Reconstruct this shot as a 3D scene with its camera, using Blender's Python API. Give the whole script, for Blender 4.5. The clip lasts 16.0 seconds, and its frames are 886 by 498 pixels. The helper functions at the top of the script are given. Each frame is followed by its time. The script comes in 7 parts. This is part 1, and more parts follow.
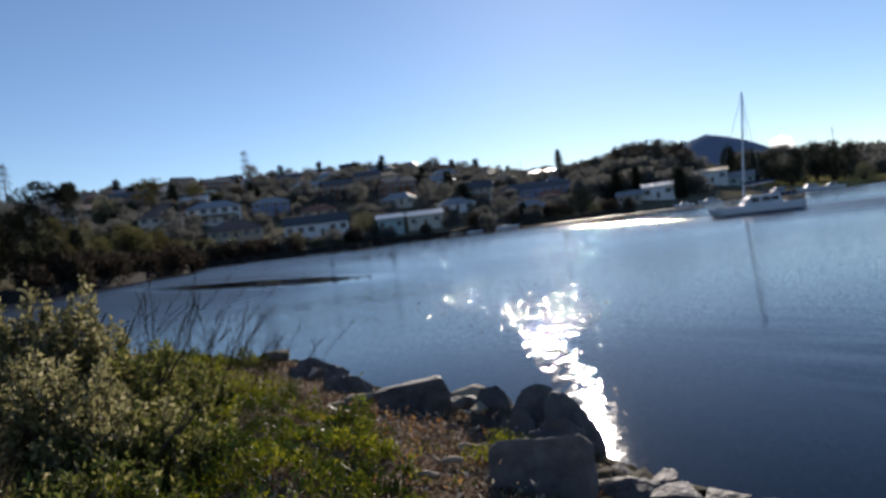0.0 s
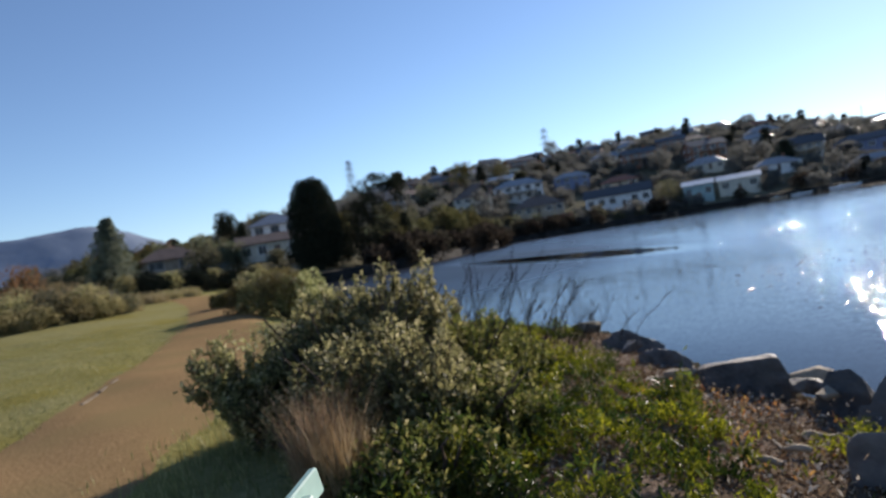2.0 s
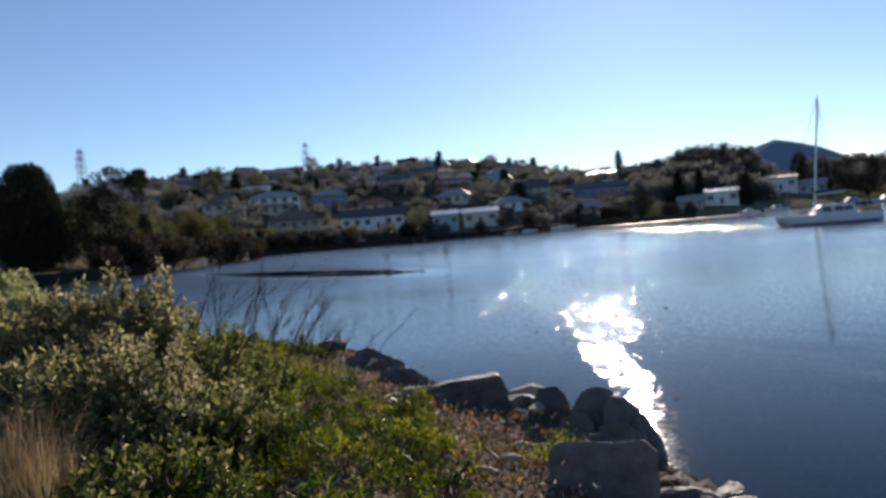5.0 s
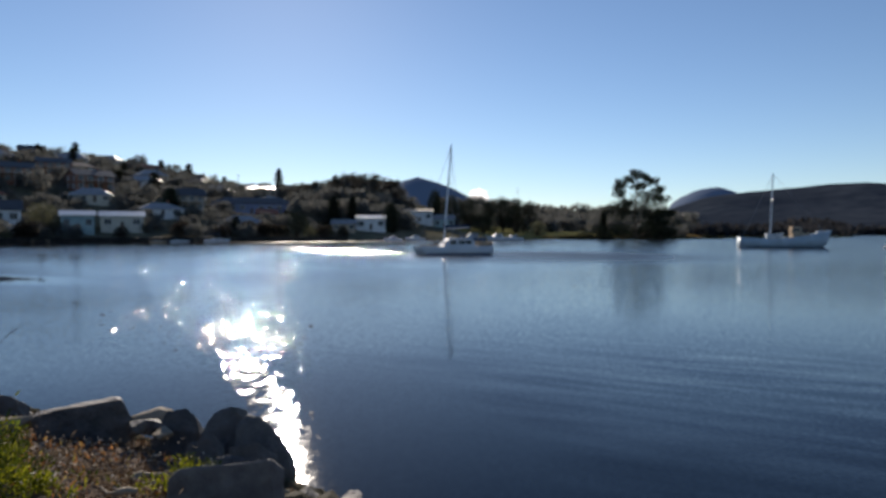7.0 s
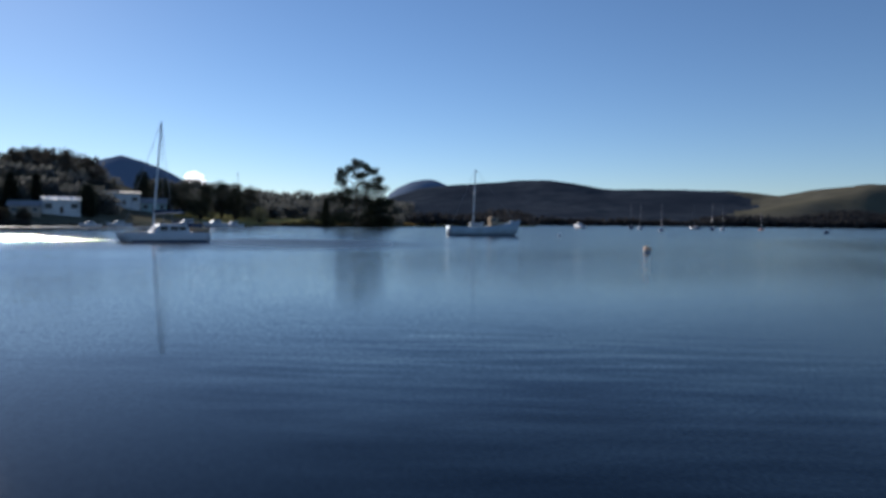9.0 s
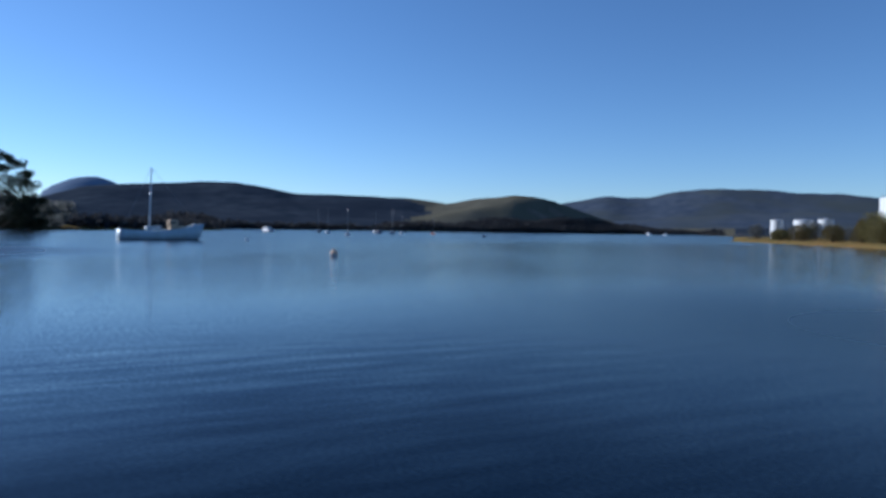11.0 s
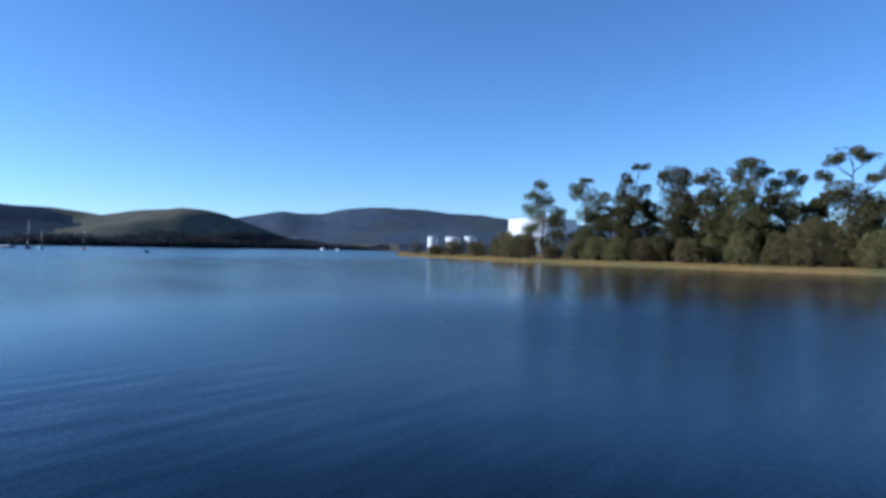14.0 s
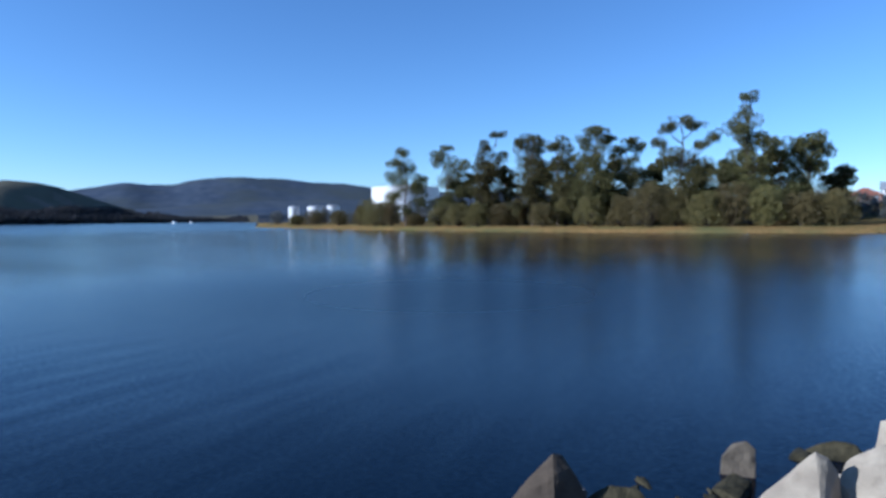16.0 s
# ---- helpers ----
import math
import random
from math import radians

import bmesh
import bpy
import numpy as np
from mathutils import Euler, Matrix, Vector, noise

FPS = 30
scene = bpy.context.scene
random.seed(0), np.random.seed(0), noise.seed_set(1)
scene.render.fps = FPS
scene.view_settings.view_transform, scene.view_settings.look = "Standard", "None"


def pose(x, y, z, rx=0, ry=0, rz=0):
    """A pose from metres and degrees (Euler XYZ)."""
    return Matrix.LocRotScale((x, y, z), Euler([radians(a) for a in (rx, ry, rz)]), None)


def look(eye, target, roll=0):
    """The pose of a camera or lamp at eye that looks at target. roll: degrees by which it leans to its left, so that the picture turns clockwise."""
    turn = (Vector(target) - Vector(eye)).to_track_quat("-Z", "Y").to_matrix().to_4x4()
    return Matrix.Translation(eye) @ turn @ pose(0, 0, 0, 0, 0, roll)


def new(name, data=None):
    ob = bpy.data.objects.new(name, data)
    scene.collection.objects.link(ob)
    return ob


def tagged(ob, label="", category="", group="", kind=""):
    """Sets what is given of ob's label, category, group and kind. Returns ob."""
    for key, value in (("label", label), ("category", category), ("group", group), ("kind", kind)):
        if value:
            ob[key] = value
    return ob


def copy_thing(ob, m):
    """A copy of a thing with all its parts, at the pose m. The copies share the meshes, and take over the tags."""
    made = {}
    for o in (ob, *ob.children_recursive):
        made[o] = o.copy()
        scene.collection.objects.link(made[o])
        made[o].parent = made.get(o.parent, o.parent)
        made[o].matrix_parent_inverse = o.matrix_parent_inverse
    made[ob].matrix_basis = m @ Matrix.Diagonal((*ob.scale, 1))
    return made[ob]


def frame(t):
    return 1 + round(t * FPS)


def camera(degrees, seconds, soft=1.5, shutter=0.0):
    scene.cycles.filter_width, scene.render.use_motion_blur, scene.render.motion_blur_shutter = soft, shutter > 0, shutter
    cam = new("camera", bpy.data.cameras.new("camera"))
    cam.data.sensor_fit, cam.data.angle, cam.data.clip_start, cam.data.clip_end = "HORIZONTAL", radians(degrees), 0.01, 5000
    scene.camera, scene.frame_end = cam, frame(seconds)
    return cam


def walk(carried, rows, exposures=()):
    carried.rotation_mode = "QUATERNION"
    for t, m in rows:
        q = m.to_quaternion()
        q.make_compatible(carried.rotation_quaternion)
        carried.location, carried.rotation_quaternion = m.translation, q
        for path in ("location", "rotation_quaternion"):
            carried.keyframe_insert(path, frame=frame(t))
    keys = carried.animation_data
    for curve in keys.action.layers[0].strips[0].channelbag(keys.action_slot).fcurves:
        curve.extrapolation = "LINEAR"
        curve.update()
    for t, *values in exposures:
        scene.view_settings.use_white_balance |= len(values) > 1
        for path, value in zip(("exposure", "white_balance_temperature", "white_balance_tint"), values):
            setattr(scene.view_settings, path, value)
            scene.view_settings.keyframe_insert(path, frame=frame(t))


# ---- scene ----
# ---------- camera ----------
cam = camera(68.59, 16.0, soft=1.5)
# the lens is focused close, so that the whole bay is a little soft
cam.data.dof.use_dof, cam.data.dof.focus_distance, cam.data.dof.aperture_fstop = True, 1.0, 4.8
# seconds, x, y, yaw, pitch, roll
PATH = [
    (0.0, 0.000, 0.000, 0.00, -1.82, -7.01),
    (0.5, -0.030, -0.003, 6.22, -1.41, -7.21),
    (1.0, -0.060, -0.007, 12.93, -0.76, -8.01),
    (1.5, -0.100, -0.010, 20.67, -0.71, -9.32),
    (2.0, -0.125, -0.013, 26.20, -0.39, -9.37),
    (2.5, -0.125, -0.017, 27.33, -0.61, -9.28),
    (3.0, -0.125, -0.020, 26.21, -0.84, -9.35),
    (3.2, -0.125, -0.019, 25.58, -0.81, -9.00),
    (5.3, -0.100, -0.005, -0.15, -1.62, -3.81),
    (5.5, -0.090, -0.003, -3.40, -1.51, -3.10),
    (6.0, -0.060, 0.000, -11.41, -1.80, -1.27),
    (6.5, -0.030, -0.005, -18.62, -1.40, -0.50),
    (7.0, -0.010, -0.010, -25.04, -1.39, -0.10),
    (7.5, 0.015, -0.015, -30.62, -3.02, 1.06),
    (8.0, 0.030, -0.020, -36.39, -2.84, 0.92),
    (8.5, 0.055, -0.025, -41.67, -2.98, 0.44),
    (9.0, 0.080, -0.030, -49.11, -2.41, 0.64),
    (9.2, 0.086, -0.034, -52.32, -2.31, 0.88),
    (11.3, 0.154, -0.076, -79.26, -1.48, 1.11),
    (11.5, 0.160, -0.080, -81.54, -1.19, 1.24),
    (12.0, 0.168, -0.092, -89.96, 0.54, 0.69),
    (12.5, 0.176, -0.104, -95.60, -0.29, 0.49),
    (13.0, 0.184, -0.116, -99.96, -0.68, 0.99),
    (13.5, 0.192, -0.128, -102.27, -0.31, 0.97),
    (14.0, 0.200, -0.140, -104.11, 0.16, 1.10),
    (14.5, 0.205, -0.150, -104.00, 0.87, 1.66),
    (15.0, 0.210, -0.160, -104.87, 1.11, 0.83),
    (15.5, 0.215, -0.170, -110.36, 0.39, 0.07),
    (16.0, 0.220, -0.180, -116.06, -2.57, -0.38),
]
EXPOSURE = [(0.0, 0.42, 6800, 14), (1.5, 0.67, 6800, 14), (3.0, 0.92, 6750, 15), (6.0, 0.42, 7050, 14), (9.0, 0.09, 6100, 12), (12.5, 0.50, 5000, 10), (16.0, 0.70, 4980, 10)]
walk(cam, [(t, pose(x, y, 2.4, 90 + pitch, 0, yaw) @ pose(0, 0, 0, 0, 0, roll)) for t, x, y, yaw, pitch, roll in PATH], EXPOSURE)


# ---------- sky and sun ----------
SUN_AZ, SUN_EL = 11.8, 21.5
world = bpy.data.worlds.new("world")
scene.world = world
world.use_nodes = True
wn = world.node_tree
sky = wn.nodes.new("ShaderNodeTexSky")
sky.sky_type = 'NISHITA'
sky.sun_disc = False
sky.sun_elevation, sky.sun_rotation = radians(SUN_EL), radians(SUN_AZ)
sky.air_density, sky.dust_density, sky.ozone_density = 0.85, 0.05, 4.0
wn.nodes["Background"].inputs["Strength"].default_value = 0.093
wn.links.new(sky.outputs[0], wn.nodes["Background"].inputs["Color"])
sun_data = bpy.data.lights.new("sun", 'SUN')
sun_data.energy, sun_data.angle, sun_data.color = 4.2, radians(0.55), (1.0, 0.93, 0.83)
sun = new("sun", sun_data)
sun.matrix_world = look((math.sin(radians(SUN_AZ)) * 100, math.cos(radians(SUN_AZ)) * 100, 100 * math.tan(radians(SUN_EL))), (0, 0, 0))


# ---------- materials ----------
def tree_of(name):
    m = bpy.data.materials.new(name)
    m.use_nodes = True
    t = m.node_tree
    b = t.nodes["Principled BSDF"]
    return m, t, b


def noise_node(t, scale, detail=4, coords="position", stretch=None, rough=0.55):
    n = t.nodes.new("ShaderNodeTexNoise")
    n.inputs["Scale"].default_value, n.inputs["Detail"].default_value, n.inputs["Roughness"].default_value = scale, detail, rough
    if coords == "position":
        src = t.nodes.new("ShaderNodeNewGeometry").outputs["Position"]
    else:
        src = t.nodes.new("ShaderNodeTexCoord").outputs["Object"]
    if stretch:
        mp = t.nodes.new("ShaderNodeMapping")
        mp.vector_type = 'TEXTURE'
        mp.inputs["Scale"].default_value = (stretch[0], 1.0, 1.0)
        mp.inputs["Rotation"].default_value = (0, 0, radians(stretch[1]))
        t.links.new(src, mp.inputs["Vector"])
        src = mp.outputs[0]
    t.links.new(src, n.inputs["Vector"])
    return n.outputs["Fac"]


def ramp(t, fac, *stops):
    r = t.nodes.new("ShaderNodeValToRGB")
    while len(r.color_ramp.elements) < len(stops):
        r.color_ramp.elements.new(0.5)
    for e, (p, c) in zip(r.color_ramp.elements, stops):
        e.position, e.color = p, (*c, 1)
    t.links.new(fac, r.inputs["Fac"])
    return r.outputs["Color"]


def mix(t, fac, a, b, mode='MIX'):
    n = t.nodes.new("ShaderNodeMix")
    n.data_type, n.blend_type = 'RGBA', mode
    for sock, v in ((n.inputs[0], fac), (n.inputs[6], a), (n.inputs[7], b)):
        if isinstance(v, (int, float)):
            sock.default_value = v
        elif isinstance(v, tuple):
            sock.default_value = (*v, 1)
        else:
            t.links.new(v, sock)
    return n.outputs[2]


def math_node(t, op, a, b=0.0):
    n = t.nodes.new("ShaderNodeMath")
    n.operation = op
    for sock, v in zip(n.inputs, (a, b)):
        if isinstance(v, (int, float)):
            sock.default_value = v
        else:
            t.links.new(v, sock)
    return n.outputs[0]


def bump(t, b, height, distance, strength=1.0):
    n = t.nodes.new("ShaderNodeBump")
    n.inputs["Distance"].default_value, n.inputs["Strength"].default_value = distance, strength
    t.links.new(height, n.inputs["Height"])
    t.links.new(n.outputs[0], b.inputs["Normal"])
    return n


def surface(name, dark, light, fine=8.0, coarse=0.6, rough=0.85, relief=0.01, metal=0.0, coords="object", vary=0.0, stain=None):
    """Two-scale mottled surface: grain between two colours, large stains over it."""
    m, t, b = tree_of(name)
    f = noise_node(t, fine, 6, coords)
    c = noise_node(t, coarse, 3, coords)
    col = ramp(t, f, (0.3, dark), (0.7, light))
    col = mix(t, ramp(t, c, (0.42, (0, 0, 0)), (0.68, (1, 1, 1))), col, stain or tuple(v * 0.72 for v in dark))
    if vary:
        oi = t.nodes.new("ShaderNodeObjectInfo")
        hs = t.nodes.new("ShaderNodeHueSaturation")
        t.links.new(col, hs.inputs["Color"])
        t.links.new(math_node(t, 'ADD', math_node(t, 'MULTIPLY', oi.outputs["Random"], vary), 1 - vary / 2), hs.inputs["Value"])
        col = hs.outputs[0]
    t.links.new(col, b.inputs["Base Color"])
    b.inputs["Roughness"].default_value, b.inputs["Metallic"].default_value = rough, metal
    if rough > 0.82:
        b.inputs["Specular IOR Level"].default_value = 0.0 if rough > 0.88 else 0.15
    if relief:
        bump(t, b, f, relief)
    return m


def foliage(name, dark, light, through_light=0.35, tips=None, rough=0.55, patchy=0.0):
    """Leaves: each leaf has its own shade; some sunlight passes through them."""
    m, t, b = tree_of(name)
    geo = t.nodes.new("ShaderNodeNewGeometry")
    oi = t.nodes.new("ShaderNodeObjectInfo")
    stops = [(0.0, dark), (0.75, light), (1.0, tips or light)]
    col = ramp(t, geo.outputs["Random Per Island"], *stops)
    # patchy paints the dark of shaded hollows into the leaf colour
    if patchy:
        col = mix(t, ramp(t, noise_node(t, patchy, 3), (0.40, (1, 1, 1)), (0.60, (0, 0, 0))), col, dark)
    hs = t.nodes.new("ShaderNodeHueSaturation")
    t.links.new(col, hs.inputs["Color"])
    t.links.new(math_node(t, 'ADD', math_node(t, 'MULTIPLY', oi.outputs["Random"], 0.5), 0.75), hs.inputs["Value"])
    t.links.new(math_node(t, 'ADD', math_node(t, 'MULTIPLY', oi.outputs["Random"], 0.04), 0.48), hs.inputs["Hue"])
    t.links.new(hs.outputs[0], b.inputs["Base Color"])
    b.inputs["Roughness"].default_value = rough
    b.inputs["Specular IOR Level"].default_value = 0.3 if rough < 0.6 else 0.0
    tr = t.nodes.new("ShaderNodeBsdfTranslucent")
    t.links.new(hs.outputs[0], tr.inputs["Color"])
    mx = t.nodes.new("ShaderNodeMixShader")
    mx.inputs[0].default_value = through_light
    t.links.new(b.outputs[0], mx.inputs[1])
    t.links.new(tr.outputs[0], mx.inputs[2])
    t.links.new(mx.outputs[0], t.nodes["Material Output"].inputs["Surface"])
    return m


def plain(name, colour, rough=0.5, metal=0.0, vary=0.25, relief=0.002):
    return surface(name, tuple(v * (1 - vary / 2) for v in colour), tuple(min(1, v * (1 + vary / 3)) for v in colour), 6.0, 0.9, rough, relief, metal,
                   stain=tuple(v * (1 - vary) for v in colour))


def water_material():
    """Bay water: small facets tipped this way and that, more so where the wind touches it."""
    m, t, b = tree_of("bay_water")
    b.inputs["Base Color"].default_value = (0.0008, 0.0045, 0.012, 1)
    b.inputs["IOR"].default_value = 1.333
    b.inputs["Specular IOR Level"].default_value = 0.26
    here = t.nodes.new("ShaderNodeNewGeometry").outputs["Position"]

    def vec(op, a, c):
        n = t.nodes.new("ShaderNodeVectorMath")
        n.operation = op
        t.links.new(a, n.inputs[0])
        sock = n.inputs["Scale"] if op == 'SCALE' else n.inputs[1]
        if isinstance(c, (tuple, float)):
            sock.default_value = c
        else:
            t.links.new(c, sock)
        return n.outputs["Value"] if op == 'LENGTH' else n.outputs[0]

    def puff(px, py, reach, gain, wide=1.0, core=0.35, turn=0.0):
        """A patch of wind (or of calm, below nought) on the water."""
        mp = t.nodes.new("ShaderNodeMapping")
        mp.vector_type = 'TEXTURE'
        mp.inputs["Location"].default_value, mp.inputs["Rotation"].default_value, mp.inputs["Scale"].default_value = (px, py, 0), (0, 0, radians(turn)), (wide, 1, 1)
        t.links.new(here, mp.inputs["Vector"])
        far = vec('LENGTH', mp.outputs[0], (0.0, 0.0, 0.0))
        mr = t.nodes.new("ShaderNodeMapRange")
        mr.interpolation_type = 'SMOOTHSTEP'
        for k, v in zip(("From Min", "From Max", "To Min", "To Max"), (reach * core, reach, gain, 0.0)):
            mr.inputs[k].default_value = v
        t.links.new(far, mr.inputs["Value"])
        return mr.outputs[0]

    def total(start, rows):
        for row in rows:
            start = math_node(t, 'ADD', start, puff(*row))
        return start

    def facets(scale, detail, long, turn, gain):
        """Slopes of wavelets of one size, their crests drawn out by long along turn."""
        n = t.nodes.new("ShaderNodeTexNoise")
        n.inputs["Scale"].default_value, n.inputs["Detail"].default_value, n.inputs["Roughness"].default_value = scale, detail, 0.45
        mp = t.nodes.new("ShaderNodeMapping")
        mp.vector_type = 'TEXTURE'
        mp.inputs["Scale"].default_value, mp.inputs["Rotation"].default_value = (long, 1.0, 1.0), (0, 0, radians(turn))
        t.links.new(here, mp.inputs["Vector"])
        t.links.new(mp.outputs[0], n.inputs["Vector"])
        return vec('SCALE', vec('MULTIPLY', vec('SUBTRACT', n.outputs["Color"], (0.5, 0.5, 0.5)), (1.0, 1.0, 0.0)), gain)

    wind = math_node(t, 'MAXIMUM', total(0.0, WIND), 0.03)
    slope = vec('ADD', facets(19.0, 1.0, 1.3, 62, wind), facets(8.0, 2.0, 1.2, 30, total(0.0, GLINTS)))
    # wavelets fan out from the camera's place to send it the sun's glint
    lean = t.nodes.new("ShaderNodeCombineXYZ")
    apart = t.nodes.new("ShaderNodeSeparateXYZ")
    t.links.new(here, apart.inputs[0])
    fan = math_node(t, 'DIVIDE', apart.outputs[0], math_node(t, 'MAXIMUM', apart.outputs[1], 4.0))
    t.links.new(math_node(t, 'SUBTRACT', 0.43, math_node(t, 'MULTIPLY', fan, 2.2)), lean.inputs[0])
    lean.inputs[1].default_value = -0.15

    def clamp(v):
        return math_node(t, 'MINIMUM', math_node(t, 'MAXIMUM', v, 0.0), 1.0)

    def wavelets(scale, rows, sharp):
        """Single steep wavelets, the more of them the stronger the rows."""
        n = noise_node(t, scale, 1, "position", (4.0, 82), 0.4)
        return clamp(math_node(t, 'MULTIPLY', math_node(t, 'ADD', math_node(t, 'SUBTRACT', n, 0.82), total(0.0, rows)), sharp))

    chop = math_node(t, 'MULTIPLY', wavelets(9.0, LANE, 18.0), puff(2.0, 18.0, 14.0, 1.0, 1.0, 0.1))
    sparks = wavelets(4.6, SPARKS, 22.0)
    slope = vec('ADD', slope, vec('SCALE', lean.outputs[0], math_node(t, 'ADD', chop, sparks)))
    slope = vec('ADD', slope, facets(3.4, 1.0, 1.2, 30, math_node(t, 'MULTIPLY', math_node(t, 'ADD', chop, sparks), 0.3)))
    facing = t.nodes.new("ShaderNodeCombineXYZ")
    facing.inputs[1].default_value = -1.0
    slope = vec('ADD', slope, vec('SCALE', facing.outputs[0], total(0.0, VIEW_TILT)))
    slope = vec('ADD', slope, facets(0.11, 3.0, 3.2, 10, 0.035))
    slope = vec('ADD', slope, facets(2.4, 1.0, 6.0, 128, math_node(t, 'MAXIMUM', total(0.012, RIPPLES), 0.0)))
    n = t.nodes.new("ShaderNodeVectorMath")
    n.operation = 'NORMALIZE'
    t.links.new(vec('ADD', slope, (0.0, 0.0, 1.0)), n.inputs[0])
    t.links.new(n.outputs[0], b.inputs["Normal"])
    t.links.new(math_node(t, 'MINIMUM', math_node(t, 'MAXIMUM', total(0.18, GLOSS), 0.022), 0.40), b.inputs["Roughness"])
    return m


# patches of wind ripples, placed to suit the camera's view: x, y, reach, strength, width
WIND = [(0.0, 0.0, 9000.0, 0.38, 1.0, 0.9), (0.0, 0.0, 40.0, -0.28), (27.5, 92.0, 26.0, 0.5, 0.36), (1.5, 8.0, 9.0, -0.06), (-75.0, 90.0, 82.0, -0.30, 1.0, 0.6), (-30.0, 42.0, 34.0, -0.25, 1.0, 0.5), (8.0, 60.0, 46.0, -0.22, 0.8),
        (105.0, -40.0, 110.0, -0.08), (190.0, 40.0, 120.0, 0.20)]
GLINTS = [(1.4, 6.3, 2.4, 0.03, 0.25), (1.6, 9.8, 4.0, 0.05, 0.2), (2.0, 16.0, 7.0, 0.10, 0.42)]
# steep chop in the glitter lane, and single wavelets farther out, all leaning to glint at the camera
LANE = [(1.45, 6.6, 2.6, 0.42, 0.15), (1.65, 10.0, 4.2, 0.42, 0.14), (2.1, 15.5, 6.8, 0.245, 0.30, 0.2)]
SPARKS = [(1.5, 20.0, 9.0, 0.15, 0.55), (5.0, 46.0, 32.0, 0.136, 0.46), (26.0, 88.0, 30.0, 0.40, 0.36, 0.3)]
# the calm streak, and a steady tilt towards the camera so that far water mirrors the sky
RIPPLES = [(6.5, 4.5, 9.0, 0.075), (1.6, 7.5, 5.0, -0.09, 0.7, 0.6), (12.0, -4.0, 12.0, 0.02)]
SLICK = (-19.0, 53.0, 4.8, -0.45, 6.2, 0.15, 134.0)
VIEW_TILT = [(-4.0, 85.0, 77.0, 0.055, 1.3, 0.55), (*SLICK[:3], -0.06, *SLICK[4:]), (27.0, 91.0, 28.0, -0.045, 0.36, 0.3)]
GLOSS = [(0.0, 0.0, 75.0, -0.13), (1.6, 9.0, 10.0, -0.015, 0.6), (34.0, 58.0, 26.0, 0.18), (12.0, 125.0, 75.0, -0.12, 1.0, 0.6), (-75.0, 90.0, 82.0, 0.20, 1.0, 0.6), (-30.0, 40.0, 33.0, 0.30, 1.0, 0.5), (9.0, 60.0, 48.0, -0.12, 0.8), (105.0, -40.0, 100.0, -0.11),
         (20.0, -10.0, 27.0, 0.25, 1.0, 0.0), SLICK]
WIND.append(SLICK)


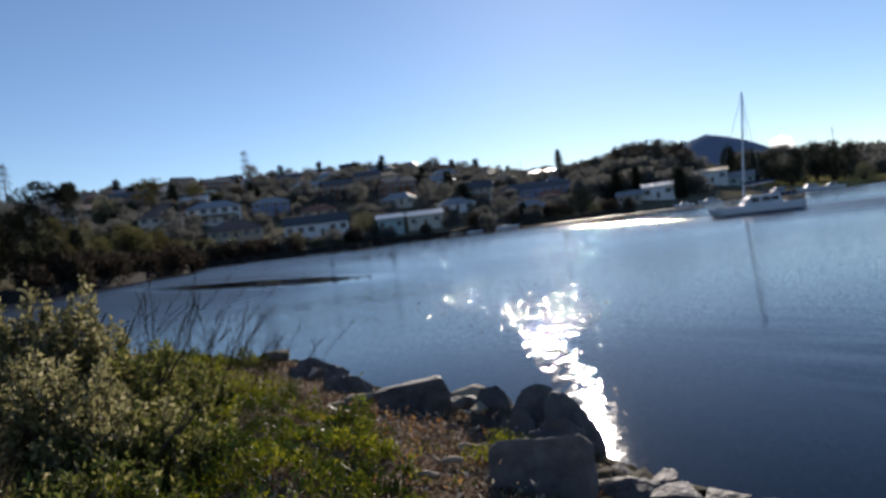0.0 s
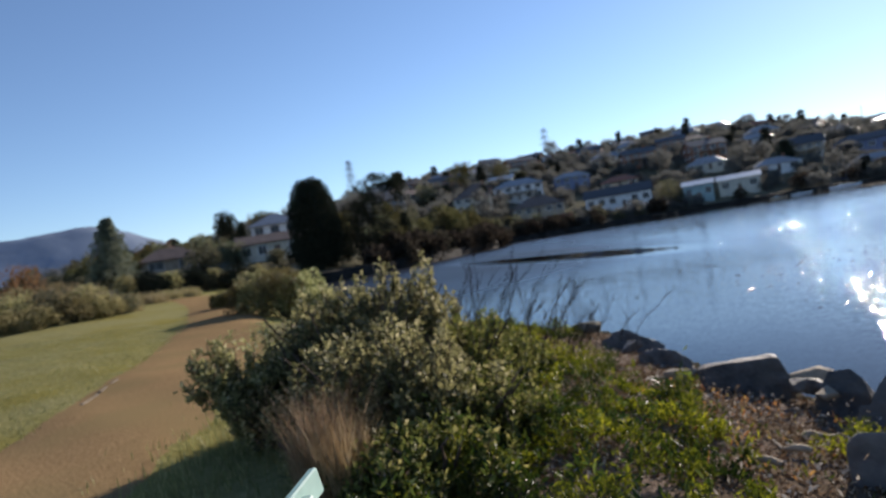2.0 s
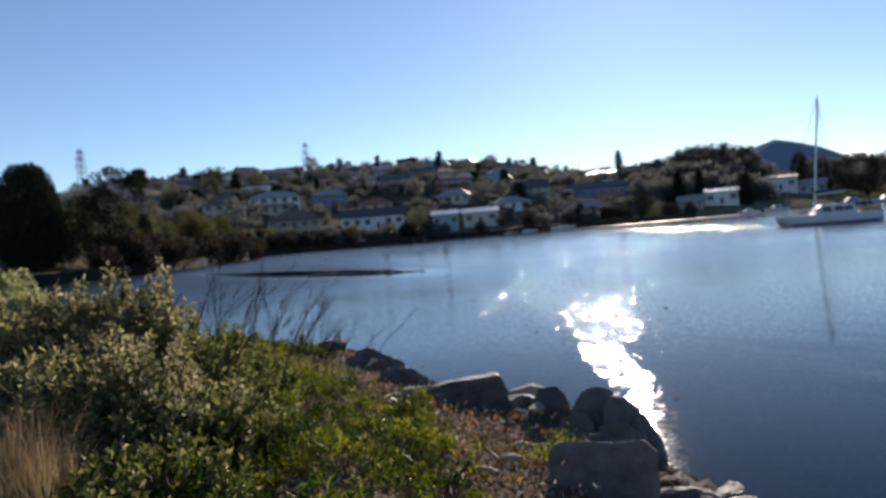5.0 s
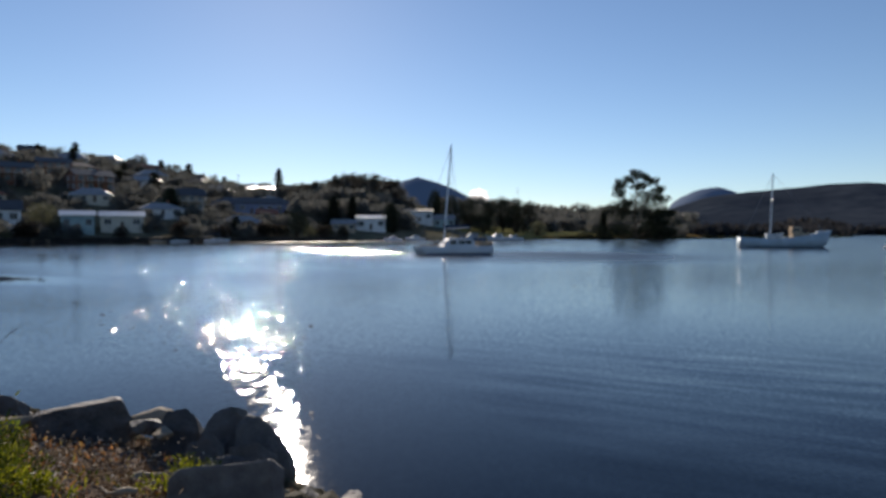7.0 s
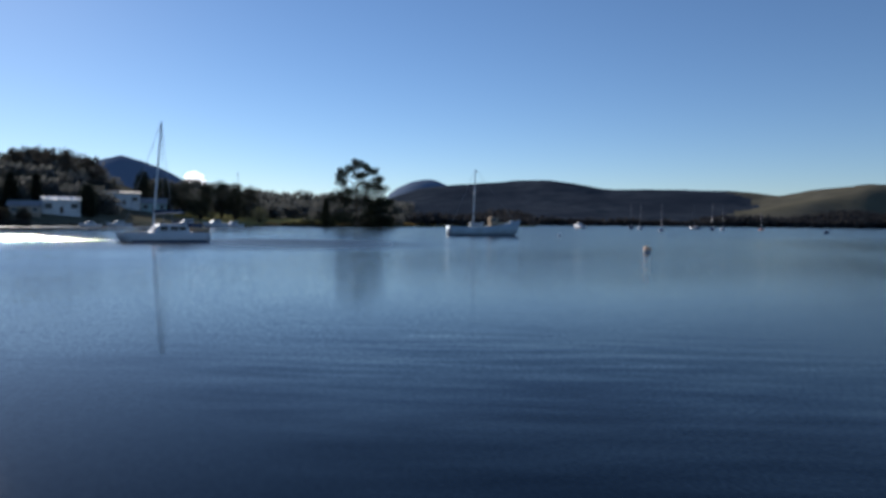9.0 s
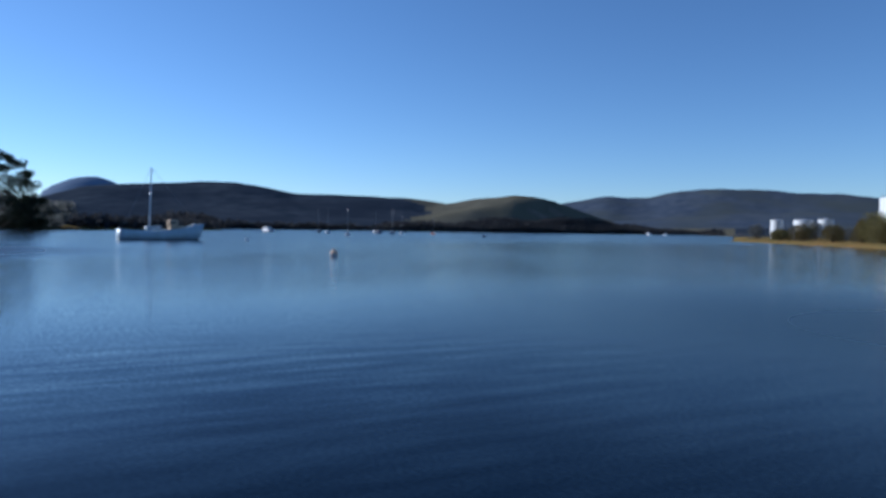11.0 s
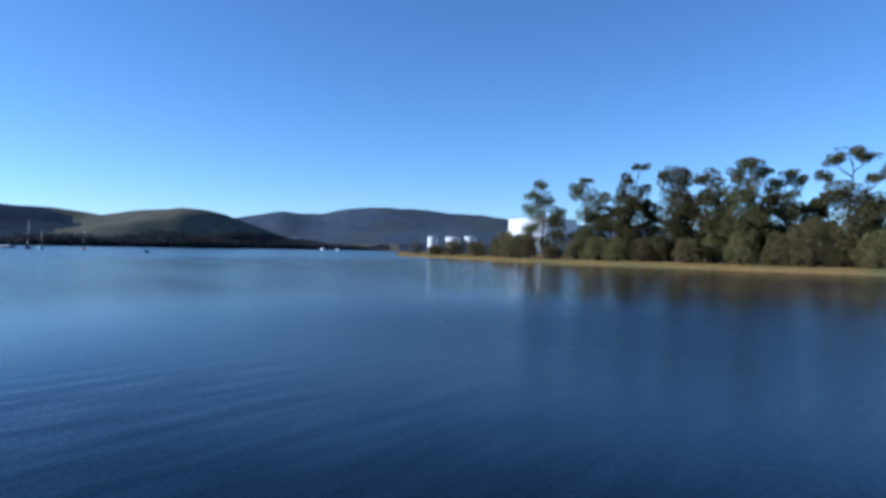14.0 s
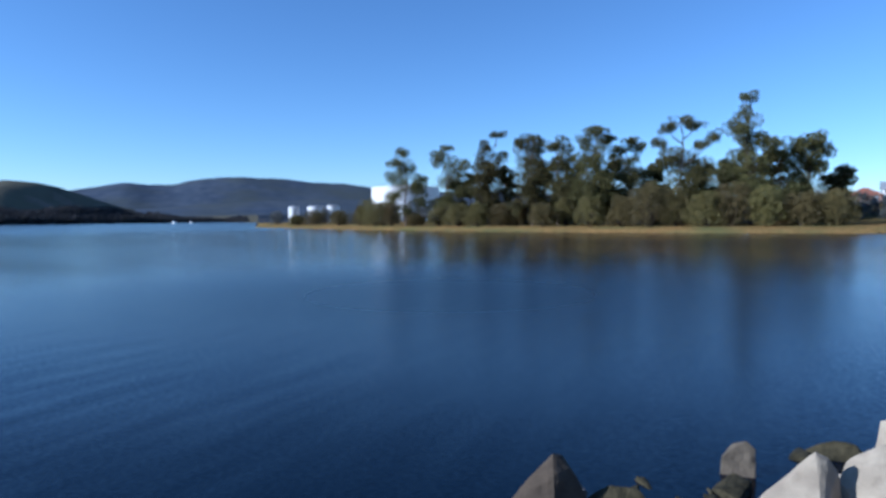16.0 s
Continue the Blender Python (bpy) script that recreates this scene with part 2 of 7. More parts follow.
M = {
    "water": water_material(),
    "lawn": surface("mown_grass", (0.15, 0.142, 0.058), (0.27, 0.245, 0.115), 9.0, 0.35, 0.9, 0.03, coords="position", stain=(0.19, 0.165, 0.05)),
    "dry": surface("dry_grass_bank", (0.14, 0.085, 0.028), (0.34, 0.21, 0.08), 2.0, 0.12, 0.95, 0.15, coords="position", stain=(0.14, 0.13, 0.05)),
    "mulch": surface("bark_and_gravel", (0.07, 0.053, 0.043), (0.26, 0.205, 0.165), 22.0, 1.1, 0.9, 0.03, coords="position", stain=(0.10, 0.075, 0.05)),
    "garden": surface("hillside_gardens", (0.09, 0.09, 0.065), (0.20, 0.185, 0.13), 0.35, 0.04, 0.95, 0.6, coords="position", stain=(0.10, 0.085, 0.055)),
    # haze of distance is put into the blue of these three hill colours
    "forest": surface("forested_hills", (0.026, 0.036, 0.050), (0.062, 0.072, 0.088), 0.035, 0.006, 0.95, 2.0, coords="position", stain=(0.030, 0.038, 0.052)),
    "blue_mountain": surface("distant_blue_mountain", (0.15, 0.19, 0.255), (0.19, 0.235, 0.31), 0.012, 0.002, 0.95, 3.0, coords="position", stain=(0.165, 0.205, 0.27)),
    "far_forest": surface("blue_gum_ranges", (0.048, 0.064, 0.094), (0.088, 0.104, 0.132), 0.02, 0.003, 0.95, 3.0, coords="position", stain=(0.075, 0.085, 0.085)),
    "dry_hills": surface("dry_scrub_hills", (0.095, 0.088, 0.066), (0.14, 0.128, 0.096), 0.03, 0.006, 0.95, 2.0, coords="position", stain=(0.13, 0.118, 0.080)),
    "brown_rock": surface("brown_weathered_dolerite", (0.035, 0.027, 0.02), (0.115, 0.088, 0.062), 5.0, 1.4, 0.85, 0.03, vary=0.3, stain=(0.06, 0.045, 0.032)),
    "cutting": surface("pale_bare_slope", (0.13, 0.11, 0.085), (0.27, 0.23, 0.18), 0.05, 0.01, 0.95, 0.5, coords="position"),
    "tan_rock": surface("tan_weathered_stone", (0.075, 0.062, 0.046), (0.20, 0.165, 0.12), 5.0, 1.4, 0.85, 0.03, vary=0.3, stain=(0.10, 0.08, 0.06)),
    "seabed": surface("wet_mud_and_stones", (0.03, 0.028, 0.02), (0.09, 0.08, 0.06), 5.0, 0.8, 0.9, 0.05, coords="position"),
    "path": surface("packed_gravel_path", (0.17, 0.11, 0.055), (0.30, 0.20, 0.105), 30.0, 0.7, 0.95, 0.008, coords="position", stain=(0.21, 0.15, 0.075)),
    "rock": surface("dolerite_boulder", (0.034, 0.031, 0.031), (0.125, 0.116, 0.113), 6.0, 1.8, 0.7, 0.04, vary=0.35, stain=(0.11, 0.095, 0.075)),
    "grey_rock": surface("smooth_grey_stone", (0.085, 0.080, 0.082), (0.20, 0.19, 0.188), 6.0, 1.8, 0.8, 0.03, vary=0.2, stain=(0.14, 0.13, 0.12)),
    "pale_rock": surface("pale_quarried_stone", (0.24, 0.195, 0.14), (0.46, 0.39, 0.29), 5.0, 1.4, 0.85, 0.03, vary=0.3, stain=(0.22, 0.175, 0.13)),
    "mossy": surface("weedy_wet_stone", (0.020, 0.018, 0.010), (0.085, 0.07, 0.038), 9.0, 3.0, 0.85, 0.03, vary=0.3),
    "weed_stone": surface("yellow_weed_on_stone", (0.03, 0.03, 0.010), (0.15, 0.13, 0.055), 14.0, 3.0, 0.85, 0.03, vary=0.3),
    "bark": surface("gum_bark", (0.07, 0.052, 0.038), (0.24, 0.19, 0.145), 3.0, 0.4, 0.9, 0.03, vary=0.3),
    "twig": surface("grey_twig", (0.07, 0.05, 0.04), (0.19, 0.15, 0.12), 30.0, 4.0, 0.9, 0.0),
    "dark_twig": surface("dead_dark_twig", (0.03, 0.022, 0.018), (0.09, 0.065, 0.05), 30.0, 4.0, 0.9, 0.0),
    "dark_bark": surface("shaded_dark_bark", (0.035, 0.028, 0.02), (0.10, 0.08, 0.06), 3.0, 0.4, 0.9, 0.0),
    "leaf_gum": foliage("gum_leaves", (0.040, 0.040, 0.017), (0.145, 0.130, 0.055), 0.36, (0.215, 0.185, 0.085), 0.62),
    "leaf_shrub": foliage("coastal_shrub_leaves", (0.075, 0.066, 0.022), (0.19, 0.155, 0.055), 0.3, (0.26, 0.205, 0.08)),
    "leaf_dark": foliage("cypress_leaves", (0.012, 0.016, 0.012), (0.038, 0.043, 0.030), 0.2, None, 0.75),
    "leaf_garden": foliage("garden_leaves", (0.055, 0.062, 0.036), (0.15, 0.15, 0.085), 0.5, (0.21, 0.195, 0.11)),
    # greyed and lightened: haze over the hillside is put into this leaf colour
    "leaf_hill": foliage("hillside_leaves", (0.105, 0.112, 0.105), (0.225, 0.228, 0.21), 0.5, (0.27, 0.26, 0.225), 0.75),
    "leaf_rise": foliage("wooded_rise_leaves", (0.045, 0.044, 0.040), (0.11, 0.102, 0.088), 0.35, (0.15, 0.135, 0.11), 0.8),
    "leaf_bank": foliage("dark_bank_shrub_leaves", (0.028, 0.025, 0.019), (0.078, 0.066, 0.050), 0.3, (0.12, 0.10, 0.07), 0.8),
    "leaf_autumn": foliage("autumn_leaves", (0.13, 0.06, 0.03), (0.25, 0.115, 0.05), 0.4, (0.28, 0.16, 0.07)),
    "leaf_pine": foliage("pine_needles", (0.075, 0.088, 0.062), (0.17, 0.185, 0.13), 0.35),
    "leaf_near": foliage("saltbush_leaves", (0.10, 0.106, 0.042), (0.35, 0.34, 0.15), 0.60, (0.52, 0.49, 0.29)),
    "leaf_sedge": foliage("pale_sedge", (0.16, 0.145, 0.06), (0.34, 0.285, 0.14), 0.45, (0.46, 0.38, 0.22)),
    "leaf_scrub": foliage("olive_scrub_leaves", (0.13, 0.115, 0.05), (0.32, 0.275, 0.14), 0.45, (0.44, 0.37, 0.21), 0.7),
    "leaf_straw": foliage("dead_straw", (0.27, 0.18, 0.085), (0.48, 0.355, 0.19), 0.5, (0.58, 0.47, 0.29)),
    "leaf_near2": foliage("yellowing_leaves", (0.042, 0.060, 0.014), (0.205, 0.22, 0.055), 0.45, (0.42, 0.37, 0.14)),
    "weeds_dark": foliage("dark_weeds", (0.02, 0.05, 0.022), (0.07, 0.12, 0.05), 0.3, (0.16, 0.22, 0.12), 0.4),
    "creeper_red": foliage("red_creeper_leaves", (0.20, 0.06, 0.03), (0.45, 0.20, 0.07), 0.4, (0.40, 0.36, 0.10)),
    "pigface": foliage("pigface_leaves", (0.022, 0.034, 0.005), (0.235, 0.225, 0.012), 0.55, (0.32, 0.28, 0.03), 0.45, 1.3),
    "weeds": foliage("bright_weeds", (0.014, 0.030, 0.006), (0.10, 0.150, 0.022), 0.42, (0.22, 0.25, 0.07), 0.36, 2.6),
    "glint_leaf": foliage("pale_dry_leaves", (0.20, 0.14, 0.085), (0.46, 0.38, 0.28), 0.25, (0.66, 0.60, 0.52), 0.5),
    "chips": foliage("bark_chips", (0.09, 0.05, 0.032), (0.24, 0.15, 0.095), 0.1, (0.62, 0.55, 0.46), 0.8),
    "grass": foliage("grass_blades", (0.13, 0.138, 0.05), (0.27, 0.25, 0.10), 0.4, (0.36, 0.31, 0.15)),
    "white": plain("white_weatherboard", (0.68, 0.68, 0.68), 0.6, 0.0, 0.15),
    "cream": plain("cream_render", (0.56, 0.52, 0.44), 0.75, 0.0, 0.2),
    "teal": plain("pale_teal_boards", (0.30, 0.42, 0.43), 0.65, 0.0, 0.2),
    "blue": plain("blue_cladding", (0.16, 0.20, 0.33), 0.6, 0.0, 0.25),
    "brick": plain("red_brick", (0.30, 0.15, 0.10), 0.85, 0.0, 0.35),
    "tan": plain("tan_brick", (0.42, 0.34, 0.26), 0.85, 0.0, 0.3),
    "roof_grey": plain("grey_metal_roof", (0.28, 0.285, 0.30), 0.5, 0.1, 0.25, 0.004),
    "roof_pale": plain("pale_metal_roof", (0.56, 0.56, 0.55), 0.33, 0.5, 0.2, 0.004),
    "roof_tan": plain("buff_tile_roof", (0.42, 0.31, 0.20), 0.6, 0.0, 0.3, 0.01),
    "roof_red": plain("terracotta_roof", (0.30, 0.115, 0.07), 0.75, 0.0, 0.35, 0.01),
    "roof_brown": plain("brown_tile_roof", (0.16, 0.11, 0.085), 0.7, 0.0, 0.35, 0.01),
    "roof_dark": plain("charcoal_roof", (0.055, 0.058, 0.065), 0.55, 0.1, 0.3, 0.006),
    "glass": plain("window_glass", (0.03, 0.035, 0.045), 0.3, 0.0, 0.2, 0.0),
    "steel": plain("galvanised_steel", (0.30, 0.31, 0.33), 0.45, 0.7, 0.25, 0.001),
    "galv_dull": plain("dull_galvanised_steel", (0.13, 0.14, 0.16), 0.8, 0.0, 0.25, 0.0),
    "alloy": plain("anodised_spar", (0.62, 0.63, 0.66), 0.4, 0.5, 0.15, 0.0),
    "hull_white": plain("white_gelcoat", (0.58, 0.59, 0.61), 0.6, 0.0, 0.1, 0.0),
    "hull_pale": plain("pale_blue_paint", (0.40, 0.49, 0.55), 0.4, 0.0, 0.2, 0.0),
    "hull_navy": plain("navy_gelcoat", (0.03, 0.05, 0.12), 0.25, 0.0, 0.2, 0.0),
    "hull_orange": plain("orange_paint", (0.70, 0.17, 0.05), 0.45, 0.0, 0.2, 0.0),
    "canvas": plain("dark_boat_canvas", (0.05, 0.07, 0.12), 0.9, 0.0, 0.3, 0.0),
    "tan_cover": plain("buff_canvas", (0.50, 0.38, 0.27), 0.9, 0.0, 0.3, 0.0),
    "buoy_paint": plain("faded_orange_plastic", (0.85, 0.52, 0.30), 0.5, 0.0, 0.25, 0.0),
    "antifoul": plain("dark_antifouling", (0.03, 0.035, 0.06), 0.7, 0.0, 0.3, 0.0),
    "tank": plain("white_tank_paint", (0.66, 0.66, 0.65), 0.5, 0.0, 0.1, 0.0),
    "mint": plain("mint_painted_timber", (0.27, 0.43, 0.38), 0.55, 0.0, 0.4, 0.002),
    "timber": plain("weathered_timber", (0.22, 0.17, 0.125), 0.85, 0.0, 0.4, 0.006),
    "stonewall": surface("dark_sea_wall_stone", (0.014, 0.013, 0.012), (0.05, 0.045, 0.04), 1.2, 0.3, 0.85, 0.12, coords="position"),
}


# ---------- mesh tools ----------
def quick_mesh(name, v, f, mats, index=None, smooth=False):
    v, f = np.asarray(v, dtype=np.float32).reshape(-1, 3), np.asarray(f, dtype=np.int32)
    me = bpy.data.meshes.new(name)
    n, k = f.shape
    me.vertices.add(len(v))
    me.vertices.foreach_set("co", v.ravel())
    me.loops.add(n * k)
    me.loops.foreach_set("vertex_index", f.ravel())
    me.polygons.add(n)
    me.polygons.foreach_set("loop_start", np.arange(0, n * k, k, dtype=np.int32))
    for m in mats:
        me.materials.append(m)
    if index is not None:
        me.polygons.foreach_set("material_index", np.asarray(index, dtype=np.int32))
    me.update(calc_edges=True)
    me.validate()
    me.polygons.foreach_set("use_smooth", np.full(len(me.polygons), smooth))
    return me


def under(name, me, parent, label=""):
    ob = new(name, me)
    ob.parent = parent
    if label:
        ob["label"] = label
    return ob


def part(name, bm, material, parent, label="", smooth=False):
    """One mesh object under a thing or a part."""
    me = bpy.data.meshes.new(name)
    bmesh.ops.recalc_face_normals(bm, faces=bm.faces)
    for f in bm.faces:
        f.smooth = smooth
    bm.to_mesh(me)
    bm.free()
    me.materials.append(material)
    return under(name, me, parent, label)


def thing(name, m, label, category, group="", kind=""):
    ob = new(name)
    ob.matrix_world = m
    return tagged(ob, label, category, group, kind)


def block(bm, x, y, z, sx, sy, sz, turn=None, bevel=0.0):
    """A box centred on x, y with its foot at z."""
    made = bmesh.ops.create_cube(bm, size=1.0)["verts"]
    mat = Matrix.Translation((x, y, z + sz / 2)) @ (turn or Matrix()) @ Matrix.Diagonal((sx, sy, sz, 1))
    bmesh.ops.transform(bm, matrix=mat, verts=made)
    if bevel:
        edges = list({e for v in made for e in v.link_edges})
        bmesh.ops.bevel(bm, geom=edges, offset=bevel, segments=1, affect='EDGES')
    return bm


def rod(bm, a, b, r0, r1=None, sides=6):
    """A tapered bar from a to b."""
    a, b = Vector(a), Vector(b)
    q = (b - a).to_track_quat('Z', 'Y').to_matrix()
    r1 = r0 if r1 is None else r1
    rings = []
    for p, r in ((a, r0), (b, r1)):
        rings.append([bm.verts.new(p + q @ Vector((r * math.cos(i * 2 * math.pi / sides), r * math.sin(i * 2 * math.pi / sides), 0))) for i in range(sides)])
    for i in range(sides):
        j = (i + 1) % sides
        bm.faces.new((rings[0][i], rings[0][j], rings[1][j], rings[1][i]))
    bm.faces.new(rings[0][::-1])
    bm.faces.new(rings[1])
    return bm


def loft(bm, sections, close=True):
    """Skin through rings of points; the ends are capped."""
    rings = [[bm.verts.new(p) for p in s] for s in sections]
    n = len(rings[0])
    for a, b in zip(rings, rings[1:]):
        for i in range(n):
            j = (i + 1) % n
            bm.faces.new((a[i], a[j], b[j], b[i]))
    if close:
        bm.faces.new(rings[0][::-1])
        bm.faces.new(rings[-1])
    return bm


def polar(az, r):
    return r * math.sin(radians(az)), r * math.cos(radians(az))


class Tubes:
    """Many thin tapered stems gathered into one mesh."""

    def __init__(self, sides=4):
        self.v, self.f, self.sides = [], [], sides

    def add(self, pts, radii):
        k, base = self.sides, len(self.v)
        for i, p in enumerate(pts):
            d = Vector(pts[min(i + 1, len(pts) - 1)]) - Vector(pts[max(i - 1, 0)])
            q = d.to_track_quat('Z', 'Y').to_matrix()
            for s in range(k):
                a = 2 * math.pi * s / k
                self.v.append(tuple(Vector(p) + q @ Vector((radii[i] * math.cos(a), radii[i] * math.sin(a), 0))))
        for i in range(len(pts) - 1):
            for s in range(k):
                u = (s + 1) % k
                self.f.append((base + i * k + s, base + i * k + u, base + (i + 1) * k + u, base + (i + 1) * k + s))

    def mesh(self, name, mat):
        return quick_mesh(name, self.v, self.f, [mat], smooth=True)


def leaf_arrays(rng, c, out, length, width, droop=0.0):
    """Diamond leaves at c, pointing roughly along out."""
    n = len(c)
    u = out + rng.normal(0, 0.55, (n, 3))
    u[:, 2] -= droop
    u /= np.linalg.norm(u, axis=1, keepdims=True) + 1e-9
    w = np.cross(u, rng.normal(0, 1, (n, 3)))
    w /= np.linalg.norm(w, axis=1, keepdims=True) + 1e-9
    ll = (length * rng.uniform(0.6, 1.3, n))[:, None]
    ww = (width * rng.uniform(0.6, 1.3, n))[:, None]
    fold = np.cross(u, w) * ww * 0.25
    v = np.stack([c, c + u * ll * 0.5 + w * ww * 0.5 + fold, c + u * ll, c + u * ll * 0.5 - w * ww * 0.5 + fold], 1)
    return v.reshape(-1, 3)


def leaf_mesh(name, rng, c, out, length, width, mat, droop=0.0):
    v = leaf_arrays(rng, c, out, length, width, droop)
    return quick_mesh(name, v, np.arange(len(v)).reshape(-1, 4), [mat])


# ---------- land and water ----------
SHORE = [(34, -104), (5, -84), (-1, -40), (1.6, -14), (3.0, -7.2), (3.7, -4), (4.0, -1), (3.8, 1.2), (3.4, 2.4), (2.6, 3.6), (1.75, 4.6), (1.4, 5.9), (0.95, 7.1),
         (0.2, 8.0), (-0.6, 8.9), (-1.6, 10.6), (-2.9, 12.9), (-4.9, 14.6), (-9, 16), (-15, 19.5), (-27, 32), (-44, 53), (-51, 63), (-46.5, 72), (-45.5, 84),
         (-46, 101), (-46, 117), (-56, 135), (-45, 164), (-24, 193), (0, 194), (25, 194), (65, 207), (110, 214), (150, 224), (200, 226), (262, 228),
         (310, 226), (368, 236), (420, 300), (560, 350), (690, 290), (860, 190), (1020, 95), (1130, 10), (1260, -75), (1700, -225), (900, -158), (420, -74),
         (250, -44), (196, -50), (148.7, -59.2), (114.6, -71.3), (81, -84.4), (58.2, -100.4)]
HILL_AZ = [-180, -90, -62, -50, -44, -40, -34, -28, -20, -8, -3, 3, 8, 12, 17, 21, 26, 34, 60, 130, 141, 150, 180]
HILL_M = [1, 1, 7, 15, 21, 25, 33, 39, 41, 43, 42, 35, 28, 27, 32, 29, 15, 10, 4, 2, 4, 10, 2]


def shore_distance(x, y):
    """Metres from the water's edge, positive on land."""
    p = np.stack([x, y], -1)
    poly = np.array(SHORE, dtype=float)
    best, inside = np.full(x.shape, 1e9), np.zeros(x.shape, bool)
    for a, b in zip(poly, np.roll(poly, -1, 0)):
        d, w = b - a, p - a
        t = np.clip((w @ d) / (d @ d), 0, 1)
        best = np.minimum(best, np.hypot(w[..., 0] - t * d[0], w[..., 1] - t * d[1]))
        cross = (a[1] > y) != (b[1] > y)
        with np.errstate(divide='ignore', invalid='ignore'):
            inside ^= cross & (x < a[0] + (y - a[1]) * d[0] / (d[1] if d[1] else 1e-9))
    return np.where(inside, -best, best)


def ridge(az, r, distance, depth, bearings, angles):
    """A ridge whose skyline stands at these angles over the bearings."""
    el = np.interp(az, bearings, angles, left=0, right=0)
    top = distance * np.tan(np.radians(el)) + 2.4 * (el > 0)
    return top * np.exp(-((r - distance) / depth) ** 2)


def wobble(x, y, scale, seed):
    rs = np.random.RandomState(seed)
    out = 0
    for k in range(6):
        a, ph, s = rs.uniform(0, 6.28), rs.uniform(0, 6.28), rs.uniform(0.6, 1.9) / scale
        out = out + np.sin((x * math.cos(a) + y * math.sin(a)) * s * 6.28 + ph)
    return out / 6


def land_height(x, y):
    x, y = np.asarray(x, float), np.asarray(y, float)
    d = shore_distance(x, y)
    az, r = np.degrees(np.arctan2(x, y)), np.hypot(x, y)
    near = np.clip((60 - r) / 30, 0, 1)
    bank = np.where(near > 0, 0.80 * np.clip(d / 2.8, 0, 1) ** 0.8, 0) * near + (1 - near) * np.where(az > 92, 0.85, 1.3) * np.clip(d / 4, 0, 1)
    h = bank + np.interp(az, HILL_AZ, HILL_M) * np.sin(np.pi / 2 * np.clip((d - 6) / 255, 0, 1))
    h = h + np.clip(d - 30, 0, 60) / 60 * wobble(x, y, 90, 3) * 2.0
    h = h + near * np.clip(d - 0.6, 0, 1) * 0.05 * wobble(x, y, 2.3, 5)
    land = np.clip((d - 5) / 120, 0, 1)
    rough = 1 + 0.05 * wobble(x, y, 420, 8) + 0.02 * wobble(x, y, 120, 9)
    far = np.maximum.reduce([
        ridge(az, r, 1500, 420, [43, 47, 50, 55, 58, 60, 63.5, 68, 73, 76, 79, 84, 88], [1.5, 2.9, 3.2, 3.4, 3.5, 3.35, 2.85, 2.75, 2.65, 2.3, 1.6, 0.7, 0]),
        ridge(az, r, 1330, 330, [69, 73, 76, 78.5, 82, 84, 86, 89, 92, 95, 98], [0, 1.5, 2.3, 2.8, 3.05, 2.75, 2.3, 1.5, 0.9, 0.4, 0]),
        ridge(az, r, 3700, 700, [76, 82, 86, 88.7, 90.3, 92, 93.6, 95.8, 98.7, 101.7, 104.7, 108, 112, 130, 150, 165], [0, 2, 2.4, 2.8, 3.1, 2.9, 2.9, 3.4, 3.65, 3.55, 3.2, 3.0, 2.6, 2, 1.5, 0]),
        ridge(az, r, 2500, 500, [86, 90, 95, 100, 106, 112, 120, 135], [0, 0.9, 1.3, 1.6, 1.8, 1.6, 1.2, 0]),
        ridge(az, r, 4200, 420, [43, 44.5, 46, 47.3, 48.3, 49.5, 51, 54], [0, 2.6, 3.4, 3.72, 3.6, 3.1, 2.4, 0]),
        ridge(az, r, 3000, 420, [16, 19, 20.8, 21.8, 22.8, 24.2, 25.5, 27.1, 30, 35], [0, 3.2, 4.4, 4.8, 4.92, 4.6, 4.05, 3.15, 1.6, 0]),
        ridge(az, r, 4000, 500, [-100, -80, -61, -57, -55.2, -53.6, -51.7, -49.7, -48, -44, -38], [0, 4, 5.25, 5.65, 5.75, 5.6, 5.1, 4.2, 3.4, 2, 0]),
        ridge(az, r, 1000, 160, [26, 29, 34, 38, 44, 48, 54, 57], [0.6, 1.6, 1.9, 1.9, 1.8, 1.4, 0.6, 0]),
    ])
    gully = 1 + 0.24 * np.clip((1420 - r) / 250, 0, 1) * np.clip((az - 44) / 4, 0, 1) * wobble(x, y, 330, 11) + 0.10 * np.clip((3500 - r) / 600, 0, 1) * (r > 1900) * wobble(x, y, 600, 12)
    h = np.maximum(h, far * rough * land * gully)
    return np.where(d > 0, h, np.maximum(-2.5, d * 0.45))


def ground_z(x, y):
    return float(land_height(np.array([x]), np.array([y]))[0])


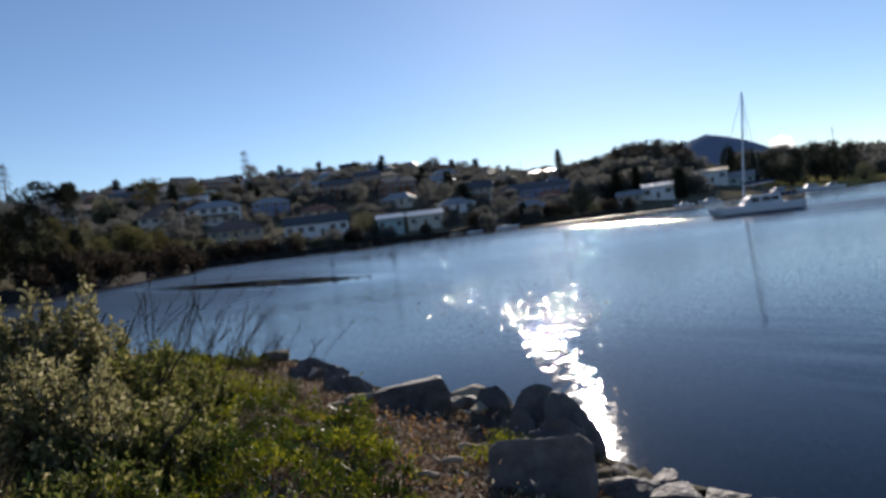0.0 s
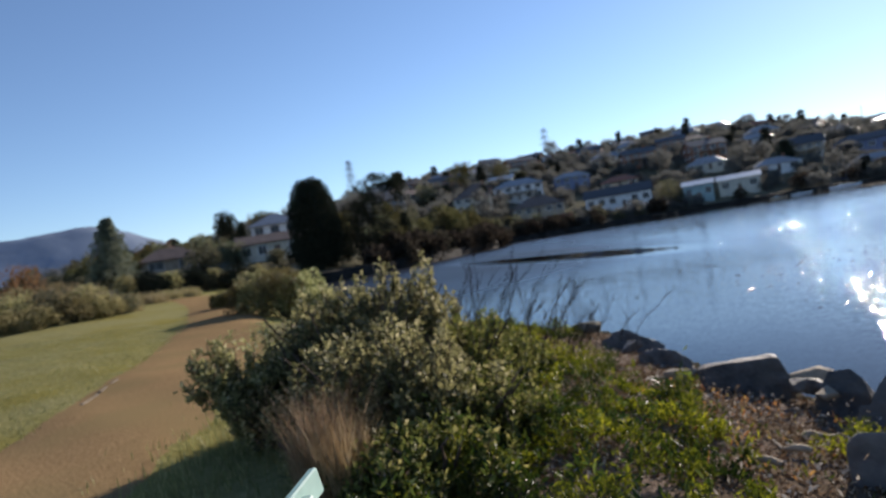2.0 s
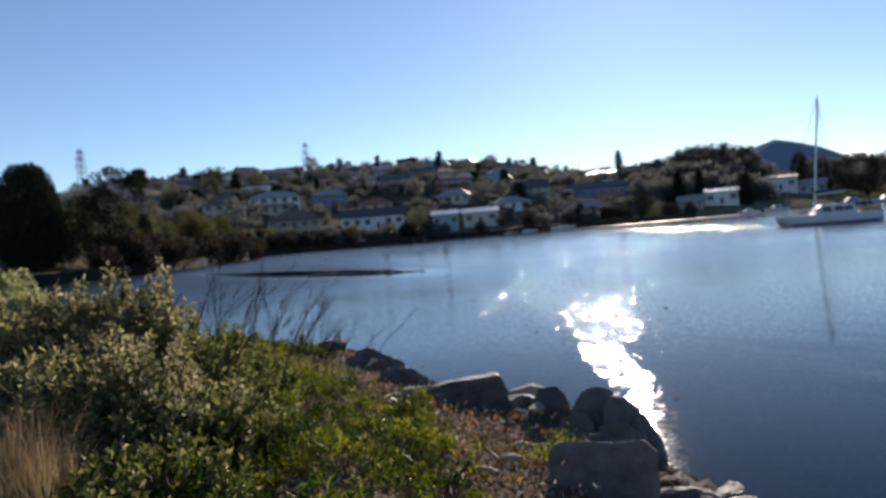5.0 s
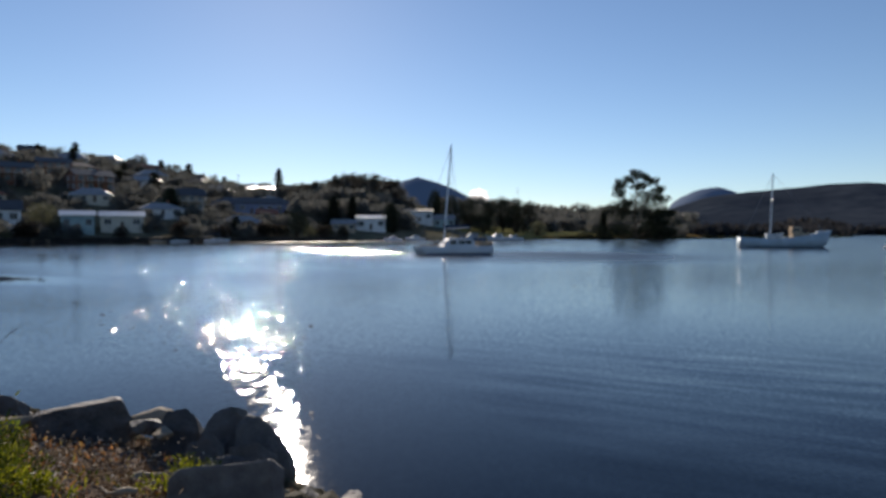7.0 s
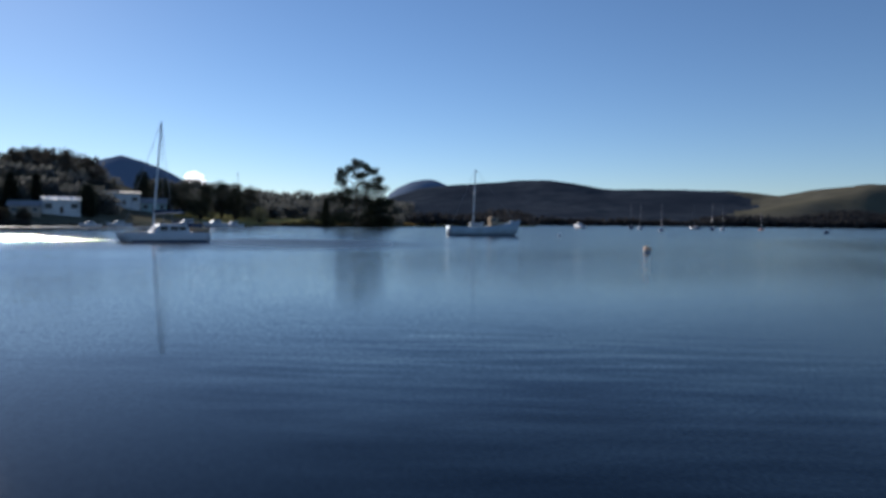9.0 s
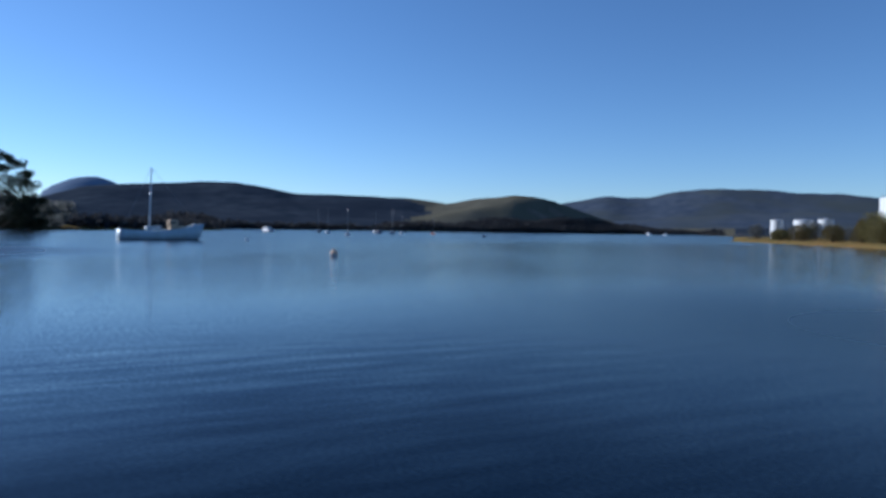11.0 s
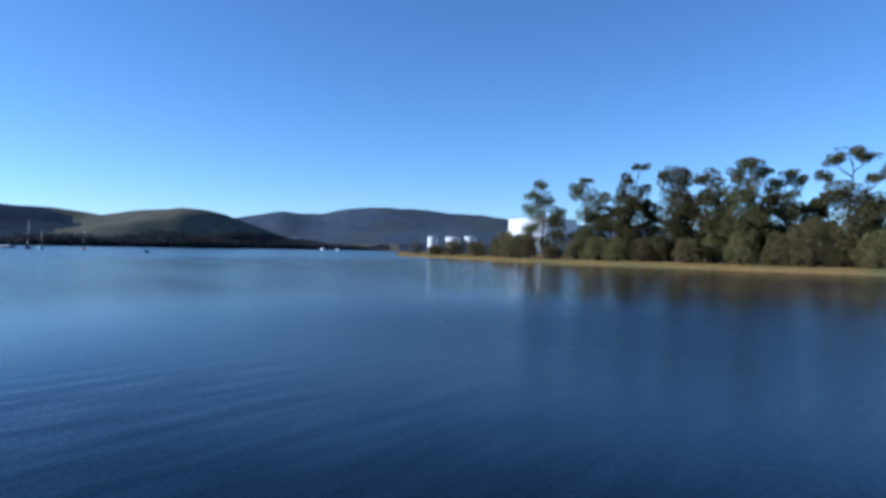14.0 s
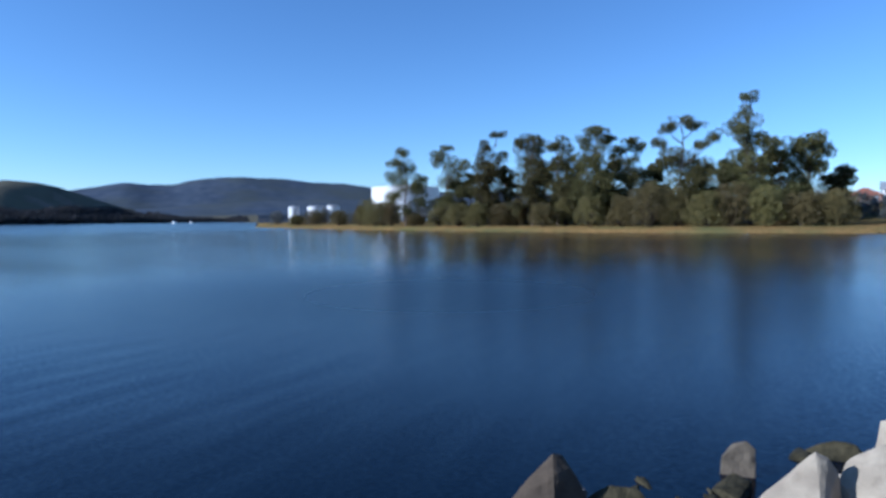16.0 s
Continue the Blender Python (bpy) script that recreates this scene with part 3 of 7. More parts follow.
def build_ground():
    n_az = 600
    radii = np.concatenate([[0.0], np.exp(np.arange(math.log(0.6), math.log(4800), 0.02))])
    az = np.radians(np.linspace(-180, 180, n_az, endpoint=False))
    rr, aa = np.meshgrid(radii, az, indexing="ij")
    x, y = rr * np.sin(aa), rr * np.cos(aa)
    z = land_height(x, y)
    v = np.stack([x, y, z], -1).reshape(-1, 3)
    i, j = np.meshgrid(np.arange(len(radii) - 1), np.arange(n_az), indexing="ij")
    k = (j + 1) % n_az
    f = np.stack([i * n_az + j, (i + 1) * n_az + j, (i + 1) * n_az + k, i * n_az + k], -1).reshape(-1, 4)
    c = v[f].mean(1)
    d, r, b = shore_distance(c[:, 0], c[:, 1]), np.hypot(c[:, 0], c[:, 1]), np.degrees(np.arctan2(c[:, 0], c[:, 1]))
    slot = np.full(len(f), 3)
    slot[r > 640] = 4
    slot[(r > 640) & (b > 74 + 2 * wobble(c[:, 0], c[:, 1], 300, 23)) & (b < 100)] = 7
    # past 1950 m the haze-tinted colours take over
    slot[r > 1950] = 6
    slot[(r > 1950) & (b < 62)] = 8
    slot[(r > 560) & (b > 82) & (d > 62) & (d < 100) & (wobble(c[:, 0], c[:, 1], 90, 24) > 0.15)] = 9
    edge = 3 * wobble(c[:, 0], c[:, 1], 40, 21)
    slot[(b > 27 + edge) & (b < 62) & (r < 420)] = 0
    slot[(b > 45 + edge) & (b < 62) & (r < 460)] = 1
    slot[(b > 95) & (b < 155) & (r < 520)] = 1
    slot[(r < 85) & (d > 0)] = 0
    slot[(r < 24) & (d > 0) & (d < 4.6 + 0.9 * wobble(c[:, 0], c[:, 1], 3, 22))] = 2
    slot[d < 0.25] = 5
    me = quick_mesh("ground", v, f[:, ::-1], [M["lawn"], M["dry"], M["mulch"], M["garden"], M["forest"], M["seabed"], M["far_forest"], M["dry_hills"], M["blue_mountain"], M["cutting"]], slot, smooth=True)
    return tagged(new("ground", me), "grassy shore, gardens and forested hills round the bay", "ground", kind="structure")


build_ground()


def build_water():
    n, radii = 180, [0.0, 3, 8, 20, 50, 120, 300, 800, 2000, 4700]
    bm = bmesh.new()
    rings = [[bm.verts.new((r * math.sin(a * 2 * math.pi / n), r * math.cos(a * 2 * math.pi / n), 0)) for a in range(n)] for r in radii[1:]]
    centre = bm.verts.new((0, 0, 0))
    for a in range(n):
        bm.faces.new((centre, rings[0][(a + 1) % n], rings[0][a]))
        for p, q in zip(rings, rings[1:]):
            bm.faces.new((p[a], p[(a + 1) % n], q[(a + 1) % n], q[a]))
    me = bpy.data.meshes.new("water")
    bmesh.ops.recalc_face_normals(bm, faces=bm.faces)
    bm.to_mesh(me)
    bm.free()
    me.materials.append(M["water"])
    if me.polygons[5].normal.z < 0:
        me.flip_normals()
    return tagged(new("water", me), "calm blue bay water with small wind ripples", "water", kind="structure")


build_water()


def shore_bank(first, last, mat, top, name, label):
    """The smooth grassy edge of a far shore, from under the water up to the land."""
    run = np.array(SHORE[first:last], dtype=float)
    seg = np.r_[0, np.cumsum(np.hypot(*np.diff(run, axis=0).T))]
    s = np.arange(0, seg[-1], 1.5)
    p = np.stack([np.interp(s, seg, run[:, 0]), np.interp(s, seg, run[:, 1])], -1)
    for _ in range(10):
        p[1:-1] = 0.25 * p[:-2] + 0.5 * p[1:-1] + 0.25 * p[2:]
    tan = np.gradient(p, axis=0)
    tan /= np.linalg.norm(tan, axis=1, keepdims=True)
    nor = np.stack([tan[:, 1], -tan[:, 0]], -1)
    probe = p + nor * 3
    if shore_distance(probe[:, 0], probe[:, 1]).mean() < 0:
        nor = -nor
    jig = 0.5 * wobble(p[:, 0], p[:, 1], 9, 61)
    prof = [(-1.6, -0.5), (-0.5, 0.05), (0.3, 0.35), (2.2, top), (6.0, top + 0.35), (9.0, 0.9)]
    v = np.stack([np.c_[p + nor * (o + jig)[:, None], np.full(len(p), z) + (0.12 * wobble(p[:, 0] + 7 * k, p[:, 1], 5, 62) if k > 1 else 0)] for k, (o, z) in enumerate(prof)], 1)
    m = len(prof)
    i, j = np.meshgrid(np.arange(len(p) - 1), np.arange(m - 1), indexing="ij")
    f = np.stack([i * m + j, (i + 1) * m + j, (i + 1) * m + j + 1, i * m + j + 1], -1).reshape(-1, 4)
    me = quick_mesh(name, v.reshape(-1, 3), f, [M[mat]], smooth=True)
    if me.polygons[len(f) // 2].normal.z < 0:
        me.flip_normals()
    return tagged(new(name, me), label, "bank", kind="structure")


N_SHORE = len(SHORE)
shore_bank(N_SHORE - 6, N_SHORE, "dry", 0.5, "bank_point", "tan dry-grass bank along the wooded point")
FAR_AT = SHORE.index((65, 207))
shore_bank(FAR_AT + 2, FAR_AT + 7, "dry", 0.9, "bank_park", "low tan grassy bank below the park")


# ---------- kinds of things: trees ----------
def clump_leaves(rng, clumps, per, size):
    """Leaf places and outward directions for a crown of lobes (x, y, z, rx, ry, rz)."""
    c = np.array(clumps, dtype=float)
    n = len(c) * per
    k = np.repeat(np.arange(len(c)), per)
    d = rng.normal(0, 1, (n, 3))
    d /= np.linalg.norm(d, axis=1, keepdims=True)
    rad = rng.uniform(0.35, 1.0, n) ** 0.6
    p = c[k, :3] + d * c[k, 3:] * rad[:, None]
    return p, d + np.array([0, 0, 0.35])


def gum_shape(rng, h, spread, bare=0.35, limbs=13):
    wood, clumps = Tubes(6), []
    lean = rng.uniform(-0.06, 0.06, 2)
    trunk = [(lean[0] * h * t + 0.015 * h * math.sin(5 * t + h), lean[1] * h * t, h * 0.86 * t - 0.4 * (t == 0)) for t in np.linspace(0, 1, 8)]
    wood.add(trunk, [0.024 * h * (1 - 0.85 * t) + 0.03 for t in np.linspace(0, 1, 8)])
    for i in range(limbs):
        t = bare + (1 - bare) * (i + rng.uniform(0, 0.8)) / limbs
        a = i * 2.4 + rng.uniform(-0.6, 0.6)
        base = Vector(trunk[0]).lerp(Vector(trunk[-1]), t)
        base = Vector((lean[0] * h * t + 0.015 * h * math.sin(5 * t + h), lean[1] * h * t, h * 0.86 * t))
        reach = spread * 0.5 * (1.0 - 0.55 * abs(t - 0.55) / 0.5) * rng.uniform(0.55, 1.05)
        tip = base + Vector((math.cos(a) * reach, math.sin(a) * reach, h * rng.uniform(0.05, 0.15)))
        mid = base.lerp(tip, 0.55) + Vector((0, 0, -0.02 * h))
        wood.add([base, mid, tip], [0.010 * h * (1.1 - t) + 0.03, 0.006 * h * (1.1 - t) + 0.02, 0.015])
        for j in range(3):
            q = tip + Vector(rng.normal(0, 0.05 * h, 3)) * (0.6 + 0.4 * j)
            s = rng.uniform(0.072, 0.112) * h
            clumps.append((q.x, q.y, min(q.z, h - s * 0.5), s * 1.25, s * 1.25, s * 0.72))
            if j:
                wood.add([tip, q], [0.02, 0.008])
    clumps.append((trunk[-1][0], trunk[-1][1], h * 0.93, 0.085 * h, 0.085 * h, 0.06 * h))
    return wood, clumps


def crowns_shape(rng, h, spread, bare=0.3, limbs=8, wide=0.8):
    """A gum whose leaves stand in separate rounded tufts at the ends of its limbs."""
    wood, clumps = Tubes(6), []
    bend = rng.uniform(-0.5, 0.5, 2)

    def spine(t):
        return Vector((bend[0] * 0.12 * h * t * t + 0.02 * h * math.sin(5 * t + h), bend[1] * 0.12 * h * t * t, h * 0.9 * t))

    wood.add([spine(t) - Vector((0, 0, 0.4 * (t == 0))) for t in np.linspace(0, 1, 8)], [0.020 * h * (1 - 0.85 * t) + 0.03 for t in np.linspace(0, 1, 8)])
    for i in range(limbs):
        t = bare + (1 - bare) * (i + rng.uniform(0.1, 0.9)) / limbs
        a = i * 2.4 + rng.uniform(-0.7, 0.7)
        base = spine(max(0.1, t - 0.12))
        reach = spread * 0.5 * wide * (1.08 - 0.72 * max(0.0, t - 0.45) / 0.55) * rng.uniform(0.35, 0.95)
        tip = spine(t) + Vector((math.cos(a) * reach, math.sin(a) * reach, h * rng.uniform(0.0, 0.05)))
        wood.add([base, base.lerp(tip, 0.5) - Vector((0, 0, 0.02 * h)), tip], [0.010 * h * (1.15 - t) + 0.03, 0.007 * h * (1.1 - t) + 0.02, 0.02])
        s = rng.uniform(0.12, 0.20) * spread * (1.15 - 0.3 * t)
        for j in range(7):
            q = tip + Vector((rng.normal(0, 0.7) * s, rng.normal(0, 0.7) * s, rng.normal(-0.12, 0.35) * s))
            k = s * rng.uniform(0.4, 0.85)
            clumps.append((q.x, q.y, min(q.z, h - k * 0.55), k, k, k * 0.8))
            wood.add([tip, q], [0.025, 0.01])
    e = spine(1.0)
    for j in range(3):
        k = rng.uniform(0.09, 0.13) * spread
        clumps.append((e.x + rng.normal(0, 0.7) * k, e.y + rng.normal(0, 0.7) * k, h - k * 0.6 - 0.3 * j * k, k, k, k * 0.6))
    return wood, clumps


def egg_shape(rng, h, spread, low=0.02):
    """A dense smooth-sided evergreen, rounded at the top."""
    wood, clumps = Tubes(6), []
    wood.add([(0, 0, -0.5), (0, 0, h * 0.5), (0, 0, h * 0.9)], [0.03 * h, 0.018 * h, 0.02])
    n = 110
    for i in range(n):
        t, a = low + (0.95 - low) * (i + 0.5) / n, i * 2.4
        prof = max(0.03, 1 - (abs(t - 0.40) / 0.58) ** 2.1) ** 0.5
        reach = spread * 0.5 * prof * 0.84
        s = spread * 0.10 * rng.uniform(0.9, 1.1)
        clumps.append((math.cos(a) * reach, math.sin(a) * reach, h * t, s, s, s * 1.2))
        if i % 3 == 0:
            clumps.append((0, 0, h * t, max(0.3, reach * 0.9), max(0.3, reach * 0.9), h * 0.06))
            wood.add([(0, 0, h * t * 0.9), (math.cos(a) * reach, math.sin(a) * reach, h * t)], [0.05, 0.015])
    return wood, clumps


def dome_shape(rng, h, spread, lobes=18, low=0.12):
    wood, clumps = Tubes(5), []
    for i in range(lobes):
        a, u = i * 2.4 + rng.uniform(-0.4, 0.4), (i + 0.5) / lobes
        zz = low + (0.86 - low) * u
        reach = spread * 0.5 * math.sqrt(max(0.05, 1 - (max(0, zz - 0.25) / 0.75) ** 2)) * rng.uniform(0.5, 0.8)
        s = spread * rng.uniform(0.15, 0.23)
        clumps.append((math.cos(a) * reach, math.sin(a) * reach, h * zz, s, s, min(s, h * 0.2)))
        wood.add([(0, 0, -0.3), (math.cos(a) * reach * 0.4, math.sin(a) * reach * 0.4, h * zz * 0.55), (math.cos(a) * reach, math.sin(a) * reach, h * zz)], [0.02 * h + 0.02, 0.012 * h, 0.01])
    clumps.append((0, 0, h * 0.5, spread * 0.3, spread * 0.3, h * 0.34))
    clumps.append((0, 0, h * 0.84, spread * 0.2, spread * 0.2, h * 0.16))
    return wood, clumps


def cypress_shape(rng, h, spread, low=0.04, point=0.75):
    wood, clumps = Tubes(6), []
    wood.add([(0, 0, -0.5), (0, 0, h * 0.5), (0, 0, h * 0.95)], [0.03 * h, 0.018 * h, 0.02])
    n = 34
    for i in range(n):
        t, a = low + (0.97 - low) * (i + 0.5) / n, i * 2.4
        prof = math.sqrt(max(0.02, 1 - (abs(t - 0.42) / 0.57) ** 2.2))
        reach = spread * 0.5 * prof * point
        s = spread * 0.21 * (0.5 + 0.5 * prof) * rng.uniform(0.85, 1.2)
        clumps.append((math.cos(a) * reach, math.sin(a) * reach, h * t, s, s, s * 1.3))
        clumps.append((0, 0, h * t, max(0.3, reach * 0.9), max(0.3, reach * 0.9), h * 0.06))
        wood.add([(0, 0, h * t * 0.9), (math.cos(a) * reach, math.sin(a) * reach, h * t)], [0.05, 0.015])
    return wood, clumps


def pine_shape(rng, h, spread, low=0.08):
    wood, clumps = Tubes(6), []
    wood.add([(0, 0, -0.5), (0, 0, h * 0.5), (0, 0, h * 0.98)], [0.022 * h, 0.014 * h, 0.02])
    for i in range(46):
        t, a = low + (0.97 - low) * (i + 0.5) / 46, i * 2.4 + rng.uniform(-0.2, 0.2)
        reach = spread * 0.5 * (1.02 - t) ** 0.75 * rng.uniform(0.75, 1.1)
        s = 0.10 * spread * (1.15 - t) + 0.12
        clumps.append((math.cos(a) * reach * 0.75, math.sin(a) * reach * 0.75, h * t, s * 1.3, s * 1.3, s * 0.6))
        clumps.append((math.cos(a) * reach * 0.35, math.sin(a) * reach * 0.35, h * t, s * 1.2, s * 1.2, s * 0.6))
        wood.add([(0, 0, h * t), (math.cos(a) * reach, math.sin(a) * reach, h * t + 0.02 * h)], [0.06, 0.015])
    return wood, clumps


SHAPES = {"gum": gum_shape, "dome": dome_shape, "cypress": cypress_shape, "crowns": crowns_shape, "egg": egg_shape, "pine": pine_shape}


def tree(x, y, kind, h, spread, leaf, label, seed, per=60, size=0.45, name="tree", category="tree", group="", z=None, **shape):
    rng = np.random.RandomState(seed)
    wood, clumps = SHAPES[kind](rng, h, spread, **shape)
    at = pose(x, y, ground_z(x, y) if z is None else z, 0, 0, rng.uniform(0, 360))
    t = thing(name, at, label, category, group)
    under("trunk", wood.mesh("trunk", M["bark" if kind in ("gum", "crowns") else "dark_bark"]), t)
    p, out = clump_leaves(rng, clumps, per, size)
    keep = p[:, 2] > 0.02
    under("crown", leaf_mesh("crown", rng, p[keep], out[keep], size, size * 0.5, M[leaf], 0.15 if kind == "gum" else 0.0), t)
    return t


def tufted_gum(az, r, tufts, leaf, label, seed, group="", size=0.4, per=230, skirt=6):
    """An old gum with its leaves in separate tufts, set out to fit its outline from the camera: each one's metres to
    the side and above the water, half width and half height.
    """
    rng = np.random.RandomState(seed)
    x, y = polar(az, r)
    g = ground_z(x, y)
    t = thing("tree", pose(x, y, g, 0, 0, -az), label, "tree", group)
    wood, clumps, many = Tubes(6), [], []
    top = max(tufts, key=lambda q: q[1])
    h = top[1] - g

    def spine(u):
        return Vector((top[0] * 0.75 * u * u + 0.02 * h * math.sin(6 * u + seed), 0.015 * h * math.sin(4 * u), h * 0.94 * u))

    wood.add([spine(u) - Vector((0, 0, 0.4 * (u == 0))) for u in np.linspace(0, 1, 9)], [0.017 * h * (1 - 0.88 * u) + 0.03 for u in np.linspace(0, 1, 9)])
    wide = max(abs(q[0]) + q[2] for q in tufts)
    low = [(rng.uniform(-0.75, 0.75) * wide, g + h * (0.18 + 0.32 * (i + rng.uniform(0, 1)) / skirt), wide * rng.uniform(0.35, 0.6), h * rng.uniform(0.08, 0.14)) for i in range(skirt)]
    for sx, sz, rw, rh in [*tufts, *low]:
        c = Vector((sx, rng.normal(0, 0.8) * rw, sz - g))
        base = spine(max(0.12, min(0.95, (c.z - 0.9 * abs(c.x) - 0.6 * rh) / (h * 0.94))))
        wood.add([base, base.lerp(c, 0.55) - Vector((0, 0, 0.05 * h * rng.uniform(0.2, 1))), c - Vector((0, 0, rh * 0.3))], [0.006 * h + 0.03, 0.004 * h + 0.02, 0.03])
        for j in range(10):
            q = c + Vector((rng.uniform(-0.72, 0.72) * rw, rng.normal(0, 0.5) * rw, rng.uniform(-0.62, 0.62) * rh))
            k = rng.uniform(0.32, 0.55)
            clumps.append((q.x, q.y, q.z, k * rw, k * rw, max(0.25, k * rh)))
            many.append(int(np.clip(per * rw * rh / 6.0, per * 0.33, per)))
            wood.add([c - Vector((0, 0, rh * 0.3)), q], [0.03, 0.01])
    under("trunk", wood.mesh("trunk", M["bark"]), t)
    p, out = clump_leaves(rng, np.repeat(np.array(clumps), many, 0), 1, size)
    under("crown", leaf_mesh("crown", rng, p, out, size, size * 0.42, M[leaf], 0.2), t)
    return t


def placed(x, y, turn=0.0, size=1.0, z=None, tall=1.0):
    return pose(x, y, ground_z(x, y) if z is None else z, 0, 0, turn) @ Matrix.Diagonal((size, size, size * tall, 1))


# ---------- kinds of things: houses ----------
def roof_mesh(w, d, h, rise, kind, over=0.55, thick=0.16):
    bm = bmesh.new()
    x, y = w / 2 + over, d / 2 + over
    low = h - rise * over / (d / 2)
    run = max(0.0, x - y) if kind == "hip" else x
    eave = [(-x, -y), (x, -y), (x, y), (-x, y)]
    b = [bm.verts.new((*p, low)) for p in eave]
    t = [bm.verts.new((*p, low + thick)) for p in eave]
    if kind == "flat":
        bmesh.ops.delete(bm, geom=list(bm.verts))
        block(bm, 0, 0, h, w + 2 * over, d + 2 * over, 0.35, None, 0.05)
        return bm
    r = [bm.verts.new((-run, 0, h + rise + thick)), bm.verts.new((run, 0, h + rise + thick))]
    s = [bm.verts.new((-run, 0, h + rise)), bm.verts.new((run, 0, h + rise))]
    for q, e in ((t, r), (b, s)):
        bm.faces.new((q[0], q[1], e[1], e[0]))
        bm.faces.new((q[2], q[3], e[0], e[1]))
        if kind == "hip":
            bm.faces.new((q[1], q[2], e[1]))
            bm.faces.new((q[3], q[0], e[0]))
    for i in range(4):
        j = (i + 1) % 4
        if kind == "hip" or i in (0, 2):
            bm.faces.new((b[i], b[j], t[j], t[i]))
    if kind == "gable":
        for (p, q, e, g) in ((1, 2, 1, 1), (3, 0, 0, 0)):
            bm.faces.new((b[p], t[p], r[e], s[g]))
            bm.faces.new((s[g], r[e], t[q], b[q]))
    return bm


def wall_mesh(w, d, h, rise, kind, foot=3.0):
    bm = bmesh.new()
    block(bm, 0, 0, -foot, w, d, h + foot)
    if kind == "gable":
        v = [bm.verts.new(p) for p in ((-w / 2, -d / 2, h), (-w / 2, d / 2, h), (-w / 2, 0, h + rise), (w / 2, -d / 2, h), (w / 2, d / 2, h), (w / 2, 0, h + rise))]
        bm.faces.new((v[0], v[1], v[2]))
        bm.faces.new((v[3], v[4], v[5]))
    return bm


WINDOW_MESHES = {}


def window(parent, m, ww, wh, trim):
    """A window frame standing proud of the wall, with its pane; m: the pose of its centre, looking along -y."""
    key = (round(ww, 2), round(wh, 2), trim.name)
    if key not in WINDOW_MESHES:
        bm = bmesh.new()
        for sx, sz, px, pz in ((ww + 0.2, 0.1, 0, wh / 2), (ww + 0.2, 0.1, 0, -wh / 2 - 0.1), (0.1, wh, -ww / 2 - 0.05, -wh / 2), (0.1, wh, ww / 2 + 0.05, -wh / 2), (0.07, wh, 0, -wh / 2)):
            block(bm, px, -0.03, pz, sx, 0.12, sz)
        fr = bpy.data.meshes.new("window")
        bm.to_mesh(fr)
        bm.free()
        fr.materials.append(trim)
        bm = bmesh.new()
        block(bm, 0, -0.012, -wh / 2, ww, 0.03, wh)
        pn = bpy.data.meshes.new("pane")
        bm.to_mesh(pn)
        bm.free()
        pn.materials.append(M["glass"])
        WINDOW_MESHES[key] = (fr, pn)
    fr, pn = WINDOW_MESHES[key]
    w = under("window", fr, parent)
    w.matrix_local = m
    under("pane", pn, w)


def house(x, y, turn, w, d, h, roof, rise, wall, cover, label, storeys=1, front=3, side=1, chimney=False, deck=False, z=None, group="", name="house", category="house"):
    t = thing(name, pose(x, y, ground_z(x, y) if z is None else z, 0, 0, turn), label, category, group)
    part("wall", wall_mesh(w, d, h, rise, roof), M[wall], t)
    top = part("roof", roof_mesh(w, d, h, rise, roof), M[cover], t)
    trim = M["white"] if wall not in ("white", "teal") else M["roof_grey"]
    floor_h = h / storeys
    for s in range(storeys):
        zc = s * floor_h + floor_h * 0.56
        ww, wh = min(2.2, w / front * 0.5), min(1.5, floor_h * 0.5)
        for i in range(front):
            if s == 0 and i == front // 2 and front > 2:
                bm = block(bmesh.new(), -w / 2 + w * (i + 0.5) / front, -d / 2 - 0.03, 0.05, 1.0, 0.1, 2.05)
                part("door", bm, M["roof_brown"], t)
                continue
            window(t, pose(-w / 2 + w * (i + 0.5) / front, -d / 2, zc), ww, wh, trim)
        for i in range(side):
            yc = -d / 2 + d * (i + 0.5) / side
            window(t, pose(w / 2, yc, zc, 0, 0, 90), min(1.6, d / side * 0.5), wh, trim)
            window(t, pose(-w / 2, yc, zc, 0, 0, -90), min(1.6, d / side * 0.5), wh, trim)
    if chimney:
        part("chimney", block(bmesh.new(), w * 0.22, d * 0.1, h, 0.8, 0.7, rise + 1.0, None, 0.04), M["brick"], top)
    if deck:
        part("deck", block(bmesh.new(), 0, -d / 2 - 1.35, h / storeys * (storeys - 1) - 0.1, w * 0.8, 2.6, 0.2), M["timber"], t)
        for sx in (-0.38, 0, 0.38):
            part("post", block(bmesh.new(), w * sx, -d / 2 - 2.5, -3, 0.14, 0.14, h / storeys * (storeys - 1) + 4.0), M["white"], t)
        part("railing", block(bmesh.new(), 0, -d / 2 - 2.58, h / storeys * (storeys - 1) + 0.95, w * 0.8, 0.07, 0.08), M["white"], t)
    return t


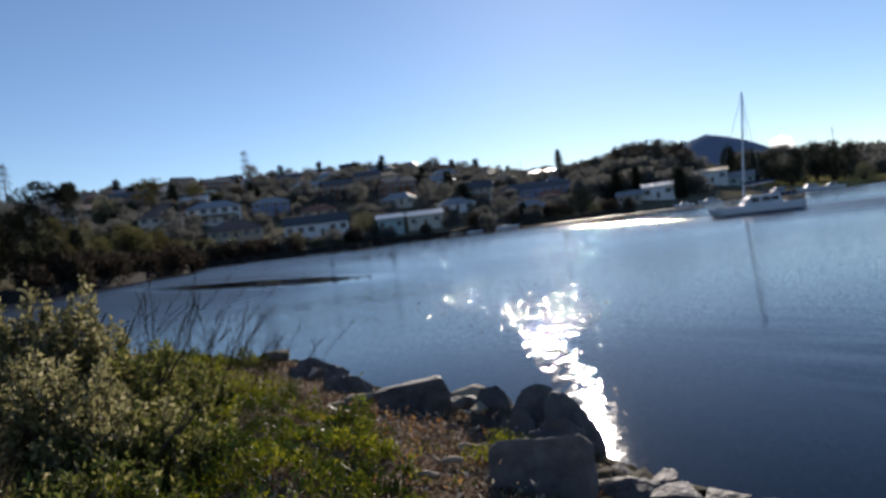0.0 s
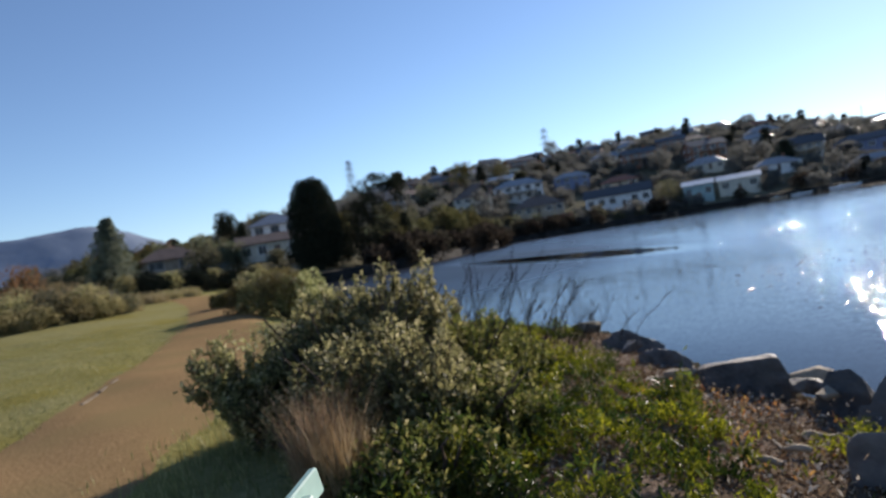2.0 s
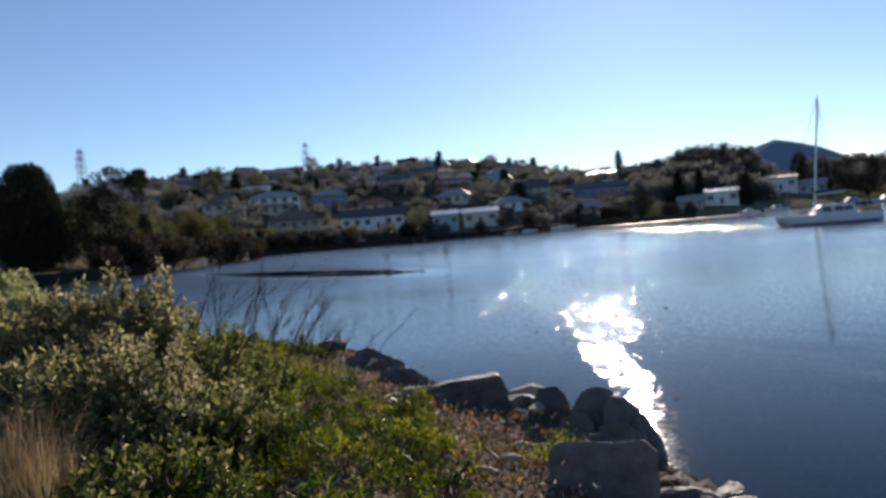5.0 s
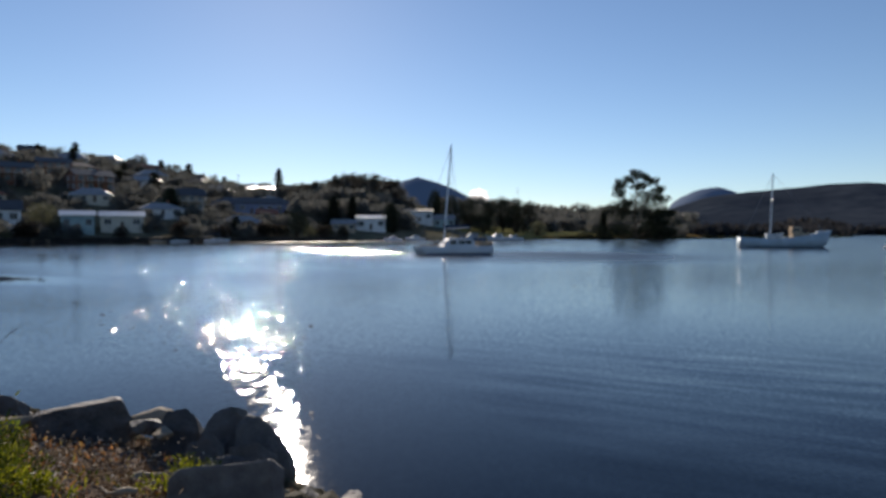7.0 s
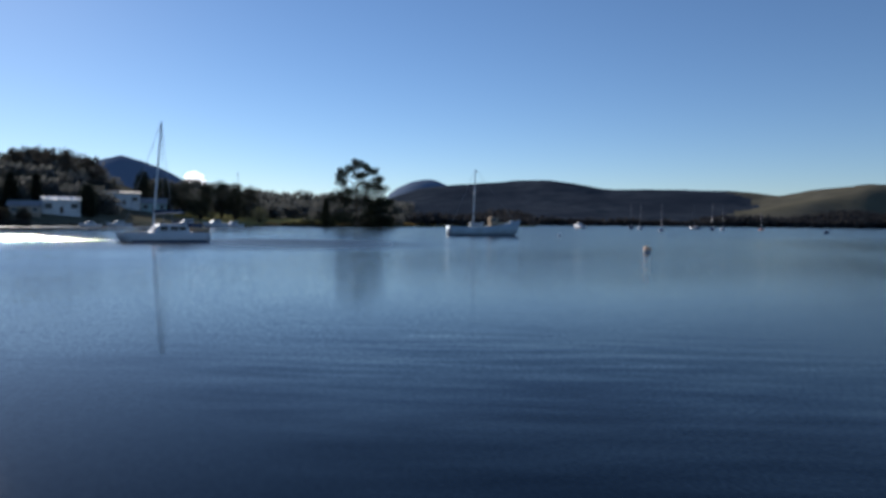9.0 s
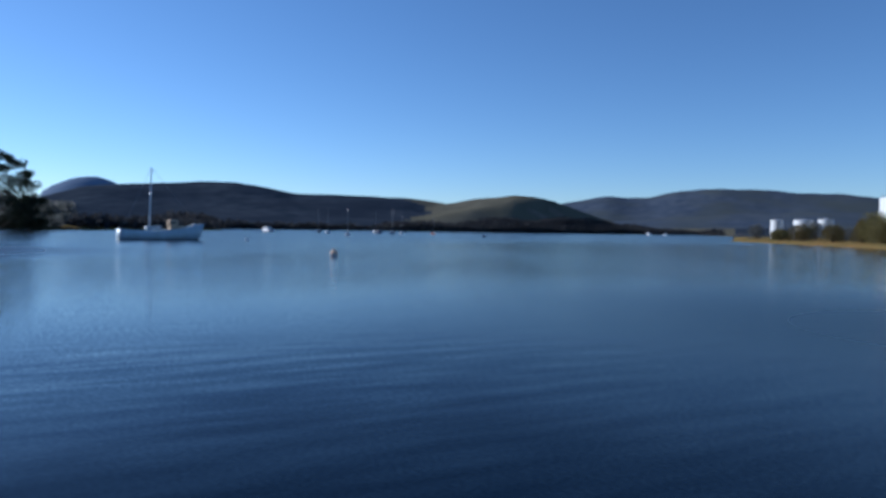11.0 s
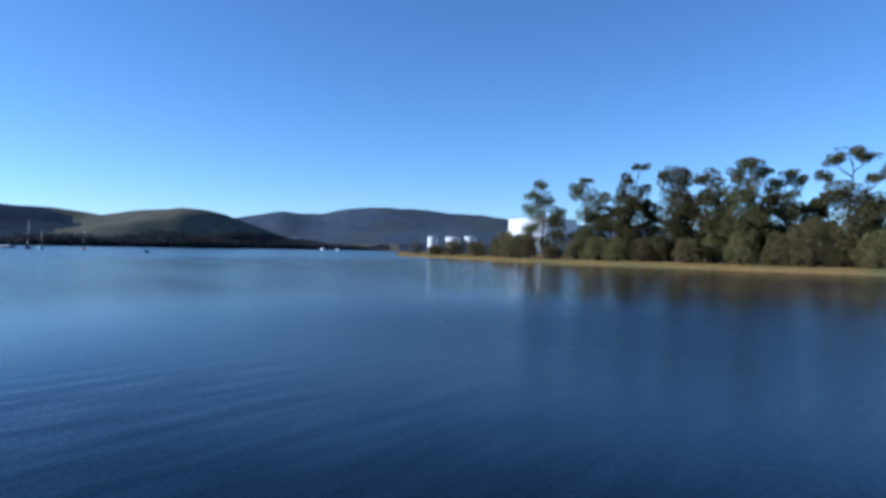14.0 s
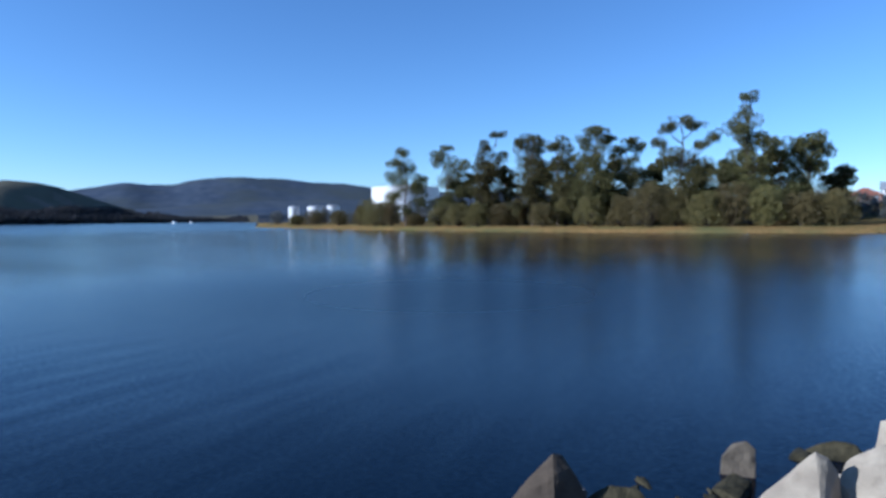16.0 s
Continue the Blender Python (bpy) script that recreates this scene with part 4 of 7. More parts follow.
# ---------- kinds of things: boats ----------
def hull_mesh(length, beam, free, draft, bow=0.2, stern=0.75, sheer=0.25, n=13):
    """A hull along x, bow at +x; free: height of the sides over the water."""
    bm = bmesh.new()
    rings = []
    for i in range(n):
        t = i / (n - 1)
        wide = beam / 2 * (stern + (1 - stern) * min(1, t * 2.2)) * (1 - max(0, (t - 0.55) / 0.45) ** 2.1 * (1 - 0.03))
        top = free * (1 + sheer * (t - 0.3) ** 2 * 2)
        x0, x1 = -length / 2 + length * t * (1 - bow * 0.5), -length / 2 + length * t
        rings.append([(x0, 0, -draft * (1 - t ** 4)), (x0, wide * 0.75, -draft * 0.4 * (1 - t ** 4)), (0.5 * (x0 + x1), wide * 0.95, free * 0.3), (x1, wide, top),
                      (x1, -wide, top), (0.5 * (x0 + x1), -wide * 0.95, free * 0.3), (x0, -wide * 0.75, -draft * 0.4 * (1 - t ** 4))])
    return loft(bm, rings)


def spars(t, x, z, height, rake, boom, thick=0.09, spreaders=True, spar="alloy"):
    """A mast at x, with its boom, spreaders and stays."""
    top = Vector((x - height * math.tan(radians(rake)), 0, z + height))
    mast = part("mast", rod(bmesh.new(), (x, 0, z), top, thick, thick * 0.7, 8), M[spar], t)
    if boom:
        part("boom", rod(bmesh.new(), (x, 0, z + 1.3), (x - boom, 0, z + 1.45), thick * 0.7, thick * 0.6), M[spar], t)
        bm = bmesh.new()
        rod(bm, (x - 0.1, 0, z + 1.5), (x - boom * 0.95, 0, z + 1.62), thick * 1.7, thick * 1.1, 8)
        part("sail_cover", bm, M["canvas"], t)
    if spreaders:
        mid = Vector((x, 0, z)).lerp(top, 0.6)
        part("spreader", rod(bmesh.new(), mid + Vector((0, -0.9, 0)), mid + Vector((0, 0.9, 0)), 0.035), M[spar], mast)
    return top


def yacht(x, y, turn, length, hull, label, mast=1.25, name="yacht", category="boat", group=""):
    t = thing(name, pose(x, y, 0, 0, 0, turn), label, category, group)
    part("hull", hull_mesh(length, length * 0.3, length * 0.11, length * 0.06, 0.25), M[hull], t, "", True)
    bm = bmesh.new()
    k = length
    loft(bm, [[(-0.25 * k, -0.1 * k, 0.09 * k), (0.22 * k, -0.06 * k, 0.09 * k), (0.22 * k, 0.06 * k, 0.09 * k), (-0.25 * k, 0.1 * k, 0.09 * k)],
              [(-0.22 * k, -0.085 * k, 0.16 * k), (0.14 * k, -0.05 * k, 0.145 * k), (0.14 * k, 0.05 * k, 0.145 * k), (-0.22 * k, 0.085 * k, 0.16 * k)]])
    cabin = part("cabin", bm, M["hull_white"], t)
    for s in (-1, 1):
        part("window", block(bmesh.new(), -0.03 * k, s * 0.083 * k, 0.115 * k, 0.22 * k, 0.012 * k, 0.022 * k), M["glass"], cabin)
    if mast:
        top = spars(t, 0.08 * k, 0.12 * k, mast * k, 1.5, 0.4 * k, 0.06, True, "galv_dull")
        bm = bmesh.new()
        rod(bm, top, (0.49 * k, 0, 0.13 * k), 0.018, 0.018, 4)
        rod(bm, top, (-0.49 * k, 0, 0.11 * k), 0.018, 0.018, 4)
        part("stay", bm, M["steel"], t)
    part("rudder", block(bmesh.new(), -0.5 * k, 0, -0.04 * k, 0.03 * k, 0.01 * k, 0.1 * k), M["antifoul"], t)
    return t


def cruiser(x, y, turn, length, label, hull="hull_white", group=""):
    t = thing("motor_boat", pose(x, y, 0, 0, 0, turn), label, "boat", group)
    k = length
    part("hull", hull_mesh(k, k * 0.34, k * 0.13, k * 0.05, 0.3, 0.9, 0.5), M[hull], t, "", True)
    bm = bmesh.new()
    loft(bm, [[(-0.2 * k, -0.13 * k, 0.11 * k), (0.24 * k, -0.1 * k, 0.12 * k), (0.24 * k, 0.1 * k, 0.12 * k), (-0.2 * k, 0.13 * k, 0.11 * k)],
              [(-0.18 * k, -0.11 * k, 0.27 * k), (0.08 * k, -0.09 * k, 0.27 * k), (0.08 * k, 0.09 * k, 0.27 * k), (-0.18 * k, 0.11 * k, 0.27 * k)]])
    cab = part("cabin", bm, M["hull_white"], t)
    for s in (-1, 1):
        part("window", block(bmesh.new(), -0.04 * k, s * 0.118 * k, 0.18 * k, 0.2 * k, 0.014 * k, 0.05 * k), M["glass"], cab)
    part("rail", rod(bmesh.new(), (0.25 * k, 0, 0.24 * k), (0.48 * k, 0, 0.26 * k), 0.02), M["steel"], t)
    return t


def hewn(az, r, corners, seed, mat, label, group="", rough=0.07, name="boulder"):
    """A boulder with these corners (metres to the right, away, height over the water), broken edges and a rough skin."""
    rng = np.random.RandomState(seed)
    bm = bmesh.new()
    for c in corners:
        bm.verts.new(c)
    bmesh.ops.convex_hull(bm, input=bm.verts)
    bmesh.ops.delete(bm, geom=[v for v in bm.verts if not v.link_faces])
    size = max(max(c[0] for c in corners) - min(c[0] for c in corners), 0.3)
    for _ in range(4):
        bmesh.ops.triangulate(bm, faces=bm.faces)
        bmesh.ops.subdivide_edges(bm, edges=[e for e in bm.edges if e.calc_length() > 0.07 * size], cuts=1, use_grid_fill=True)
    bmesh.ops.triangulate(bm, faces=bm.faces)
    for _ in range(1):
        bmesh.ops.smooth_vert(bm, verts=bm.verts, factor=0.4, use_axis_x=True, use_axis_y=True, use_axis_z=True)
    off = Vector(rng.uniform(-9, 9, 3))
    mid = sum((Vector(c) for c in corners), Vector()) / len(corners)
    for v in bm.verts:
        d = (v.co - mid).normalized()
        v.co += d * size * rough * (noise.fractal(v.co * 3.0 / size + off, 1.0, 2.0, 5) + 0.4 * abs(noise.noise(v.co * 8 / size + off)))
    bmesh.ops.recalc_face_normals(bm, faces=bm.faces)
    me = bpy.data.meshes.new(name)
    bm.to_mesh(me)
    bm.free()
    me.materials.append(M[mat])
    ob = new(name, me)
    x, y = polar(az, r)
    ob.matrix_world = pose(x, y, 0, 0, 0, -az)
    return tagged(ob, label, "rock", group)


def rock(x, y, z, sx, sy, sz, seed, mat, label, turn=None, cuts=16, name="boulder", group="", boxy=False, peak=0.0, tilt=None):
    """An angular boulder: a hull of random points, chipped and roughened. z: its middle."""
    rng = np.random.RandomState(seed)
    bm = bmesh.new()
    p = rng.normal(0, 1, (cuts, 3))
    p /= np.abs(p).max(axis=1, keepdims=True) ** 0.75 * np.linalg.norm(p, axis=1, keepdims=True) ** 0.25
    if boxy:
        corners = np.array([(i, j, k) for i in (-1, 1) for j in (-1, 1) for k in (-1, 1)], float) * rng.uniform(0.55, 1.0, (8, 3))
        p = np.concatenate([corners, p[:9]])
    p[:, :2] *= (1 - peak * (p[:, 2:3] * 0.5 + 0.5))
    for q in p:
        bm.verts.new(q * rng.uniform(0.92, 1.05))
    bmesh.ops.convex_hull(bm, input=bm.verts)
    bmesh.ops.delete(bm, geom=[v for v in bm.verts if not v.link_faces])
    for _ in range(3):
        bmesh.ops.triangulate(bm, faces=bm.faces)
        bmesh.ops.subdivide_edges(bm, edges=[e for e in bm.edges if e.calc_length() > 0.2], cuts=1, use_grid_fill=True)
    bmesh.ops.triangulate(bm, faces=bm.faces)
    bmesh.ops.smooth_vert(bm, verts=bm.verts, factor=0.35, use_axis_x=True, use_axis_y=True, use_axis_z=True)
    off = Vector(rng.uniform(-9, 9, 3))
    for v in bm.verts:
        v.co *= 1 + 0.06 * noise.fractal(v.co * 2.2 + off, 1.0, 2.0, 5) + 0.035 * noise.noise(v.co * 7 + off)
    bmesh.ops.transform(bm, matrix=Matrix.Diagonal((sx / 2, sy / 2, sz / 2, 1)), verts=bm.verts)
    bmesh.ops.recalc_face_normals(bm, faces=bm.faces)
    me = bpy.data.meshes.new(name)
    bm.to_mesh(me)
    bm.free()
    me.materials.append(M[mat])
    ob = new(name, me)
    a = rng.uniform(0, 360) if turn is None else turn
    ob.matrix_world = pose(x, y, z, 0, 0, a) @ pose(0, 0, 0, rng.uniform(-8, 8) if tilt is None else tilt, rng.uniform(-8, 8), 0)
    return tagged(ob, label, "rock", group)


# ---------- the sea wall and the suburb over the bay ----------
def build_sea_wall():
    run = SHORE[SHORE.index((-51, 63)):SHORE.index((110, 214))]
    pts = []
    for a, b in zip(run, run[1:]):
        n = max(1, int(math.hypot(b[0] - a[0], b[1] - a[1]) / 3.5))
        pts += [(a[0] + (b[0] - a[0]) * i / n, a[1] + (b[1] - a[1]) * i / n) for i in range(n)]
    bm = bmesh.new()
    rings = []
    for i, p in enumerate(pts):
        q, o = pts[min(i + 1, len(pts) - 1)], pts[max(i - 1, 0)]
        dx, dy = q[0] - o[0], q[1] - o[1]
        s = math.hypot(dx, dy)
        nx, ny = -dy / s, dx / s
        top = 1.35 + 0.18 * noise.noise(Vector((p[0] * 0.3, p[1] * 0.3, 0)))
        k = 0.25 * noise.noise(Vector((p[0] * 0.5, p[1] * 0.5, 4)))
        rings.append([(p[0] - nx * (0.5 + k), p[1] - ny * (0.5 + k), -0.8), (p[0] - nx * (0.25 + k), p[1] - ny * (0.25 + k), top), (p[0] + nx * 0.9, p[1] + ny * 0.9, top + 0.1), (p[0] + nx * 0.9, p[1] + ny * 0.9, -0.8)])
    loft(bm, rings)
    me = bpy.data.meshes.new("sea_wall")
    bmesh.ops.recalc_face_normals(bm, faces=bm.faces)
    bm.to_mesh(me)
    bm.free()
    me.materials.append(M["stonewall"])
    return tagged(new("sea_wall", me), "dark rough stone sea wall along the far shore", "wall", kind="structure")


build_sea_wall()

# houses by the water and up the slope, placed along the camera's sight lines; low roof pitches glint towards it
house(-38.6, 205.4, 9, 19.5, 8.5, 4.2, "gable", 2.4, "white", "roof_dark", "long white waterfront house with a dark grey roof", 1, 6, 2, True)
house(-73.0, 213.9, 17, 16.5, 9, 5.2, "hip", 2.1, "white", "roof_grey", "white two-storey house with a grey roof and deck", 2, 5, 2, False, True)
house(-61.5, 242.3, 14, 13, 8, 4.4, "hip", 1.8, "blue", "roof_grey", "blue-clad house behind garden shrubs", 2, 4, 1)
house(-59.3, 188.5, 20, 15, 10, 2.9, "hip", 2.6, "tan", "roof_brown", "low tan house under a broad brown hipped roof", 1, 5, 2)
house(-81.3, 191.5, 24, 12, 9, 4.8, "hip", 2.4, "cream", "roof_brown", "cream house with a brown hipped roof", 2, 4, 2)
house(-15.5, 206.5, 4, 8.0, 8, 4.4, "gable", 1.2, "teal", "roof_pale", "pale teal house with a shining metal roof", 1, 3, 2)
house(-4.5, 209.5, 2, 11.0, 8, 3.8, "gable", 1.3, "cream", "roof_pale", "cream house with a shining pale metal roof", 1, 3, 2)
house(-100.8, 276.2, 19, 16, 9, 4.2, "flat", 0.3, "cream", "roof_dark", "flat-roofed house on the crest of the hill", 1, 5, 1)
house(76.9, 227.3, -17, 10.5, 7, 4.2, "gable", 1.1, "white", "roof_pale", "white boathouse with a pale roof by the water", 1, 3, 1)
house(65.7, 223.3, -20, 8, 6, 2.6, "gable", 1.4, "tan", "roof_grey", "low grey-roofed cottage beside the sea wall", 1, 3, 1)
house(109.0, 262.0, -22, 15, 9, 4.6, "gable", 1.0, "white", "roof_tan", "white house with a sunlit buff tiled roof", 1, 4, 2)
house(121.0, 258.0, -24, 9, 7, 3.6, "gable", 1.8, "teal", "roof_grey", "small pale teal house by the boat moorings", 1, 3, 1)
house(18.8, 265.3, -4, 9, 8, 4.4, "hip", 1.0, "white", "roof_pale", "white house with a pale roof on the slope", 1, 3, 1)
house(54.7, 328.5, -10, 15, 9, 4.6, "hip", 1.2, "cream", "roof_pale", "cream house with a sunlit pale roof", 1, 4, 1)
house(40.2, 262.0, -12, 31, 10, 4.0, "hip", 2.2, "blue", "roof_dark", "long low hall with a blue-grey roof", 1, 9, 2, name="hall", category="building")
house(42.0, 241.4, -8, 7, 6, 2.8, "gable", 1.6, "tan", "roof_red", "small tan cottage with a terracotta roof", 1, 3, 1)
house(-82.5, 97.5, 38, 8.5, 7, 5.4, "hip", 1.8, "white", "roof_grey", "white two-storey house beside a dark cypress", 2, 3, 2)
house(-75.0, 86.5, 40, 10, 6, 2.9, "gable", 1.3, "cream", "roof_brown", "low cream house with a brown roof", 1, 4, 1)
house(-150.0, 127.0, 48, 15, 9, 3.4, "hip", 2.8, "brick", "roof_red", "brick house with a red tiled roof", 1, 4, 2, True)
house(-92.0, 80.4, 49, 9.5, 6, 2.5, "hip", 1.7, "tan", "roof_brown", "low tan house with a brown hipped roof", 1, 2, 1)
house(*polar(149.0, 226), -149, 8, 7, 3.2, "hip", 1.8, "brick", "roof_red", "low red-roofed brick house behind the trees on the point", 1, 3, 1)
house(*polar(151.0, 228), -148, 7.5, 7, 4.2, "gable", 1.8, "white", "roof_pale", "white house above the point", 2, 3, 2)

rng = np.random.RandomState(11)
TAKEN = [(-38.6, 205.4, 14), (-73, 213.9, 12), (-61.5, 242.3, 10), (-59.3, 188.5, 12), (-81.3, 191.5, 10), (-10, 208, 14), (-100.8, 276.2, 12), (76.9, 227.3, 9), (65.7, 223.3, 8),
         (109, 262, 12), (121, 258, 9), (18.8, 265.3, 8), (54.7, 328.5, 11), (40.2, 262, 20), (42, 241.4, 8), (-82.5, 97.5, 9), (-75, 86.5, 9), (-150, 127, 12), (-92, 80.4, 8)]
PATTERNS = [("white", "roof_grey", "hip", "white house with a grey roof on the hillside", 1), ("cream", "roof_brown", "hip", "cream house with a brown tiled roof on the hillside", 1),
            ("tan", "roof_red", "hip", "tan brick house with a terracotta roof on the hillside", 1), ("brick", "roof_dark", "gable", "brick house with a charcoal gabled roof on the hillside", 2),
            ("teal", "roof_pale", "gable", "pale green weatherboard house with a metal roof", 1), ("tan", "roof_dark", "gable", "tan house with a charcoal roof on the hillside", 2),
            ("brick", "roof_brown", "hip", "brick house with a brown tiled roof on the hillside", 1), ("cream", "roof_grey", "hip", "cream house with a grey metal roof on the hillside", 1)]
first = {}
for row, r in enumerate((222, 246, 270, 296, 322, 350, 380, 412, 446)):
    az = -30.0 + (row % 2) * 2.1
    while az < 13:
        a = az + rng.uniform(-0.9, 0.9)
        x, y = polar(a, r + rng.uniform(-7, 7))
        az += math.degrees(24.0 / r) * rng.uniform(0.85, 1.4)
        if any(math.hypot(x - p, y - q) < s + 8 for p, q, s in TAKEN) or shore_distance(np.array([x]), np.array([y]))[0] < 14:
            continue
        k = int(rng.randint(len(PATTERNS)))
        turn = -a + rng.uniform(-28, 28)
        TAKEN.append((x, y, 9))
        if k not in first:
            wall, cover, shape, label, st = PATTERNS[k]
            first[k] = house(x, y, turn, rng.uniform(10, 13.5), rng.uniform(7.5, 9), 2.5 * st, shape, rng.uniform(1.7, 2.4), wall, cover, label, st, 3 + k % 2, 1 + k % 2, k % 3 == 0, st == 2, group="houses on the hillside")
        else:
            copy_thing(first[k], placed(x, y, turn, rng.uniform(0.88, 1.12)))

# jetty, orange dinghy and low garden walls at the far waterside
def jetty(x, y, turn, length, label):
    t = thing("jetty", pose(x, y, 0, 0, 0, turn), label, "jetty")
    n = int(length / 0.9)
    for i in range(n):
        part("plank", block(bmesh.new(), -length / 2 + (i + 0.5) * 0.9, 0, 0.75, 0.84, 2.0, 0.1), M["timber"], t)
    for i in range(int(length / 3.5) + 1):
        for s in (-0.9, 0.9):
            part("mooring_post", rod(bmesh.new(), (-length / 2 + 0.2 + i * 3.4, s, -1.6), (-length / 2 + 0.2 + i * 3.4, s, 1.1), 0.13), M["timber"], t)


jetty(-25.5, 189.0, -8, 11, "low timber jetty on the far shore")
jetty(18.0, 190.5, 4, 9, "weathered timber landing below the far gardens")
house(-48.4, 177.0, 16, 3.4, 3.0, 2.0, "gable", 0.9, "tan", "roof_red", "small boat shed with a terracotta roof", 1, 1, 1, name="boat_shed", category="shed")

# lattice towers behind the crest
def pylon(x, y, turn, h, label):
    t = thing("pylon", pose(x, y, ground_z(x, y), 0, 0, turn), label, "pylon", "power line towers")
    w0, w1 = h * 0.085, h * 0.02
    for sx in (-1, 1):
        for sy in (-1, 1):
            part("leg", rod(bmesh.new(), (sx * w0, sy * w0, -1), (sx * w1, sy * w1, h), 0.26, 0.18, 4), M["galv_dull"], t)
    bm = bmesh.new()
    n = 9
    for i in range(n):
        z0, z1 = h * i / n, h * (i + 1) / n
        a, b = w0 + (w1 - w0) * i / n, w0 + (w1 - w0) * (i + 1) / n
        for s in (-1, 1):
            rod(bm, (-a, s * a, z0), (b, s * b, z1), 0.13, 0.13, 4)
            rod(bm, (a, s * a, z0), (-b, s * b, z1), 0.13, 0.13, 4)
            rod(bm, (s * a, -a, z0), (s * b, b, z1), 0.13, 0.13, 4)
    part("bracing", bm, M["galv_dull"], t)
    for k, z in enumerate((0.70, 0.82, 0.94)):
        span = h * (0.13 - 0.02 * k)
        arm = part("cross_arm", rod(rod(bmesh.new(), (-span, 0, h * z), (span, 0, h * z), 0.19, 0.19, 4), (-span, 0, h * z), (0, 0, h * z + 1.5), 0.1, 0.1, 4), M["galv_dull"], t)
        for s in (-1, 1):
            part("insulator", rod(bmesh.new(), (s * span, 0, h * z - 1.8), (s * span, 0, h * z), 0.12, 0.08), M["roof_brown"], arm)


for az, r, top in ((-33.2, 470, 8.55), (-15.9, 640, 8.5)):
    x, y = polar(az, r)
    pylon(x, y, 40 - az, 2.4 + r * math.tan(radians(top)) - ground_z(x, y), "grey steel lattice power pylon behind the hill")
for az, r, top in ((7.6, 500, 4.95), (31.6, 520, 4.0)):
    x, y = polar(az, r)
    bmx = thing("radio_mast", pose(x, y, ground_z(x, y)), "thin grey mast above the treeline", "mast")
    hh = 2.4 + r * math.tan(radians(top)) - ground_z(x, y)
    part("pole", rod(bmesh.new(), (0, 0, -0.5), (0, 0, hh), 0.3, 0.15), M["galv_dull"], bmx)
    part("bracket", block(bmesh.new(), 0, 0, hh * 0.9, 1.6, 0.2, 0.2), M["steel"], bmx)

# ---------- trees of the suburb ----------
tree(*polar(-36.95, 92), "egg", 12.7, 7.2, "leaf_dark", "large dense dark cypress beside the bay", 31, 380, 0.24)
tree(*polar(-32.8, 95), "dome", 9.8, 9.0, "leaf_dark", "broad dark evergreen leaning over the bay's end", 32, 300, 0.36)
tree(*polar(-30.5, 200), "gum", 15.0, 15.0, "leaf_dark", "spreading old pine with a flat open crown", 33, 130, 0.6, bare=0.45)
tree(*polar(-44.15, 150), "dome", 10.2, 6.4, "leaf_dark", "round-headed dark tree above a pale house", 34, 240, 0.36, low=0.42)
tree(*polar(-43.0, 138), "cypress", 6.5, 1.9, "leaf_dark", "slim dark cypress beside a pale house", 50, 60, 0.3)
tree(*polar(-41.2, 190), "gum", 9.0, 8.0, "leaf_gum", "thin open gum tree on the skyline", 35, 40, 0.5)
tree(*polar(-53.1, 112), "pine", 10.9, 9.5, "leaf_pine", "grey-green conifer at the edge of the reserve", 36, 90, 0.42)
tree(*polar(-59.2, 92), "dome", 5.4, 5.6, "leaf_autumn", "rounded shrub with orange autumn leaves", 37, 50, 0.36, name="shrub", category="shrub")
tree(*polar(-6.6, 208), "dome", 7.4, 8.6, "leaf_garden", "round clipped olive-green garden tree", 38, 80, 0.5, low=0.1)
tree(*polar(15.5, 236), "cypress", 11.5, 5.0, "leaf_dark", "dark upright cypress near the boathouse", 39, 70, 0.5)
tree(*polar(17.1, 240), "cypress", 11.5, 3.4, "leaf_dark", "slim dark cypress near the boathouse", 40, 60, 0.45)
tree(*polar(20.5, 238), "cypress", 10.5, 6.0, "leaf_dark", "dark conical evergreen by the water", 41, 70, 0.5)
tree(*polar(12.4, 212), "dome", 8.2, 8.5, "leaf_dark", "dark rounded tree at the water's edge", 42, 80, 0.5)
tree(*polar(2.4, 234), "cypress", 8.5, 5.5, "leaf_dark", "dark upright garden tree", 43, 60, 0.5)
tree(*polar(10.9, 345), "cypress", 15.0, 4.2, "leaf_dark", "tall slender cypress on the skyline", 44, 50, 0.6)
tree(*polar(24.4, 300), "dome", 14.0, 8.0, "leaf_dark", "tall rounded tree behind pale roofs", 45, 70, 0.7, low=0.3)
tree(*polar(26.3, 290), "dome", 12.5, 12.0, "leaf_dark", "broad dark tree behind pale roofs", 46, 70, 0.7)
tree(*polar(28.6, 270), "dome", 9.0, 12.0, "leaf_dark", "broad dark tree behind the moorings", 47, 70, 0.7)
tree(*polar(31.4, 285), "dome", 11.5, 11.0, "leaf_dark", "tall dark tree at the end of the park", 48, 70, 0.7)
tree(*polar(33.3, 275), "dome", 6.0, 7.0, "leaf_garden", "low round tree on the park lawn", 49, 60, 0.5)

RISE = "tall trees on the wooded rise"
for i, az in enumerate(np.arange(12.4, 21.4, 0.42)):
    r = (305, 335, 320, 350)[i % 4]
    el = float(np.interp(az, [12, 14, 16, 17, 18.7, 20.4, 21.2], [4.0, 4.5, 5.1, 5.4, 5.25, 5.0, 4.4])) - (0.0, 0.35, 0.12, 0.5)[(i * 7) % 4]
    x, y = polar(az, r)
    tree(x, y, "crowns" if i % 3 else "dome", 2.4 + r * math.tan(radians(el)) - ground_z(x, y), (9, 12, 10)[i % 3], "leaf_rise", "tall dull brown-green gum on the wooded rise", 700 + i, 34 if i % 3 else 70, 0.8, group=RISE,
         **({"bare": 0.1, "limbs": 11, "wide": 1.0} if i % 3 else {"lobes": 20}))
